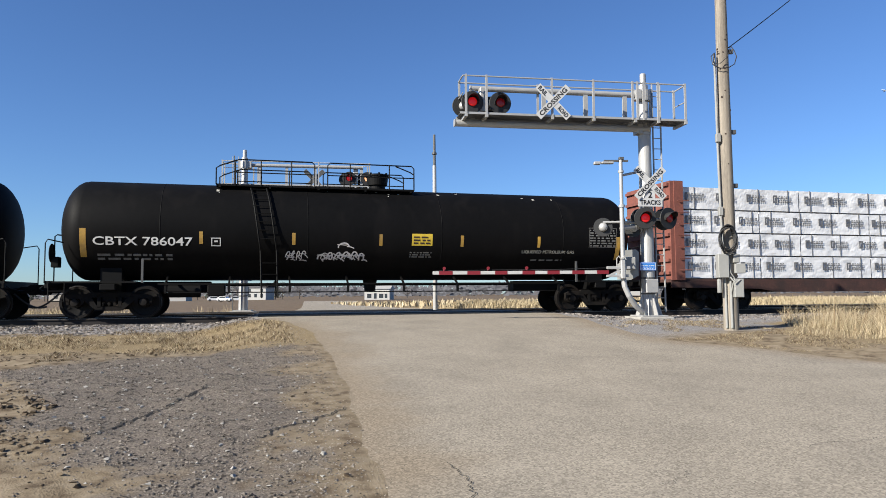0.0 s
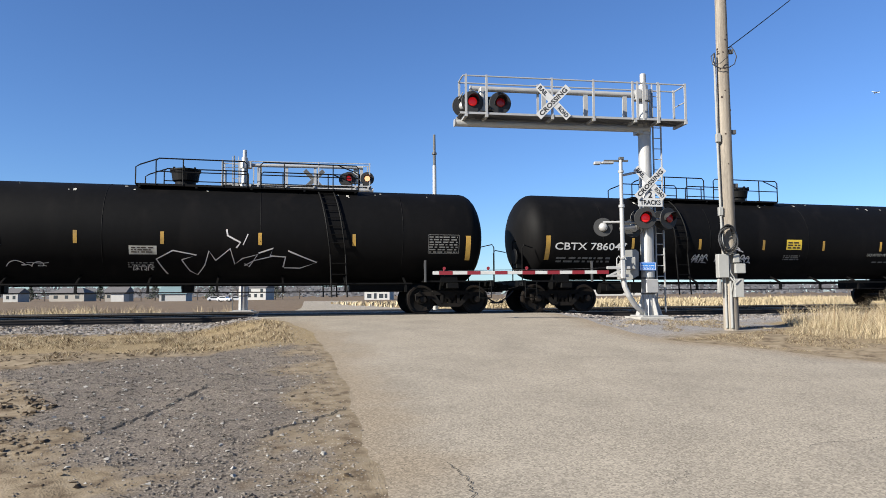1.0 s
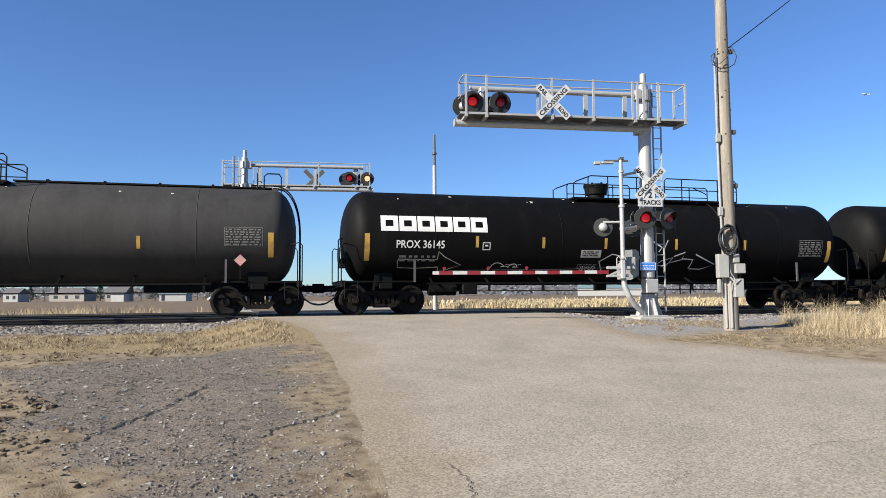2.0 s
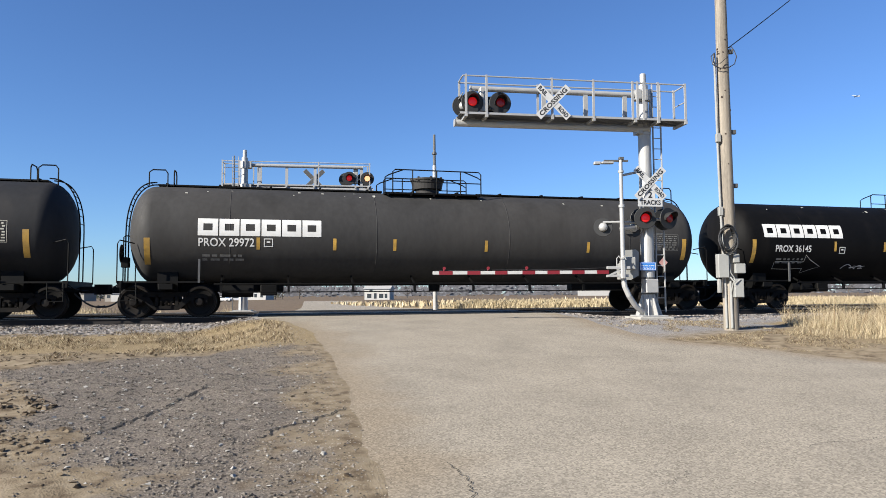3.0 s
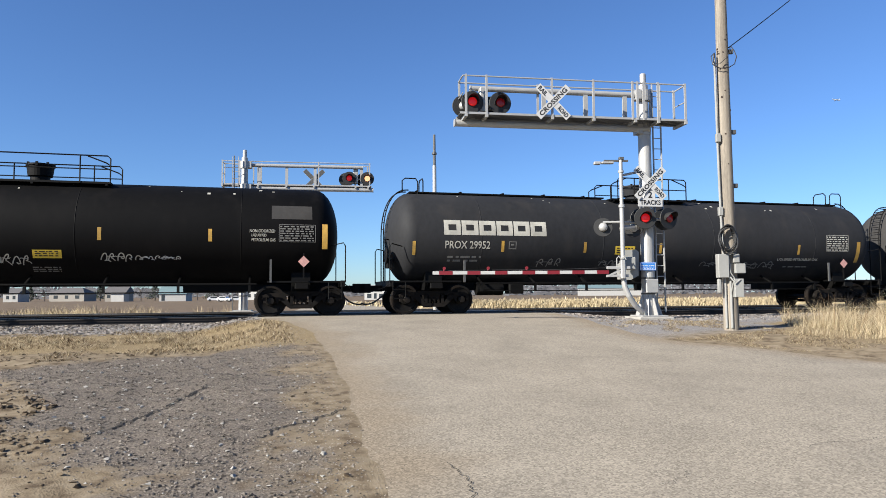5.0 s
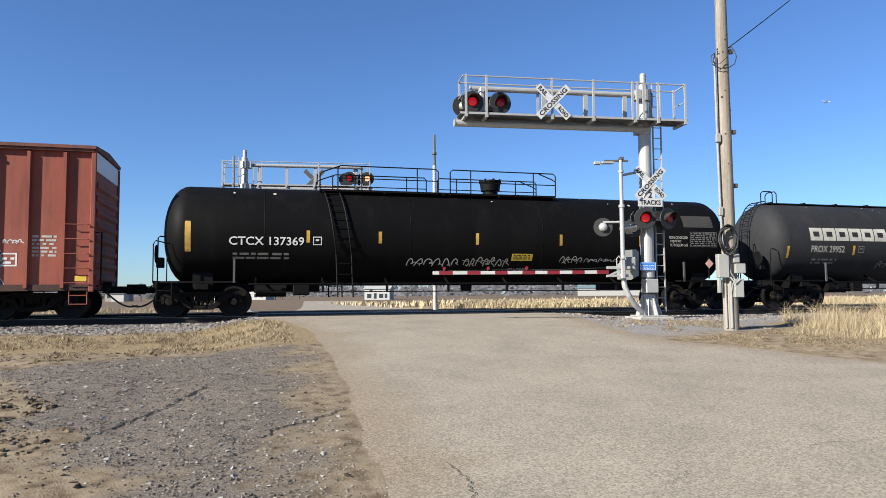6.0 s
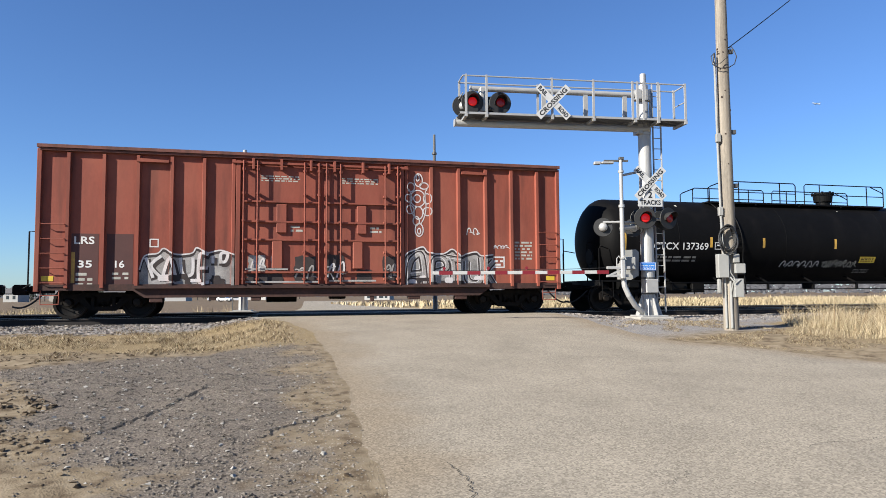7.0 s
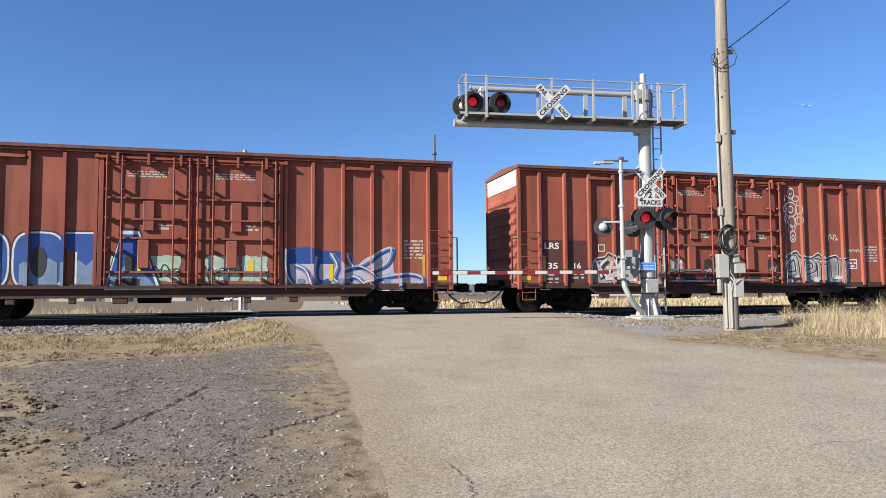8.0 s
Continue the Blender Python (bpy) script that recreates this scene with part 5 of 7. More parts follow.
def graffiti_blue(body, y, rng):
    for x, w, shape in ((-5.95, 1.25, "ring"), (-4.55, 1.2, "ring"), (-3.3, 1.05, "bar"), (-2.25, 1.3, "wedge")):
        back, mid_, rim = M_BLUEPAINT, M_ICE, M_PALEPAINT
        for grow, mm, lift in ((0.09, M_SIGNBLACK, 0.0), (0.05, rim, 0.0015), (0.0, back, 0.003)):
            bm = bmesh.new()
            ww, hh = w + 2 * grow, 1.5 + 2 * grow
            if shape == "wedge":
                pts = [(-grow, -grow), (w * 0.28, hh), (w * 0.62, hh), (ww, -grow)]
            elif shape == "bar":
                pts = [(-grow, hh - grow), (ww - grow, hh - grow), (ww - grow, hh - 0.45), (w * 0.72 + grow, hh - 0.5), (w * 0.72 + grow, -grow), (w * 0.28 - grow, -grow), (w * 0.28 - grow, hh - 0.5), (-grow, hh - 0.45)]
            else:
                pts = [(w / 2 + ww / 2 * math.copysign(abs(math.cos(k * math.pi / 14)) ** 0.6, math.cos(k * math.pi / 14)), 0.75 + hh / 2 * math.copysign(abs(math.sin(k * math.pi / 14)) ** 0.6, math.sin(k * math.pi / 14))) for k in range(28)]
            bm.faces.new([bm.verts.new((px_, py_, lift)) for px_, py_ in pts])
            bmesh.ops.triangulate(bm, faces=bm.faces[:])
            on_door = x + w > -2.2
            piece = bm
            level = -1.588 - lift if on_door else -1.536 - lift
            tagged(part("graffiti", to_wall(piece, x, 0.85, level), mm, body, "large sprayed blue block shape"), kind="stuff")
        # pale lower half with a soft ragged top
        low_w = {"ring": (0.14, w - 0.14), "bar": (w * 0.28, w * 0.72), "wedge": (0.1, w - 0.08)}[shape]
        bm = under([(low_w[0], 0.66), (w * 0.3, 0.8), (w * 0.5, 0.62), (w * 0.7, 0.84), (low_w[1], 0.7)] if shape != "wedge" else [(0.1, 0.3), (w * 0.35, 0.62), (w * 0.62, 0.55), (low_w[1], 0.12)], 0.06)
        tagged(part("graffiti", to_wall(bm, x, 0.85, (-1.588 if x + w > -2.2 else -1.536) - 0.006), mid_, body, "ice-blue lower part of the sprayed shape"), kind="stuff")
        if shape == "wedge":
            tagged(part("graffiti", to_wall(fill(rng, 0.3, 0.45, 14), x + 0.45, 1.3, -1.597), M_SIGNBLACK, body, "dark sprayed opening"), kind="stuff")
            tagged(part("graffiti", to_wall(fill(rng, 0.7, 0.3, 18), x + 0.2, 0.84, -1.597), M_SIGNBLACK, body, "dark sprayed opening"), kind="stuff")
            tagged(part("graffiti", to_wall(rect(0.09, 0.42), x + 0.78, 1.3, -1.6), M_SIGNYEL, body, "yellow spray mark"), kind="stuff")
        if shape == "ring":
            bm = bmesh.new()
            bm.faces.new([bm.verts.new((w / 2 + 0.2 * math.cos(k * math.pi / 10), 0.72 + 0.42 * math.sin(k * math.pi / 10), 0)) for k in range(20)])
            tagged(part("graffiti", to_wall(bm, x, 0.85, -1.548), M_SIGNBLACK, body, "dark sprayed oval"), kind="stuff")
    for x in POSTS[1:5]:
        for z, h, m in ((0.9, 0.66, M_ICE), (1.56, 0.74, M_BLUEPAINT)):
            tagged(part("graffiti", to_wall(rect(0.084, h), x - 0.042, z, -1.634), m, body, "spray paint over the side posts"), kind="stuff")
    top = ((2.55, 1.95), (2.9, 2.02), (3.4, 1.85), (3.9, 1.9), (4.3, 1.55), (4.6, 1.45), (4.9, 1.7), (5.3, 1.9), (5.75, 2.0), (5.8, 1.6), (5.4, 1.25), (6.0, 1.15), (6.7, 1.2))
    sprayed(body, under(rounded(top[:9], 3) + [(5.8, 1.3), (6.2, 1.2), (6.7, 1.15)], 0.8), 0, 0, M_LILAC, "pale lilac sprayed fill")
    sprayed(body, under([(2.6, 1.98), (3.2, 2.06), (3.6, 1.95), (4.2, 1.92)], 1.55), 0, 0, M_BLUEPAINT, "blue sprayed band", 0.0015)
    swoops = (((2.6, 1.95), (2.62, 1.3), (2.8, 0.95), (3.1, 0.82)), ((2.85, 1.5), (3.2, 1.3), (3.35, 0.85)), ((3.5, 1.75), (3.45, 1.2), (3.6, 0.9)), ((3.9, 1.85), (4.1, 1.5), (4.0, 1.1), (4.3, 0.9)), ((4.4, 1.85), (4.6, 1.45), (5.0, 1.6), (5.4, 1.9), (5.75, 2.0), (5.6, 1.55), (5.1, 1.3)), ((4.3, 1.35), (4.8, 1.45), (5.3, 1.1), (4.9, 0.95)), ((5.0, 1.0), (5.6, 1.15), (6.3, 1.22), (6.72, 1.1), (6.6, 0.9), (5.9, 0.88), (5.3, 0.82)), ((4.2, 0.9), (4.6, 1.15), (5.0, 0.85)))
    sprayed(body, strokes(swoops, 0.17), 0, 0, M_ICE, "ice-blue sprayed shading", 0.003)
    sprayed(body, strokes(swoops, 0.075, 0.05, -0.03), 0, 0, M_BLUEPAINT, "dark blue sprayed outlines", 0.0045)
    sprayed(body, strokes(swoops, 0.04, -0.04, 0.04), 0, 0, M_PALEPAINT, "white sprayed highlights", 0.006)
    for _ in range(8):
        sprayed(body, fill(rng, rng.uniform(0.2, 0.45), rng.uniform(0.1, 0.25), 14), rng.uniform(2.7, 5.6), rng.uniform(0.8, 1.0), (M_BLUEPAINT, M_ICE)[_ % 2], "smudged blue spray", 0.0075 + 0.0003 * _)
    for x, w in ((-2.2, 0.7), (-1.2, 0.9), (0.3, 1.0), (1.3, 0.8)):
        part("graffiti", to_wall(fill(rng, w, 0.8), x, 1.0, -1.586), M_MINT, body, "faded mint spray paint")
    for x, w, m in ((-1.15, 0.85, M_SOOT), (0.35, 0.9, M_SOOT), (1.35, 0.7, M_PALEPAINT), (0.4, 0.8, M_PALEPAINT)):
        tagged(part("graffiti", to_wall(scribble(bmesh.new(), rng, w, 0.6, 3, 0.035, 0.0), x, 1.05, -1.59), m, body, "faded sprayed strokes"), kind="stuff")
    tagged(part("graffiti", to_wall(rect(0.16, 0.42), 1.5, 1.25, -1.594), M_SIGNYEL, body, "yellow spray mark"), kind="stuff")
    sprayed(body, rect(0.13, 0.5), 3.83, 1.05, M_SIGNYEL, "yellow spray mark", 0.012)


def small_rolls():
    big = lambda x, z0, z1: (x, z0, z1)
    G = M_GREYLINE
    tank_car("black gas tank car with yellow reflectors and top platform", 2.15, 18.0, M_TANK_BLACK, 1.47, 2.56, 7.55, reflect(2.3, (-5.1, -2.49, 0.13, 2.73, 5.34), [big(-8.2, 1.73, 2.57), big(8.2, 1.75, 2.55)]), 11, ("CBTX 786047", -7.95, 2.06, 2.62), sign=(1.1, 1.76, 2.14, 2.51, M_SIGNYEL), square=(-4.69, 2.18), data=(7.13, 8.15, 2.15, 2.8), platform=(-4.75, 1.3), dome=0.25, dome_size=0.36, ladder=-3.76, graffiti=((-2.75, 1.72, 0.62, 0.35, 4, 0.03, G), (-2.7, 1.66, 0.5, 0.25, 2, 0.03, M_PALEPAINT), (-1.8, 1.66, 1.45, 0.4, 6, 0.045, M_PALEPAINT), (-1.2, 2.0, 0.35, 0.3, 1, 0.035, M_PALEPAINT), (-1.7, 1.7, 1.2, 0.3, 5, 0.03, G)), contents=(("LIQUEFIED PETROLEUM GAS", 4.77, 1.92, 1.85, 0.12),))
    tank_car("black tank car with sprayed outlines and white block logo", -17.3, 18.5, M_TANK_BLACK, 1.5, 2.47, 8.0, reflect(2.28, (-5.07, -2.8, -0.56, 2.12, 4.88), [big(-8.59, 1.67, 2.54), big(8.5, 1.7, 2.5)]), 12, ("PROX 36145", -7.68, 2.06, 1.54), logo=(-8.17, 2.58, 3.48, 0.5), sign=(-1.44, -0.71, 1.81, 2.07, M_OLDWHITE), square=(-4.76, 2.14), data=(7.2, 8.2, 1.9, 2.5), platform=(-1.4, 5.1), dome=-0.12, dome_size=0.42, ladder=3.85, graffiti=((-1.4, 1.35, 0.6, 0.35, 3, 0.025, G), (-4.6, 1.45, 1.1, 0.3, 2, 0.025, G)), arrow=True, outline=True)
    tank_car("weathered grey tank car with catwalk and block logo", -37.3, 18.7, M_TANK_GREY, 1.48, 2.46, 8.2, reflect(2.15, (-5.67, -3.44, -1.6, 1.37, 4.94), [big(-8.71, 1.53, 2.35), big(8.56, 1.75, 2.5)]), 13, ("PROX 29972", -7.33, 2.05, 1.55), logo=(-7.35, 2.36, 3.54, 0.5), square=(-5.38, 2.17), data=(7.25, 8.33, 2.07, 2.62), platform=(-1.8, 1.4), dome=-0.22, dome_size=0.54, full_walk=True, placard=(7.7, 1.65))
    tank_car("slate grey tank car with worn block logo and catwalk", -57.4, 18.55, M_TANK_SLATE, 1.48, 2.48, 7.9, reflect(2.15, (-5.71, -2.81, 0.02, 2.89, 5.7), [big(-8.63, 1.85, 2.3), big(8.35, 1.7, 2.5)]), 14, ("PROX 29952", -7.63, 2.06, 1.49), logo=(-7.67, 2.49, 3.5, 0.48), sign=(-1.7, -0.96, 1.92, 2.21, M_SIGNYEL), square=(-5.38, 2.18), data=(6.9, 7.9, 2.1, 2.7), contents=(("LIQUEFIED PETROLEUM GAS", 4.86, 1.74, 1.75, 0.11),), platform=(-1.48, 1.48), dome=-0.05, dome_size=0.5, full_walk=True, worn=True, graffiti=((-4.5, 1.5, 0.9, 0.4, 3, 0.035, M_FAINT), (-2.25, 1.5, 1.55, 0.42, 5, 0.035, M_FAINT), (1.65, 1.5, 0.7, 0.35, 2, 0.03, M_FAINT), (2.7, 1.45, 2.1, 0.42, 6, 0.035, M_FAINT)), placard=(7.6, 1.65))
    tank_car("black tank car with long top railing and pale patch", -77.8, 19.05, M_TANK_BLACK, 1.5, 2.47, 8.35, reflect(2.37, (-5.34, -3.17, -0.05, 2.83, 5.75), [big(-8.73, 1.9, 2.79), big(9.02, 2.0, 2.75)]), 15, ("CTCX 137369", -7.6, 2.1, 2.14), square=(-5.07, 2.24), data=(7.68, 8.75, 2.2, 2.72), sign=(1.15, 1.87, 1.69, 1.94, M_SIGNYEL), platform=(-4.95, 2.95), dome=0.9, dome_size=0.36, ladder=-4.82, patch=(7.47, 8.65, 2.88, 3.34), graffiti=((-2.35, 1.5, 1.7, 0.42, 6, 0.03, G), (-0.5, 1.5, 1.55, 0.45, 7, 0.032, M_OLDWHITE), (2.8, 1.6, 1.1, 0.35, 5, 0.03, M_OLDWHITE), (3.9, 1.66, 1.05, 0.16, 6, 0.02, G)), placard=(8.4, 1.62), contents=(("NON-ODORIZED", 6.85, 2.47, 0.72, 0.09), ("LIQUEFIED", 6.9, 2.34, 0.42, 0.09), ("PETROLEUM GAS", 6.9, 2.21, 0.68, 0.09)))
    boxcar("red-brown boxcar with silver graffiti and white ornament", -96.6, 21, (("LRS", -6.72, 2.07, 0.51, 0.21), ("35", -6.62, 1.42, 0.36, 0.2), ("16", -5.68, 1.42, 0.24, 0.2)), graffiti_silver)
    boxcar("red-brown boxcar with blue and pale graffiti", -114.1, 22, (), graffiti_blue)


M_BULK = streaked(material("rusty_bulkhead_red", (0.15, 0.048, 0.034), 0.85, vary=0.3, scale=2, fine=18, bump=0.2), (0.05, 0.024, 0.02), 0.7, (3, 3, 0.6))


def lumber_car(u):
    car = car_empty("centerbeam_flatcar", "rust-brown centerbeam flatcar loaded with wrapped lumber", "railway flatcar", u)
    hl = 10.72
    bm = bmesh.new()
    box(bm, -hl, hl, -1.4, 1.4, 0.98, 1.08)
    extrude_profile(bm, [(-hl, 1.0), (-hl, 0.8), (-7.2, 0.74), (-6.4, 0.62), (6.4, 0.62), (7.2, 0.74), (hl, 0.8), (hl, 1.0)], -1.44, -1.36)
    extrude_profile(bm, [(-hl, 1.0), (-hl, 0.8), (-7.2, 0.74), (-6.4, 0.62), (6.4, 0.62), (7.2, 0.74), (hl, 0.8), (hl, 1.0)], 1.36, 1.44)
    part("deck", bm, M_SILL, car, "grimy dark deck and side sill")
    for sgn in (-1, 1):
        bm = bmesh.new()
        x0, x1 = sorted((hl * sgn, (hl - 0.14) * sgn))
        box(bm, x0, x1, -1.45, 1.45, 1.05, 4.5)
        part("bulkhead", bm, M_BULK, car, "red-brown end bulkhead with ribs")
        for k in range(8):
            bm = bmesh.new()
            z = 1.3 + k * 0.44
            box(bm, x0 - 0.09, x1 + 0.09, -1.4, 1.4, z - 0.05, z + 0.05)
            part("bulkhead_rib", bm, M_BULK, car)
        bm = bmesh.new()
        xa, xb = sorted(((hl - 0.14) * sgn, (hl - 0.5) * sgn))
        extrude_profile(bm, [(xa, 1.05), (xb, 1.05), (xb, 4.5), (xa, 4.5)], -1.48, -1.4)
        for yy in (0.2, 1.4):
            extrude_profile(bm, [(xa, 1.05), (xb, 1.05), (xb, 4.5), (xa, 4.5)], yy, yy + 0.08)
        part("corner_plate", bm, M_BULK, car)
        bm = bmesh.new()
        for k in range(7):
            cyl(bm, ((hl - 0.25) * sgn, -1.53, 1.4 + k * 0.4), ((hl - 0.7) * sgn, -1.53, 1.4 + k * 0.4), 0.015, seg=6)
        part("ladder", bm, M_BULK, car)
        coupler(car, (hl + 0.1) * sgn, sgn)
        truck(car, 8.4 * sgn)
    bm = bmesh.new()
    box(bm, -hl + 0.2, hl - 0.2, -0.05, 0.05, 4.3, 4.45)
    for i in range(13):
        x = -9.6 + i * 1.6
        box(bm, x - 0.06, x + 0.06, -0.06, 0.06, 1.08, 4.3)
    part("centre_beam", bm, M_BULK, car)
    # wrapped bundles, four high
    rng = random.Random(5)
    for row in range(4):
        x = -10.2
        z0 = 1.1 + row * 0.81
        k = 0
        while x < 10.0:
            ln = (3.15, 4.9, 4.9, 5.1, 2.6)[(k + (row % 2)) % 5]
            ln = min(ln, 10.2 - x)
            if ln < 1:
                break
            for side in (-1, 1):
                e = thing("lumber_bundle", "white plastic-wrapped lumber bundle on the flatcar", "lumber", on_track(u), "bundles on the flatcar")
                CARS.append((e, u))
                bm = bmesh.new()
                y0, y1 = (-1.36, -0.1) if side < 0 else (0.1, 1.36)
                n = 14
                # slightly slack wrap
                bmesh.ops.create_grid(bm, x_segments=4 * n, y_segments=8, size=0.5)
                for v in bm.verts:
                    fx, fy = v.co.x + 0.5, v.co.y + 0.5
                    d = 0.018 * noise.noise(Vector((fx * ln * 1.7, fy * 2 + row * 7, k * 3))) + 0.02 * (0.5 - abs(noise.noise(Vector((fx * ln * 2.2 + fy * 2.4, fy * 1.5 - fx * ln, row * 3.1))))) ** 3 + 0.012 * noise.noise(Vector((fx * ln * 5 + fy * 3, fy * 5, row)))
                    v.co = (x + 0.02 + fx * (ln - 0.04), (y0 - d if side < 0 else y1 + d), z0 + 0.02 + fy * 0.76)
                box(bm, x + 0.025, x + ln - 0.025, y0 + 0.025, y1 - 0.025, z0 + 0.01, z0 + 0.785)
                part("wrap", bm, M_WRAP, e)
                if side < 0:
                    bm = bmesh.new()
                    count = max(1, round(ln / 1.12))
                    for mark_i in range(count):
                        lx = x + 0.06 + rng.uniform(0.0, 0.16) + mark_i * ln / count
                        # a round-cornered mark and two plain word bars
                        hollow(0.19, 0.28, 0.065, lx, z0 + 0.31, bm)
                        for row_z, n_bar in ((0.46, 5), (0.32, 6)):
                            for b_ in range(n_bar):
                                bw = 0.55 / n_bar
                                hollow(bw * 0.66, 0.1, 0.024, lx + 0.25 + b_ * bw, z0 + row_z, bm)
                    for v in bm.verts:
                        v.co = (v.co.x, -1.402, v.co.y)
                    tagged(part("print", bm, M_WRAPINK, e), kind="stuff")
                for f in (0.1, 0.36, 0.64, 0.9):
                    bm = bmesh.new()
                    xx = x + ln * f
                    box(bm, xx - 0.009, xx + 0.009, (y0 if side < 0 else y1) - 0.026, (y0 if side < 0 else y1) + 0.026, z0 + 0.0, z0 + 0.79)
                    part("strap", bm, M_WRAPINK, e)
            x += ln
            k += 1


small_rolls()
lumber_car(23.1)


# ---- crossing signals ----
def signal_light(parent, m, lens_mat, r=0.3):
    """A flasher: backing disc, hood, lens and housing. Faces local -y."""
    bm = bmesh.new()
    lathe(bm, [(-0.012, 0.02), (-0.012, r - 0.01), (0.0, r), (0.012, r - 0.01), (0.012, 0.02)], 32, "y")
    disc = part("signal_light", bm, M_HOOD, parent, "red flashing light on a round black backing")
    disc.matrix_basis = m
    bm = bmesh.new()
    lathe(bm, [(-0.05, 0.12), (-0.058, 0.1), (-0.066, 0.06), (-0.068, 0.01)], 24, "y")
    part("lens", bm, lens_mat, disc, "red lens", smooth=True)
    bm = bmesh.new()
    n = 18
    ring0, ring1, in0, in1 = [], [], [], []
    for i in range(n + 1):
        a = math.radians(-20 + 220 * i / n)
        dep = -0.08 - 0.2 * math.sin(max(0.0, min(math.pi, a))) ** 0.5 if 0 < a < math.pi else -0.08
        for lst, rr, yy in ((ring0, 0.165, -0.013), (ring1, 0.165, dep), (in0, 0.158, -0.013), (in1, 0.158, dep)):
            lst.append(bm.verts.new((rr * math.cos(a), yy, rr * math.sin(a))))
    for i in range(n):
        bm.faces.new((ring0[i], ring0[i + 1], ring1[i + 1], ring1[i]))
        bm.faces.new((in0[i], in1[i], in1[i + 1], in0[i + 1]))
        bm.faces.new((ring1[i], ring1[i + 1], in1[i + 1], in1[i]))
    part("hood", bm, M_HOOD, disc)
    bm = bmesh.new()
    lathe(bm, [(0.013, 0.12), (0.08, 0.12), (0.13, 0.09), (0.15, 0.03)], 24, "y")
    part("housing", bm, M_ALU, disc, "rounded grey light housing", smooth=True)
    return disc


def crossbuck(parent, m, s=1.0):
    e = new("crossbuck")
    e.parent = parent
    e.matrix_basis = m
    tagged(e, "white crossed boards lettered in black")
    for ang, words, y in ((-45, (("RAIL", -0.56, 0.3), ("ROAD", 0.22, 0.34)), 0.0), (45, (("CROSSING", -0.53, 1.06),), -0.008)):
        bm = bmesh.new()
        bar(bm, (-0.61 * s, 0, 0), (0.61 * s, 0, 0), 0.006, 0.2 * s)
        rot = Matrix.Rotation(radians(-ang), 4, "Y")
        bmesh.ops.transform(bm, matrix=rot, verts=bm.verts[:])
        bmesh.ops.translate(bm, vec=(0, y, 0), verts=bm.verts[:])
        part("board", bm, M_BUCK, e)
        bm = bmesh.new()
        bar(bm, (-0.605 * s, 0, 0), (0.605 * s, 0, 0), 0.004, 0.19 * s)
        bmesh.ops.transform(bm, matrix=rot, verts=bm.verts[:])
        bmesh.ops.translate(bm, vec=(0, y + 0.0055, 0), verts=bm.verts[:])
        part("backing", bm, M_GALV, e, "dull grey back of the board")
        for w, x, ww in words:
            t = to_wall(letters(w, 0.13 * s, 0.03, ww * s), x * s, -0.062 * s, 0)
            bmesh.ops.transform(t, matrix=rot, verts=t.verts[:])
            bmesh.ops.translate(t, vec=(0, y - 0.006, 0), verts=t.verts[:])
            part("lettering", t, M_SIGNBLACK, e)
    return e


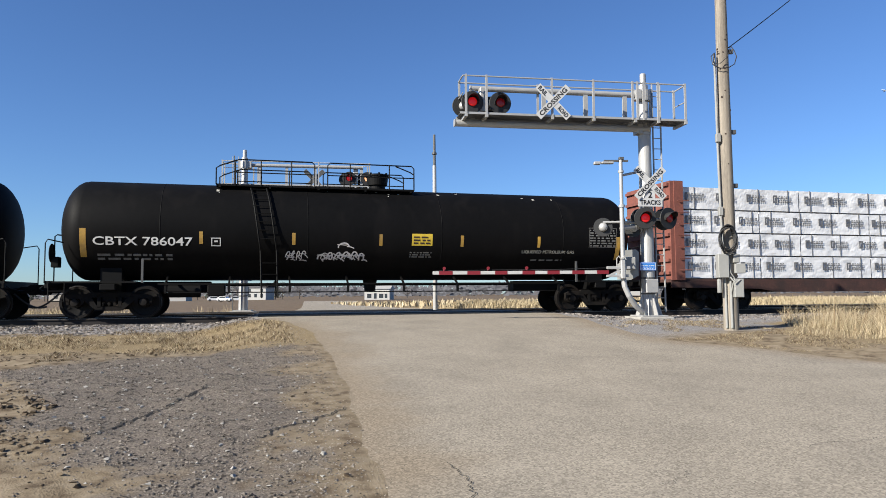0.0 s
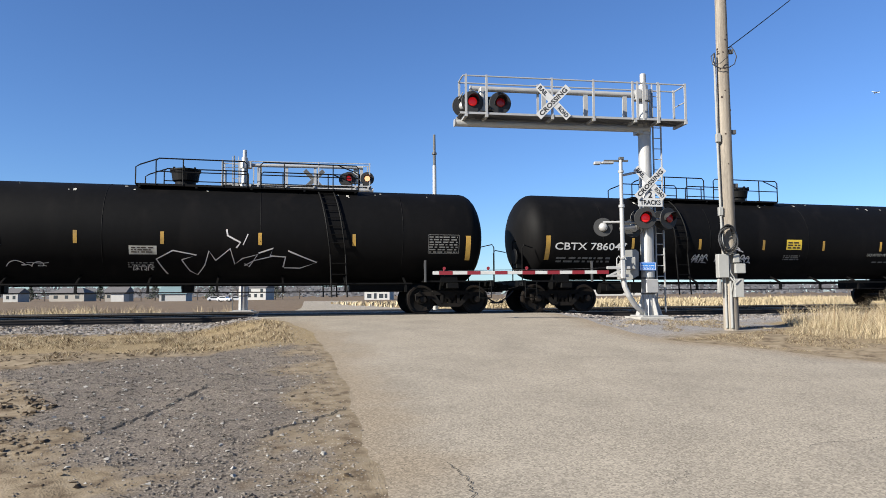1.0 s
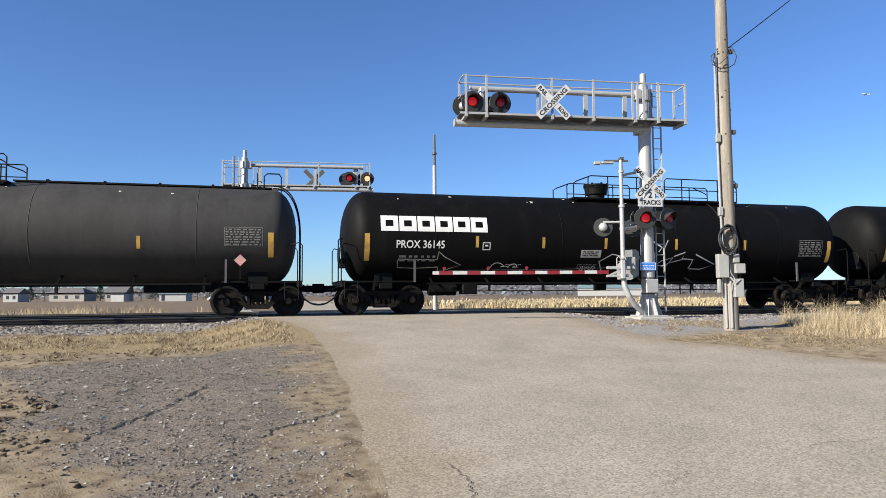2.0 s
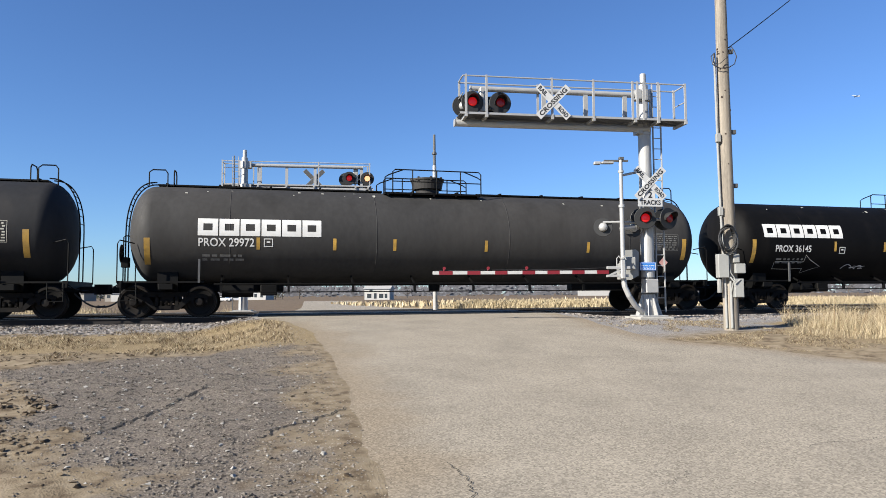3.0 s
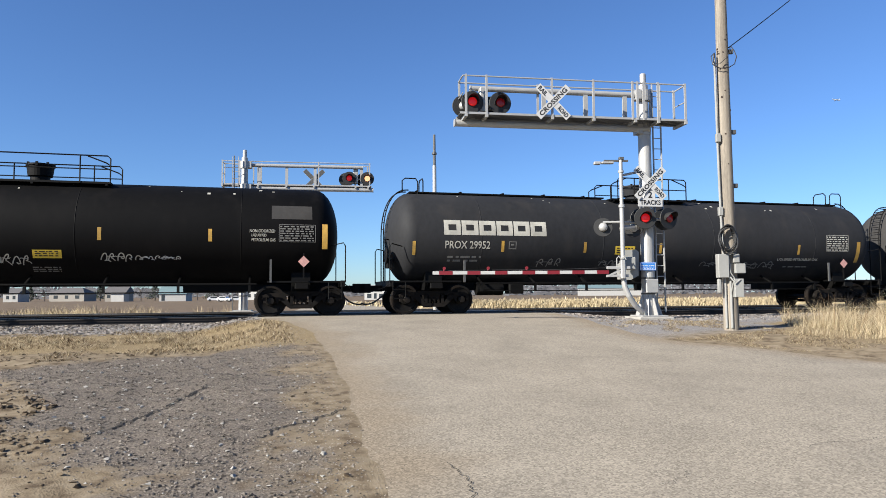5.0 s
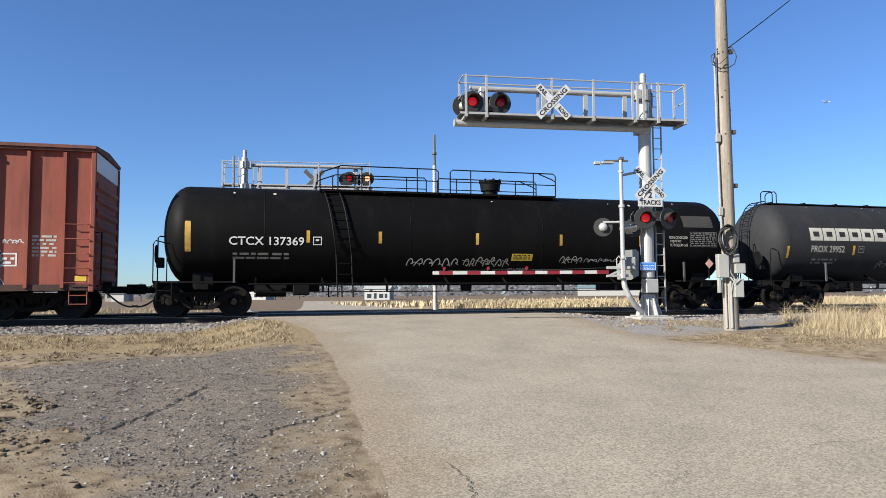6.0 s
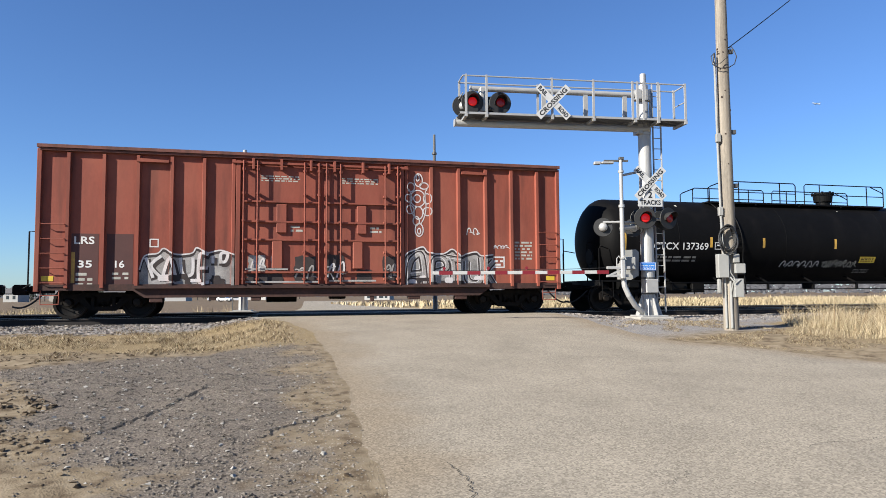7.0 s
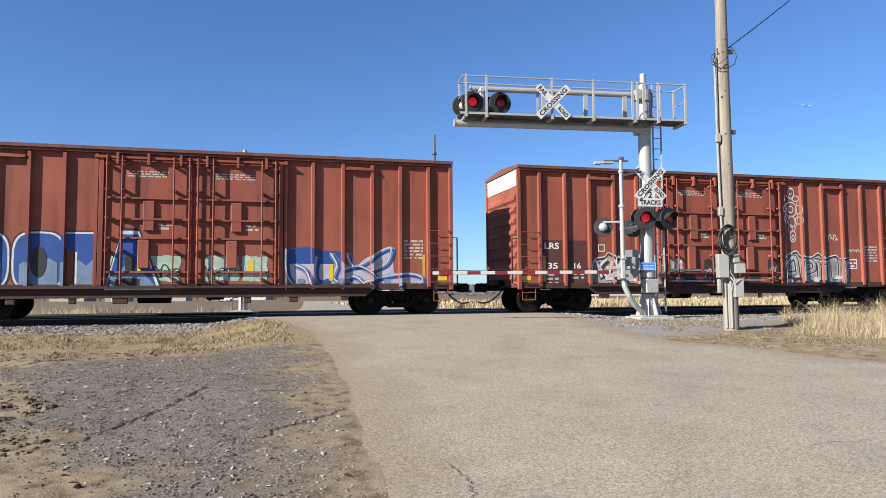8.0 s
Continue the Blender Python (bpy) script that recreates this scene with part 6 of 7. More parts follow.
def cantilever(m, near):
    c = thing("cantilever_signal", "tall silver crossing signal mast with walkway arm over the road", "railway signal", m, "crossing signals")
    bm = bmesh.new()
    lathe(bm, [(0.0, 0.19), (0.55, 0.185), (2.5, 0.18), (5.25, 0.172), (5.27, 0.14), (6.5, 0.13), (6.52, 0.085), (6.82, 0.085), (6.84, 0.07), (6.85, 0.01)], 24, "z")
    part("mast", bm, M_ALU, c, smooth=False)
    for k in range(8 if near else 0):
        bm = bmesh.new()
        a = k * math.pi / (4 if near else 2) + 0.3
        d = Vector((math.cos(a), math.sin(a), 0))
        n = Vector((-d.y, d.x, 0)) * 0.012
        pts = [d * 0.17 + Vector((0, 0, 0.02)), d * 0.36 + Vector((0, 0, 0.02)), d * 0.34 + Vector((0, 0, 0.1)), d * 0.18 + Vector((0, 0, 0.6))]
        lo = [bm.verts.new(p + n) for p in pts]
        hi = [bm.verts.new(p - n) for p in pts]
        bm.faces.new(lo)
        bm.faces.new(hi[::-1])
        for i in range(4):
            bm.faces.new((lo[i], lo[(i + 1) % 4], hi[(i + 1) % 4], hi[i]))
        part("gusset", bm, M_ALU, c)
    bm = bmesh.new()
    box(bm, -0.38, 0.38, -0.38, 0.38, -0.01, 0.03, 0.005)
    part("base_plate", bm, M_ALU, c)
    bm = bmesh.new()
    box(bm, -0.5, 0.5, -0.5, 0.5, -0.6, -0.012, 0.02)
    part("foundation", bm, M_CONC, c, "concrete foundation block")
    # arm pipes
    for z, r, x1, y in ((5.22, 0.095, -5.45, -0.12), (6.2, 0.075, -5.0, -0.05)):
        bm = bmesh.new()
        cyl(bm, (x1, y, z), (0.1, y, z), r, seg=16)
        cyl(bm, (x1 - 0.02, y, z), (x1, y, z), r * 1.15, seg=16)
        part("arm_pipe", bm, M_ALU, c)
    for x in (-4.95, -2.95, -1.75, -0.6):
        bm = bmesh.new()
        box(bm, x - 0.06, x + 0.06, -0.1, -0.04, 5.25, 6.2)
        part("strut", bm, M_ALU, c)
    for z in (5.22, 6.2):
        bm = bmesh.new()
        lathe(bm, [(z - 0.16, 0.16), (z - 0.15, 0.185), (z + 0.15, 0.185), (z + 0.16, 0.16)], 20, "z")
        box(bm, -0.29, -0.13, -0.2, 0.1, z - 0.14, z + 0.14, 0.01)
        part("clamp", bm, M_ALU, c)
    # walkway
    y0, y1, zf = -0.62, -0.02, 5.4
    bm = bmesh.new()
    for k in range(19):
        yy = y0 + (y1 - y0) * k / 18
        box(bm, -5.38, 0.96, yy - 0.006, yy + 0.006, zf - 0.03, zf)
    for k in range(96):
        xx = -5.38 + 6.32 * k / 95
        box(bm, xx - 0.004, xx + 0.004, y0, y1, zf - 0.02, zf - 0.006)
    part("grating", bm, M_GALV, c)
    for yy in (y0, y1):
        bm = bmesh.new()
        box(bm, -5.4, 0.97, yy - 0.02, yy + 0.02, zf - 0.055, zf + 0.0)
        part("toe_board", bm, M_ALU, c)
    for x in (-5.24, -4.69, -2.9, -1.74, -0.55, 0.12, 0.92):
        bm = bmesh.new()
        box(bm, x - 0.035, x + 0.035, y0 - 0.05, y1 + 0.05, zf - 0.13, zf - 0.057)
        part("bracket", bm, M_ALU, c)
    for yy, xs in ((y0 - 0.02, (-5.24, -4.69, -2.9, -1.74, -0.62, -0.48, -0.3, 0.12, 0.92)), (y1 + 0.02, (-5.3, -3.1, 0.2, 0.92))):
        for x in xs:
            bm = bmesh.new()
            box(bm, x - 0.028, x + 0.028, yy - 0.02, yy + 0.02, zf - 0.06, 6.4)
            part("rail_post", bm, M_ALU, c)
        bm = bmesh.new()
        cyl(bm, (-5.32, yy, 6.36), (0.94, yy, 6.36), 0.02, seg=8)
        part("handrail", bm, M_ALU, c)
    for x in (-5.32, 0.94):
        bm = bmesh.new()
        cyl(bm, (x, y0, 6.36), (x, y1, 6.36), 0.02, seg=8)
        cyl(bm, (x, y0, 5.9), (x, y1, 5.9), 0.016, seg=8)
        part("end_rail", bm, M_ALU, c)
    # ladder up the side of the mast
    for dx in (0.26, 0.5):
        bm = bmesh.new()
        box(bm, dx - 0.012, dx + 0.012, -0.03, 0.03, 0.1 if near else 1.0, 6.55)
        part("ladder_rail", bm, M_ALU, c)
    for k in range(20):
        bm = bmesh.new()
        cyl(bm, (0.26, 0, 0.5 + k * 0.3), (0.5, 0, 0.5 + k * 0.3), 0.013, seg=6)
        part("rung", bm, M_ALU, c)
    # lights over the road, both ways
    bm = bmesh.new()
    cyl(bm, (-5.07, -0.25, 5.71), (-4.17, -0.25, 5.71), 0.04, seg=10)
    box(bm, -4.8, -4.6, -0.35, -0.1, 5.5, 6.16, 0.02)
    part("crossarm", bm, M_ALU, c)
    for x, lm in ((-5.03, M_LIT), (-4.27, M_DIM)):
        signal_light(c, pose(x, -0.42, 5.72), lm)
    for x, lm in ((-5.2, M_AMBER), (-4.42, M_LIT)):
        signal_light(c, pose(x, -0.02, 5.71, 0, 0, 180), lm)
    crossbuck(c, pose(-2.89, -0.7, 5.73), 0.97)
    # mast lights and signs
    bm = bmesh.new()
    cyl(bm, (-0.35, -0.28, 2.66), (0.5, -0.28, 2.66), 0.035, seg=10)
    box(bm, -0.1, 0.1, -0.3, -0.15, 2.55, 2.8, 0.02)
    part("crossarm", bm, M_ALU, c)
    for x, lm in ((-0.24, M_LIT), (0.44, M_DIM)):
        signal_light(c, pose(x, -0.42, 2.68, 0, 0, -14 if x < 0 else 16), lm)
        signal_light(c, pose(x, -0.12, 2.68, 0, 0, 180), M_DIM)
    crossbuck(c, pose(0.02, -0.24, 3.68), 0.96)
    bm = bmesh.new()
    box(bm, -0.34, 0.38, -0.22, -0.212, 3.03, 3.26, 0.0)
    box(bm, -0.13, 0.17, -0.22, -0.212, 3.26, 3.47, 0.0)
    plate = part("track_count_sign", bm, M_BUCK, c, "white sign lettered two tracks")
    part("lettering", to_wall(letters("TRACKS", 0.13, 0.02, 0.6), -0.28, 3.08, -0.226), M_SIGNBLACK, plate)
    part("lettering", to_wall(letters("2", 0.18, 0.02), -0.04, 3.27, -0.226), M_SIGNBLACK, plate)
    bm = bmesh.new()
    box(bm, -0.33, 0.14, -0.215, -0.205, 1.26, 1.48, 0.0)
    plate = part("notice", bm, M_BLUE, c, "blue information sign with white lines")
    bars = flat_bars(3, random.Random(3), 0.38, 0.13, gap=0.68)
    part("notice_text", to_wall(bars, -0.29, 1.3, -0.219), M_SIGNWHITE, plate)
    part("notice_border", to_wall(hollow(0.45, 0.2, 0.012), -0.32, 1.27, -0.219), M_SIGNWHITE, plate)
    bm = bmesh.new()
    box(bm, -0.21, 0.14, -0.34, -0.16, 0.64, 1.02, 0.015)
    cyl(bm, (-0.03, -0.345, 0.82), (-0.03, -0.335, 0.82), 0.03, seg=10)
    part("junction_box", bm, M_ALU, c)
    for z in (1.03, 0.6):
        bm = bmesh.new()
        lathe(bm, [(z, 0.19), (z + 0.005, 0.2), (z + 0.04, 0.2), (z + 0.045, 0.19)], 20, "z")
        part("band", bm, M_GALV, c)
    return c


def crossing_gate(m):
    """The lowered gate beside the mast; x runs to the mast."""
    g = thing("crossing_gate", "lowered crossing gate with red and white striped arm", "crossing gate", m)
    bm = bmesh.new()
    cyl(bm, (0, 0, 1.0), (0, 0, 3.0), 0.06, seg=14)
    cyl(bm, (0, 0, 3.0), (0, 0, 4.25), 0.05, seg=14)
    cyl(bm, (0, 0, 3.9), (0, 0, 3.96), 0.075, seg=14)
    cyl(bm, (0, 0, 2.95), (0, 0, 3.02), 0.085, seg=14)
    part("post", bm, M_ALU, g)
    bm = bmesh.new()
    tube(bm, [(0, 0, 1.02), (0.03, 0, 0.8), (0.14, 0, 0.55), (0.34, 0.1, 0.28), (0.55, 0.2, 0.12)], 0.075, 10)
    part("conduit", bm, M_ALU, g)
    bm = bmesh.new()
    cyl(bm, (-0.02, 0, 2.38), (0.82, 0.5, 2.46), 0.07, seg=12)
    cyl(bm, (0, 0, 3.82), (0.82, 0.5, 4.05), 0.035, seg=10)
    part("stay", bm, M_ALU, g)
    bm = bmesh.new()
    box(bm, -0.46, 0.2, -0.03, 0.03, 4.2, 4.25)
    box(bm, -0.05, 0.08, -0.05, 0.05, 4.25, 4.33, 0.01)
    part("lamp_bracket", bm, M_GALV, g, "dark grey bracket on top of the post")
    bm = bmesh.new()
    box(bm, -0.74, -0.56, -0.07, 0.07, 4.12, 4.2, 0.015)
    box(bm, -0.54, -0.2, -0.07, 0.07, 4.14, 4.2, 0.015)
    part("lamp_head", bm, M_ALU, g, "slim white lamp head on top of the post")
    bm = bmesh.new()
    cyl(bm, (-0.5, 0.1, 2.55), (0.0, 0.0, 2.55), 0.03, seg=10)
    cyl(bm, (0.0, 0.0, 2.55), (0.45, 0.25, 2.55), 0.03, seg=10)
    part("crossarm", bm, M_ALU, g)
    for x, y in ((-0.48, 0.1), (0.42, 0.3)):
        signal_light(g, pose(x, y + 0.05, 2.42, 0, 0, 165), M_DIM, 0.26)
    # gate mechanism
    bm = bmesh.new()
    extrude_profile(bm, [(0.02, 1.0), (0.3, 0.98), (0.52, 1.1), (0.54, 1.75), (0.46, 1.82), (0.16, 1.8), (0.14, 1.5), (0.0, 1.4)], 0.3, 0.62)
    part("mechanism", bm, M_BOXGREY, g, "grey cast gate mechanism housing")
    bm = bmesh.new()
    box(bm, -0.5, 0.14, -0.2, -0.14, 1.26, 1.34, 0.01)
    box(bm, -0.5, 0.1, -0.16, -0.08, 1.05, 1.12, 0.01)
    box(bm, -0.12, 0.0, -0.24, -0.06, 1.0, 1.5, 0.02)
    bar(bm, (-0.45, -0.14, 1.08), (0.02, -0.14, 1.3), 0.05)
    part("arm_bracket", bm, M_ALU, g)
    bm = bmesh.new()
    box(bm, 0.1, 0.4, 0.1, 0.2, 1.25, 1.6, 0.03)
    part("counterweight", bm, M_BOXGREY, g)
    for k in range(2):
        bm = bmesh.new()
        tube(bm, [(-0.2 + 0.14 * k, -0.1, 1.32), (-0.2 + 0.14 * k, -0.1, 1.55), (-0.14 + 0.14 * k, -0.1, 1.62), (-0.08 + 0.14 * k, -0.1, 1.52)], 0.015)
        part("guard", bm, M_ALU, g)
    # arm in alternating tape
    bm = bmesh.new()
    edges = [-5.16, -4.99, -4.63, -4.24, -3.89, -3.5, -3.17, -2.77, -2.43, -2.1, -1.77, -1.43, -1.1, -0.76, -0.44]
    box(bm, edges[0], edges[-1], -0.17, -0.135, 1.14, 1.23, 0.006)
    arm = part("arm", bm, M_WHITETAPE, g, "white gate arm with red stripes")
    for a, b in zip(edges[1::2], edges[2::2]):
        bm = bmesh.new()
        box(bm, a, b, -0.174, -0.131, 1.137, 1.233)
        part("stripe", bm, M_REDTAPE, arm, "red reflective stripe")
    for x in (-4.85, -3.68, -2.65):
        bm = bmesh.new()
        cyl(bm, (x, -0.15, 1.25), (x, -0.15, 1.29), 0.03, seg=8)
        lathe(bm, [(-0.18, 0.02), (-0.18, 0.04), (-0.12, 0.04), (-0.12, 0.02)], 14, "y", (x, 0, 1.31))
        part("arm_lamp", bm, M_REDTAPE, g)
    bm = bmesh.new()
    tube(bm, [(-5.1, -0.13, 1.24), (-3.5, -0.13, 1.26), (-2.0, -0.13, 1.26), (-0.5, -0.1, 1.3)], 0.008, 5)
    part("arm_cable", bm, M_CABLE, g)
    return g


cantilever(pose(5.7, 19.0, -0.02, 0, 0, 9.2), True)
crossing_gate(pose(4.87, 18.45, 0.0, 0, 0, 2.4))
cantilever(pose(-8.43, 28.8, -0.02, 0, 0, 189.2), False)


# ---- poles ----
def utility_pole():
    x, y, z = 6.55, 15.6, -0.23
    p = thing("utility_pole", "weathered wooden utility pole with meter boxes and cable coil", "utility pole", pose(x, y, z))
    bm = bmesh.new()
    seg, rows = 20, 40
    rings = []
    for j in range(rows + 1):
        h = -0.4 + 10.6 * j / rows
        r = 0.17 - 0.0056 * max(h, 0)
        rings.append([bm.verts.new((r * (1 + 0.05 * noise.noise(Vector((math.cos(2 * math.pi * k / seg) * 2, math.sin(2 * math.pi * k / seg) * 2, h * 0.4)))) * math.cos(2 * math.pi * k / seg), r * math.sin(2 * math.pi * k / seg), h)) for k in range(seg)])
    for a, b in zip(rings, rings[1:]):
        for k in range(seg):
            bm.faces.new((a[k], a[(k + 1) % seg], b[(k + 1) % seg], b[k]))
    bm.faces.new(rings[0])
    bm.faces.new(rings[-1])
    part("shaft", bm, M_WOOD, p, smooth=True)
    bm = bmesh.new()
    tube(bm, [(-0.15, -0.12, 0.05), (-0.16, -0.12, 1.4), (-0.2, -0.1, 2.6), (-0.2, -0.06, 4.0), (-0.22, -0.08, 6.38)], 0.028, 8)
    tube(bm, [(-0.05, -0.17, 0.05), (-0.06, -0.17, 1.5)], 0.03, 8)
    part("conduit", bm, M_BOXGREY, p)
    for x0, x1, y0, y1, z0, z1 in ((-0.36, -0.12, -0.28, -0.1, 1.18, 1.72), (0.03, 0.26, -0.26, -0.1, 1.28, 1.5), (-0.34, -0.27, -0.2, -0.1, 0.84, 1.16), (-0.01, 0.2, -0.28, -0.14, 0.74, 1.16), (0.0, 0.14, -0.24, -0.12, 1.52, 1.72)):
        bm = bmesh.new()
        box(bm, x0, x1, y0, y1, z0, z1, 0.012)
        part("meter_box", bm, M_BOXGREY, p)
    bm = bmesh.new()
    for k in range(7):
        pts = []
        ox, oz, rx, rz = random.uniform(-0.03, 0.03), random.uniform(-0.05, 0.05), random.uniform(0.14, 0.22), random.uniform(0.24, 0.34)
        for i in range(25):
            a = 2 * math.pi * i / 24
            pts.append((-0.12 + ox + rx * math.cos(a), -0.22 - 0.02 * k + 0.03 * math.sin(3 * a), 2.05 + oz + rz * math.sin(a)))
        tube(bm, pts, 0.016, 6)
    part("cable_coil", bm, M_CABLE, p, "hanging coil of black cable")
    bm = bmesh.new()
    tube(bm, [(-0.06, -0.2, 0.85), (0.0, -0.24, 1.18), (-0.08, -0.24, 1.3), (-0.1, -0.2, 1.75)], 0.014, 6)
    tube(bm, [(-0.1, -0.26, 1.2), (0.0, -0.3, 1.05), (0.12, -0.28, 1.14)], 0.02, 6)
    part("cable", bm, M_BOXGREY, p)
    bm = bmesh.new()
    tube(bm, [(-0.22, -0.1, 6.4), (-0.32, -0.14, 6.3), (-0.3, -0.18, 6.1), (-0.14, -0.2, 6.0), (0.06, -0.2, 6.02), (0.22, -0.14, 6.12), (0.3, -0.08, 6.32), (0.26, -0.04, 6.48), (0.2, 0, 6.6)], 0.011, 6)
    tube(bm, [(-0.22, -0.1, 6.4), (-0.28, -0.16, 6.15), (-0.16, -0.2, 6.1), (0.02, -0.2, 6.25), (0.14, -0.1, 6.45), (0.18, -0.02, 6.56)], 0.009, 6)
    part("cable", bm, M_CABLE, p)
    for z in (4.55, 3.3, 6.45):
        bm = bmesh.new()
        box(bm, 0.12, 0.24, -0.06, 0.02, z - 0.05, z + 0.05, 0.01)
        part("bracket", bm, M_GALV, p)
    bm = bmesh.new()
    for z in (2.7, 4.4):
        box(bm, -0.25, -0.15, -0.14, -0.04, z - 0.1, z + 0.1, 0.01)
    part("strap", bm, M_BOXGREY, p)
    # service wire
    bm = bmesh.new()
    a, b = Vector((0.14, 0.02, 6.55)), Vector((24.0, 18.5, 29.0))
    pts = []
    for i in range(31):
        f = i / 30
        q = a.lerp(b, f)
        q.z -= 4.0 * f * (1 - f)
        pts.append(q)
    tube(bm, pts, 0.013, 5)
    part("service_wire", bm, M_CABLE, p, "thin black overhead wire")
    for _ in range(26):
        bm = bmesh.new()
        h, an, r = random.uniform(0.6, 8.5), random.uniform(3.4, 6.0), random.uniform(0.014, 0.03)
        rad = 0.17 - 0.0056 * h
        cyl(bm, (rad * 0.9 * math.cos(an), rad * 0.9 * math.sin(an), h), (rad * 1.03 * math.cos(an), rad * 1.03 * math.sin(an), h), r, seg=8)
        part("knot", bm, M_RUST, p)


def far_pole():
    p = thing("metal_pole", "slim pale metal pole beyond the tracks", "pole", pose(-0.32, 27.0, -0.35))
    bm = bmesh.new()
    cyl(bm, (0, 0, 0), (0, 0, 6.1), 0.09, 0.075, 12)
    part("shaft", bm, M_ALU, p)
    bm = bmesh.new()
    cyl(bm, (0, 0, 6.1), (0, 0, 7.35), 0.06, 0.05, 10)
    cyl(bm, (0, 0, 6.55), (0, 0, 6.62), 0.1, seg=10)
    part("upper_shaft", bm, M_GALV, p)
    w = thing("signal_post", "thin grey aerial post beside the far signal", "pole", pose(-8.75, 28.4, -0.3))
    bm = bmesh.new()
    cyl(bm, (0, 0, 0), (0, 0, 6.8), 0.025, seg=8)
    cyl(bm, (-0.45, 0, 6.3), (0.2, 0, 6.3), 0.012, seg=6)
    part("shaft", bm, M_GALV, w)


utility_pole()
far_pole()


# ---- distance ----
M_SIDING = material("house_siding", (0.3238, 0.3168, 0.3027), 0.8, vary=0.1, scale=1, bump=0, per_object=0.15)
M_TANSIDING = material("tan_siding", (0.2218, 0.2033, 0.1786), 0.8, vary=0.1, scale=1, bump=0)
M_SHINGLE = material("grey_shingle", (0.08448, 0.0792, 0.0792), 0.9, vary=0.2, scale=2, bump=0)
M_TEALROOF = material("teal_metal_roof", (0.1232, 0.1786, 0.1848), 0.6, vary=0.1, scale=1, bump=0)
M_PANE = material("dark_window_glass", (0.03, 0.035, 0.04), 0.15, vary=0.1, bump=0)
M_TWIG = material("bare_twigs", (0.06864, 0.05808, 0.05016), 0.95, vary=0.3, scale=2, bump=0)
M_FIRTREE = material("dark_evergreen", (0.0308, 0.0396, 0.0264), 0.95, vary=0.3, scale=2, bump=0)
M_HAZE = material("far_woods", (0.09504, 0.09504, 0.1045), 1.0, vary=0.2, scale=0.05, fine=0.5, bump=0)
M_VAN = material("white_vehicle_paint", (0.66, 0.66, 0.66), 0.4, vary=0.05, bump=0)


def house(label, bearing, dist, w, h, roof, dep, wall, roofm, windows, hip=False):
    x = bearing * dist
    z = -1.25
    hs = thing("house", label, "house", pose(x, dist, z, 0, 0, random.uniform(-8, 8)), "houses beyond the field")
    bm = bmesh.new()
    box(bm, -w / 2, w / 2, -dep / 2, dep / 2, 0, h)
    part("wall", bm, wall, hs)
    bm = bmesh.new()
    e = 0.4
    inset = w * 0.25 if hip else 0
    pts = [(-w / 2 - e, -dep / 2 - e, h), (w / 2 + e, -dep / 2 - e, h), (w / 2 + e, dep / 2 + e, h), (-w / 2 - e, dep / 2 + e, h), (-w / 2 - e + inset, 0, h + roof), (w / 2 + e - inset, 0, h + roof)]
    v = [bm.verts.new(p) for p in pts]
    for f in ((0, 1, 5, 4), (2, 3, 4, 5), (0, 4, 3), (1, 2, 5), (3, 2, 1, 0)):
        bm.faces.new([v[i] for i in f])
    part("roof", bm, roofm, hs)
    for wx, wz, ww, wh in windows:
        bm = bmesh.new()
        box(bm, wx - ww / 2, wx + ww / 2, -dep / 2 - 0.06, -dep / 2 + 0.02, wz, wz + wh)
        part("window", bm, M_PANE, hs)
    return hs


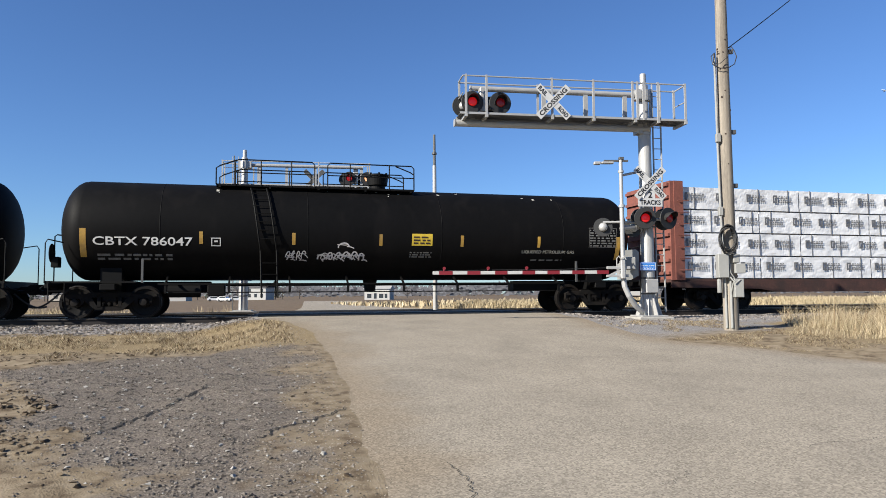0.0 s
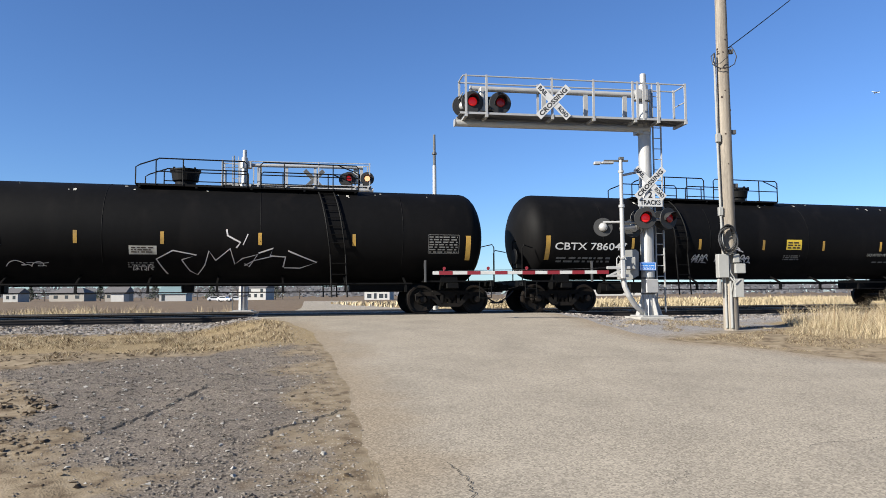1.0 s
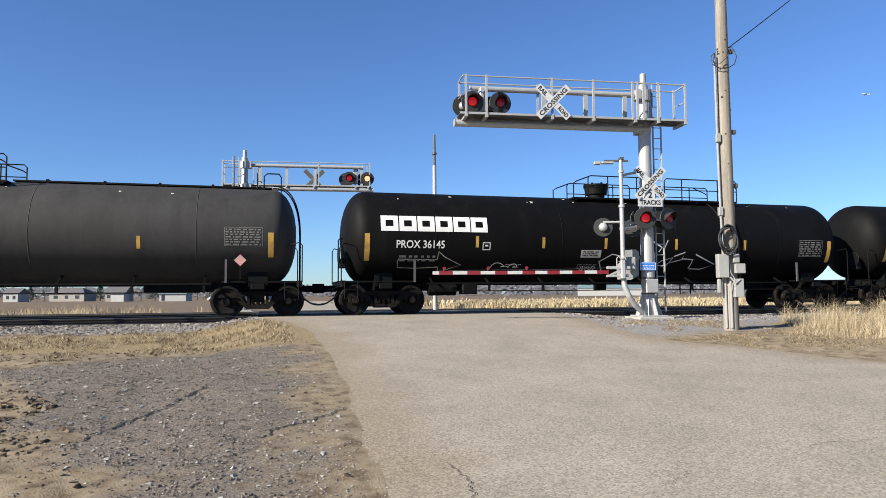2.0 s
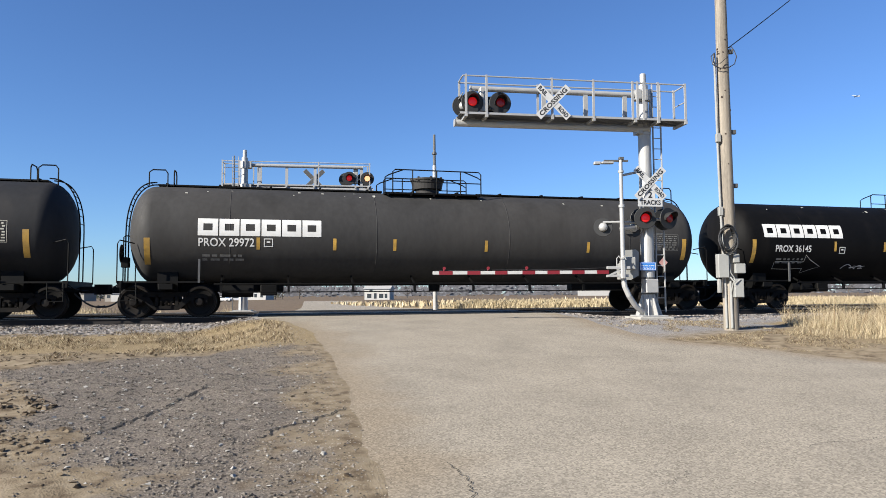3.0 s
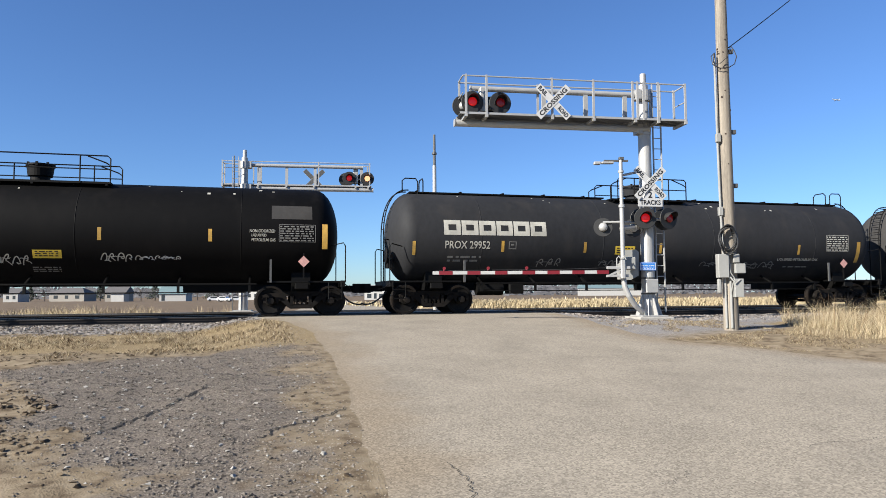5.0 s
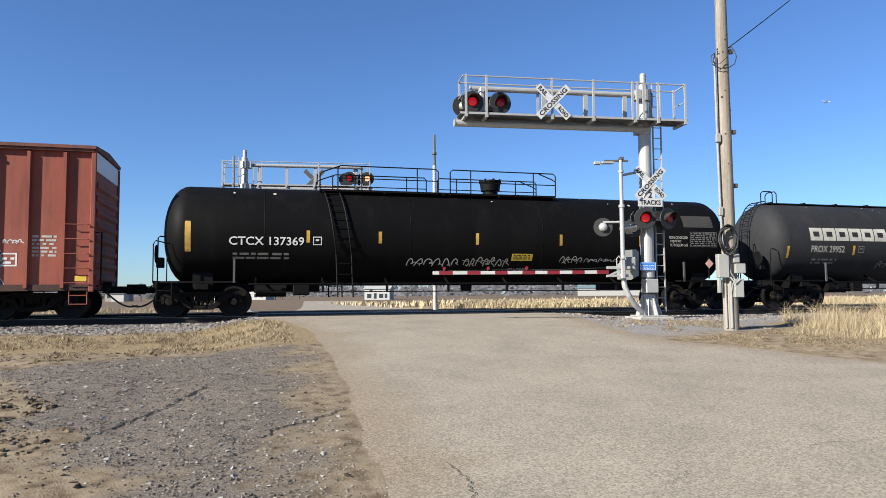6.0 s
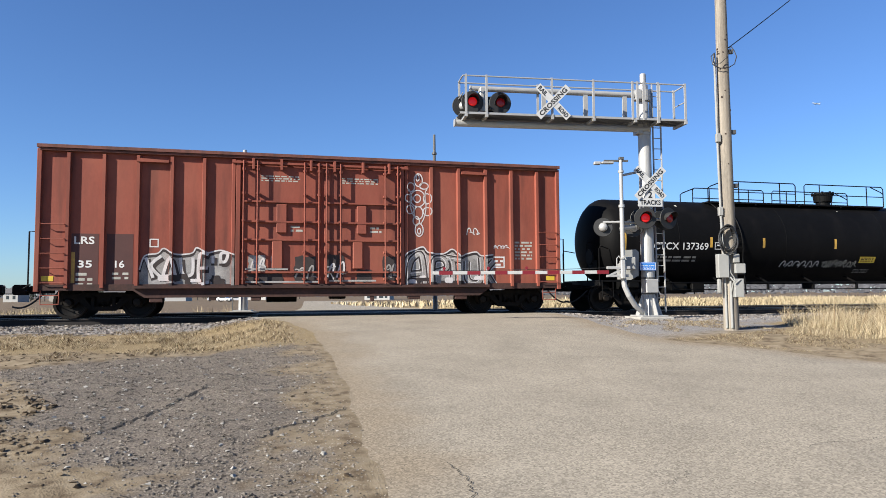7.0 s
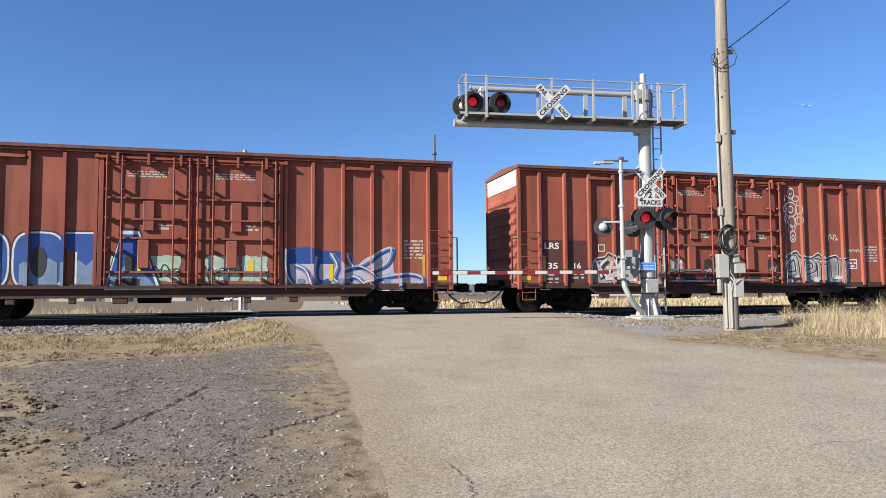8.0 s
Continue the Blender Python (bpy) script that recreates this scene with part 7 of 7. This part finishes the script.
def distance():
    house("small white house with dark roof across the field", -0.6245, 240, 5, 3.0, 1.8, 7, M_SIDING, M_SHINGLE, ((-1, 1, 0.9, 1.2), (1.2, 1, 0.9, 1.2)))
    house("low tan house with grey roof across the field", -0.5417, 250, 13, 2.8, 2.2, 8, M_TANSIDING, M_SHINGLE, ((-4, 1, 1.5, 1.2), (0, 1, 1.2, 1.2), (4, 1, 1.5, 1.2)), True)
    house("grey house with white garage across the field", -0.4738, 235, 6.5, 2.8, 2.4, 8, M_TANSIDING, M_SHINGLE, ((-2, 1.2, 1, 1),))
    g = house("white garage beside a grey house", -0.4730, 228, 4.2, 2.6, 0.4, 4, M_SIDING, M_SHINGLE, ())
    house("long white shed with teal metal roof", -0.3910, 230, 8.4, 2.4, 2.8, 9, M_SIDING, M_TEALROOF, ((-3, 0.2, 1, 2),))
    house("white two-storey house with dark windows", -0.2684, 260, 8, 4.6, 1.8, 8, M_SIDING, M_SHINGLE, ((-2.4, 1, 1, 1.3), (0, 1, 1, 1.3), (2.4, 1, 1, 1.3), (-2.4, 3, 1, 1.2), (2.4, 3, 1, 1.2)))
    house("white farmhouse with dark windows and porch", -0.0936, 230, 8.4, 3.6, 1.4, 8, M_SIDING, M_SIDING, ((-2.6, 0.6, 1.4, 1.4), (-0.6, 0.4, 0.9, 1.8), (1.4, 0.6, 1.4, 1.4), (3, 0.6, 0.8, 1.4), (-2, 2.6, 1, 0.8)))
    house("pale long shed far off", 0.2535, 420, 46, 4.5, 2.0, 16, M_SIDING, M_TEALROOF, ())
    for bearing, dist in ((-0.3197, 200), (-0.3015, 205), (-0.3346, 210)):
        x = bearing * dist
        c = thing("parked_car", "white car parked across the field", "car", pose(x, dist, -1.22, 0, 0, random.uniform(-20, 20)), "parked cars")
        bm = bmesh.new()
        extrude_profile(bm, [(-2.2, 0.35), (2.2, 0.35), (2.2, 0.85), (1.2, 0.95), (0.6, 1.45), (-1.3, 1.45), (-2.1, 0.95)], -0.85, 0.85)
        part("body", bm, M_VAN, c)
        for wx in (-1.35, 1.35):
            bm = bmesh.new()
            cyl(bm, (wx, -0.9, 0.34), (wx, 0.9, 0.34), 0.34, seg=14)
            part("wheel", bm, M_CABLE, c)
        bm = bmesh.new()
        extrude_profile(bm, [(-1.2, 0.98), (1.05, 0.98), (0.55, 1.38), (-1.2, 1.38)], -0.87, 0.87)
        part("side_window", bm, M_PANE, c)

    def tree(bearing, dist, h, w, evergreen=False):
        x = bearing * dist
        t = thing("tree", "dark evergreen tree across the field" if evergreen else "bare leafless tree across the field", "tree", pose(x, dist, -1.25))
        bm = bmesh.new()
        cyl(bm, (0, 0, 0), (0, 0, h * 0.6), 0.25, 0.08, 7)
        part("trunk", bm, M_TWIG, t)
        if not evergreen:
            for k in range(7):
                bm = bmesh.new()
                a, z0 = random.uniform(0, 6.28), h * random.uniform(0.25, 0.55)
                tip = Vector((math.cos(a) * w * 0.4, math.sin(a) * w * 0.4, z0 + h * random.uniform(0.2, 0.4)))
                cyl(bm, (0, 0, z0), tip, 0.1, 0.03, 5)
                part("limb", bm, M_TWIG, t)
        verts, faces = [], []
        for _ in range(420):
            a, u = random.uniform(0, 6.28), random.uniform(0, 1)
            if evergreen:
                z = h * (0.1 + 0.9 * u)
                r = w / 2 * (1.05 - u) * random.uniform(0.3, 1)
            else:
                z = h * (0.3 + 0.7 * u)
                r = w / 2 * math.sin(math.pi * min(1, 0.15 + 0.8 * u)) * random.uniform(0.2, 1.05)
            p = Vector((math.cos(a) * r, math.sin(a) * r, z))
            d = Vector((random.uniform(-1, 1), random.uniform(-1, 1), random.uniform(-0.3, 1))).normalized() * random.uniform(0.3, 0.9)
            n = Vector((random.uniform(-1, 1), random.uniform(-1, 1), random.uniform(-1, 1))).normalized() * (0.25 if evergreen else 0.06)
            i = len(verts)
            verts += [p - n, p + n, p + d]
            faces.append((i, i + 1, i + 2))
        raw("crown", verts, faces, M_FIRTREE if evergreen else M_TWIG, t)

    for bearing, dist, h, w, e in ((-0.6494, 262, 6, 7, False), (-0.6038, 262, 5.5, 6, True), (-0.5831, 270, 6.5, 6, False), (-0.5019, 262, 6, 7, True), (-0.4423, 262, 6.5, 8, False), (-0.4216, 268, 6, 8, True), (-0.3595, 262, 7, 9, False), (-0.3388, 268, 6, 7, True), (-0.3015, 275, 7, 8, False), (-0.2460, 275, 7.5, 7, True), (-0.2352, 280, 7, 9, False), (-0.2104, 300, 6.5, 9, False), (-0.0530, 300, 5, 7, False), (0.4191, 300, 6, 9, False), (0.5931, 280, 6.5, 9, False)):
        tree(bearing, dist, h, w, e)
    # distant woods on the skyline
    rng = random.Random(8)
    verts, faces = [], []
    for k in range(9000):
        an = rng.uniform(-0.9, 0.9)
        dist = rng.uniform(520, 760)
        x, y = math.tan(an) * dist, dist
        top = 8.5 + 3.0 * noise.noise(Vector((x * 0.01, 0, 0))) + 2.0 * noise.noise(Vector((x * 0.05, 3, 0)))
        z = -1.2 + rng.uniform(0, 1) ** 0.7 * top
        w = rng.uniform(0.8, 3.0)
        i = len(verts)
        verts += [(x - w, y, z - rng.uniform(0, 2)), (x + w, y + rng.uniform(-1, 1), z - rng.uniform(0, 2)), (x + rng.uniform(-w, w), y, z + rng.uniform(0.5, 2.5))]
        faces.append((i, i + 1, i + 2))
    tagged(raw("far_woods", verts, faces, M_HAZE), "hazy grey-brown bare woods on the skyline", "woods", kind="stuff")


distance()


# ---- loose ground cover ----
def blade_material(name, a, b):
    m = bpy.data.materials.new(name)
    m.use_nodes = True
    nd, ln = m.node_tree.nodes, m.node_tree.links
    bs = nd["Principled BSDF"]
    bs.inputs["Roughness"].default_value = 0.8
    bs.inputs["Specular IOR Level"].default_value = 0.2
    ge = nd.new("ShaderNodeNewGeometry")
    r = nd.new("ShaderNodeValToRGB")
    r.color_ramp.elements[0].color, r.color_ramp.elements[1].color = (*a, 1), (*b, 1)
    ln.new(ge.outputs["Random Per Island"], r.inputs[0])
    ln.new(r.outputs[0], bs.inputs["Base Color"])
    return m


M_STRAW = blade_material("dry_straw", (0.183, 0.1302, 0.0704), (0.4928, 0.4154, 0.2746))
M_PALESTRAW = blade_material("pale_field_straw", (0.27, 0.215, 0.13), (0.42, 0.35, 0.225))
M_BRUSH = blade_material("dead_brush", (0.04752, 0.03168, 0.01848), (0.1584, 0.1056, 0.05808))
M_CLOD = blade_material("dirt_clods", (0.0532, 0.03682, 0.02251), (0.1391, 0.1064, 0.06956))
M_PEBBLE = blade_material("mixed_pebbles", (0.04435, 0.03738, 0.03105), (0.2281, 0.1996, 0.1679))
M_BALL = blade_material("crushed_ballast", (0.08378, 0.06882, 0.05685), (0.2992, 0.2693, 0.2394))


def blades(name, label, n, place, size, mat, seed, spread=0.35, width=0.012):
    rng = random.Random(seed)
    verts, faces = [], []
    made = tries = 0
    while made < n and tries < n * 30:
        tries += 1
        got = place(rng)
        if not got:
            continue
        x, y, k = got
        z = height(x, y) - 0.01
        h = rng.uniform(*size) * k
        a = rng.uniform(0, 6.28)
        lean = rng.uniform(0, spread) * h
        w = width * rng.uniform(0.6, 1.3)
        dx, dy = math.cos(a), math.sin(a)
        b = rng.uniform(0, 3.14)
        wx, wy = math.cos(b) * w, math.sin(b) * w
        i = len(verts)
        verts += [(x - wx, y - wy, z), (x + wx, y + wy, z), (x + dx * lean * 0.4 - wx * 0.8, y + dy * lean * 0.4 - wy * 0.8, z + h * 0.55), (x + dx * lean * 0.4 + wx * 0.8, y + dy * lean * 0.4 + wy * 0.8, z + h * 0.55), (x + dx * lean * 1.1, y + dy * lean * 1.1, z + h)]
        faces += [(i, i + 1, i + 3, i + 2), (i + 2, i + 3, i + 4)]
        made += 1
    return tagged(raw(name, verts, faces, mat), label, "grass", kind="stuff")


def clumpy(x, y, scale, cut):
    return noise.noise(Vector((x * scale, y * scale, 3.7))) > cut


def near_left(rng):
    s, d = rng.uniform(-12, -0.6), rng.uniform(2.6, 9.6)
    x, y = xy(s, d)
    if shoulder(x, y) > 0.35 or off_road(s, d) < 0.15:
        return None
    mid = 1 - abs(d - 5.5) / 4.5
    if not clumpy(x, y, 1.1, 0.05 - 0.35 * mid):
        return None
    return x, y, 0.45 + 1.3 * max(0, noise.noise(Vector((x * 0.9, y * 0.9, 1)))) + 0.2


def right_tall(rng):
    s, d = rng.uniform(9.6, 24), rng.uniform(6.2, 10.6)
    if s < 9.9 + abs(d - 9.6) * 0.8:
        return None
    x, y = xy(s, d)
    if off_road(s, d) < 0.7 or not clumpy(x, y, 1.0, -0.12):
        return None
    return x, y, 0.45 + 1.5 * max(0, noise.noise(Vector((x * 1.1, y * 1.1, 8))) + 0.1) * smooth01(9.8, 10.6, s)


def right_verge(rng):
    s, d = rng.uniform(6.8, 22), rng.uniform(5.5, 11.5)
    e = off_road(s, d)
    if not 0.1 < e < 3.2:
        return None
    x, y = xy(s, d)
    if not clumpy(x, y, 1.4, -0.05):
        return None
    return x, y, 0.6


def far_right(rng):
    s, d = rng.uniform(8.5, 70), rng.uniform(-16, -7.6)
    x, y = xy(s, d)
    return x, y, 0.7 + 0.25 * noise.noise(Vector((x * 0.3, y * 0.3, 0)))


def far_left(rng):
    s, d = rng.uniform(-45, -2.5), rng.uniform(-10.5, -7.4)
    x, y = xy(s, d)
    if not clumpy(x, y, 0.35, -0.05):
        return None
    return x, y, 0.75 + 0.5 * noise.noise(Vector((x * 0.4, y * 0.4, 0)))


def open_field(rng):
    s, d = rng.uniform(9, 140), rng.uniform(-90, -14)
    x, y = xy(s, d)
    return x, y, 1.0


blades("dry_grass", "short matted dry grass beside the ballast", 16000, near_left, (0.03, 0.15), M_STRAW, 1, 3.0, 0.0045)
blades("dead_brush", "dark dead stems in the short grass", 7000, near_left, (0.03, 0.14), M_BRUSH, 21, 2.5, 0.007)
blades("tall_dry_grass", "tall pale dry grass beside the pole", 24000, right_tall, (0.12, 0.62), M_STRAW, 2, 1.2, 0.0032)
blades("dry_grass", "thin straw along the road verge", 6000, right_verge, (0.03, 0.12), M_PALESTRAW, 3, 2.6, 0.003)
blades("dead_brush", "dark dead stems along the road verge", 5000, right_verge, (0.03, 0.12), M_BRUSH, 23, 2.6, 0.004)
blades("dead_brush", "dark dead brush among tall grass", 500, lambda r: right_tall(r), (0.4, 0.95), M_BRUSH, 4, 1.1, 0.006)
blades("tall_dry_grass", "pale dry grass strip beyond the tracks", 40000, far_right, (0.35, 0.6), M_PALESTRAW, 5, 0.9, 0.02)
blades("tall_dry_grass", "tufts of dry grass beyond the tracks", 9000, far_left, (0.5, 1.0), M_PALESTRAW, 6, 0.7, 0.016)
blades("field_stubble", "dry stubble in the far field", 14000, open_field, (0.3, 0.6), M_STRAW, 7, 0.5, 0.08)


def stones(name, label, n, place, size, mat, seed):
    rng = random.Random(seed)
    base = [Vector(p).normalized() for p in ((1, 1, 1), (-1, -1, 1), (-1, 1, -1), (1, -1, -1), (1, 0, -0.3), (-0.4, 1, 0.5), (0, -1, 0.4))]
    hull = bmesh.new()
    for p in base:
        hull.verts.new(p)
    bmesh.ops.convex_hull(hull, input=hull.verts[:])
    hull.verts.index_update()
    tri = [tuple(v.index for v in f.verts) for f in hull.faces]
    pts = [v.co.copy() for v in hull.verts]
    hull.free()
    verts, faces = [], []
    made = tries = 0
    while made < n and tries < n * 30:
        tries += 1
        got = place(rng)
        if not got:
            continue
        x, y = got
        r = rng.uniform(0, 1) ** 2.2 * (size[1] - size[0]) + size[0]
        z = height(x, y) + r * 0.12
        q = Euler((rng.uniform(0, 6), rng.uniform(0, 6), rng.uniform(0, 6))).to_matrix()
        sq = Vector((rng.uniform(0.7, 1.3), rng.uniform(0.7, 1.3), rng.uniform(0.45, 0.8)))
        i = len(verts)
        for p in pts:
            v = q @ p
            verts.append((x + v.x * r * sq.x, y + v.y * r * sq.y, z + v.z * r * sq.z))
        faces += [tuple(i + k for k in t) for t in tri]
        made += 1
    return tagged(raw(name, verts, faces, mat), label, "stones", kind="stuff")


def on_lot(rng):
    s, d = rng.uniform(-5.5, 0.2), rng.uniform(7.5, 18.5)
    if rng.random() > (d / 18.5) ** 1.0:
        return None
    x, y = xy(s, d)
    if off_road(s, d) < 0.03 or shoulder(x, y) < rng.uniform(0.1, 0.8):
        return None
    return x, y


def on_bed(rng):
    s, d = rng.uniform(-12, 24), rng.uniform(0.9, 3.2)
    if off_road(s, d) < 0.1:
        return None
    if s > 6 and rng.random() < 0.2:
        d = rng.uniform(2.5, 6.5)
    if rng.random() < smooth01(2.3, 3.3, d) * (1 if s < 4 else 0.4):
        return None
    return xy(s, d)


def right_bed(rng):
    s, d = rng.uniform(7.6, 20), rng.uniform(1.6, 7.5)
    if off_road(s, d) < 0.1 or rng.random() < smooth01(5.0, 7.8, d):
        return None
    return xy(s, d)


def on_dirt(rng):
    s, d = rng.uniform(-8, -0.5), rng.uniform(8, 18)
    x, y = xy(s, d)
    if off_road(s, d) < 0.05 or shoulder(x, y) > 0.25:
        return None
    return x, y


def on_edge(rng):
    d = rng.uniform(3, 18.5)
    s = profile(ROAD_L, d) + rng.gauss(-0.25, 0.3) if rng.random() < 0.75 else profile(ROAD_R, d) + rng.gauss(0.2, 0.25)
    return xy(s, d)


def between(rng):
    s, d = rng.uniform(-20, 40), rng.uniform(-6.6, 0.6)
    if off_road(s, d) < 0.1:
        return None
    return xy(s, d)


stones("pebbles", "grey gravel pebbles on the lot", 30000, on_lot, (0.003, 0.018), M_PEBBLE, 11)
stones("ballast", "crushed grey ballast stones beside the rail", 11000, on_bed, (0.02, 0.06), M_BALL, 12)
stones("ballast", "loose grey ballast round the signal mast", 6000, right_bed, (0.012, 0.045), M_BALL, 17)
stones("dirt_clods", "brown clods and stones in the dirt", 2600, on_dirt, (0.006, 0.04), M_CLOD, 13)


def in_ruts(rng):
    """Broken crust where wheels have churned the dirt."""
    x, y = rng.gauss(-4.7, 0.55), rng.uniform(6.0, 9.0)
    s, d = sd(x, y)
    if shoulder(x, y) > 0.5 or noise.noise(Vector((x * 2.2 + y * 1.1, y * 4.5, 6))) < 0.08:
        return None
    return x, y


stones("dirt_clods", "dark broken clods in the churned dirt", 700, in_ruts, (0.01, 0.05), M_CLOD, 18)
stones("ballast", "crushed grey ballast stones between the tracks", 5000, between, (0.02, 0.06), M_BALL, 14)

M_GRIT = blade_material("road_edge_grit", (0.1232, 0.09856, 0.06776), (0.308, 0.2649, 0.2094))
stones("edge_grit", "loose grit along the road edges", 9000, on_edge, (0.003, 0.014), M_GRIT, 16)
stones("pale_stones", "scattered pale limestone chips on the lot", 420, on_lot, (0.012, 0.035), M_CONC, 15)


M_PLANE = material("hazy_aircraft_paint", (0.5, 0.57, 0.66), 0.6, vary=0.05, bump=0)


def aircraft():
    a = thing("aircraft", "tiny white airliner high in the sky", "aircraft", pose(0, 0, 0))
    bm = bmesh.new()
    lathe(bm, [(-17, 0.3), (-14, 1.4), (-8, 1.9), (12, 1.9), (15, 1.3), (17, 0.2)], 14, "x")
    part("fuselage", bm, M_PLANE, a)
    for sg in (-1, 1):
        bm = bmesh.new()
        extrude_profile(bm, [(-3, 0), (3, 0), (7, 1), (5, 1)], 0, 0.1)
        for v in bm.verts:
            v.co = (v.co.x if abs(v.co.z) < 0.5 else v.co.x, (1.5 if v.co.z < 0.5 else 17) * sg, v.co.y)
        part("wing", bm, M_PLANE, a)
    bm = bmesh.new()
    extrude_profile(bm, [(11, 1.5), (16, 1.5), (17, 7), (14.5, 7)], -0.2, 0.2)
    part("tail_fin", bm, M_PLANE, a)
    return a


PLANE = aircraft()


# ---- what moves ----
def motions():
    for car, u in CARS:
        walk(car, [(t, on_track(u + SPEED * t)) for t in range(9)])
    walk(PLANE, [(0.0, pose(1654.0, 2500.0, 745.0, 0, 8, 8)), (4.0, pose(1505.0, 2500.0, 718.0, 0, 8, 8)), (8.0, pose(1356.0, 2500.0, 690.0, 0, 8, 8))])
    turn = math.degrees(SPEED / FPS / WHEEL_R)
    for w, x in ROLLING:
        walk(w, [(i / FPS, pose(x, 0, WHEEL_R, 0, (i * turn + x * 40) % 360, 0)) for i in range(8 * FPS + 1)])


motions()
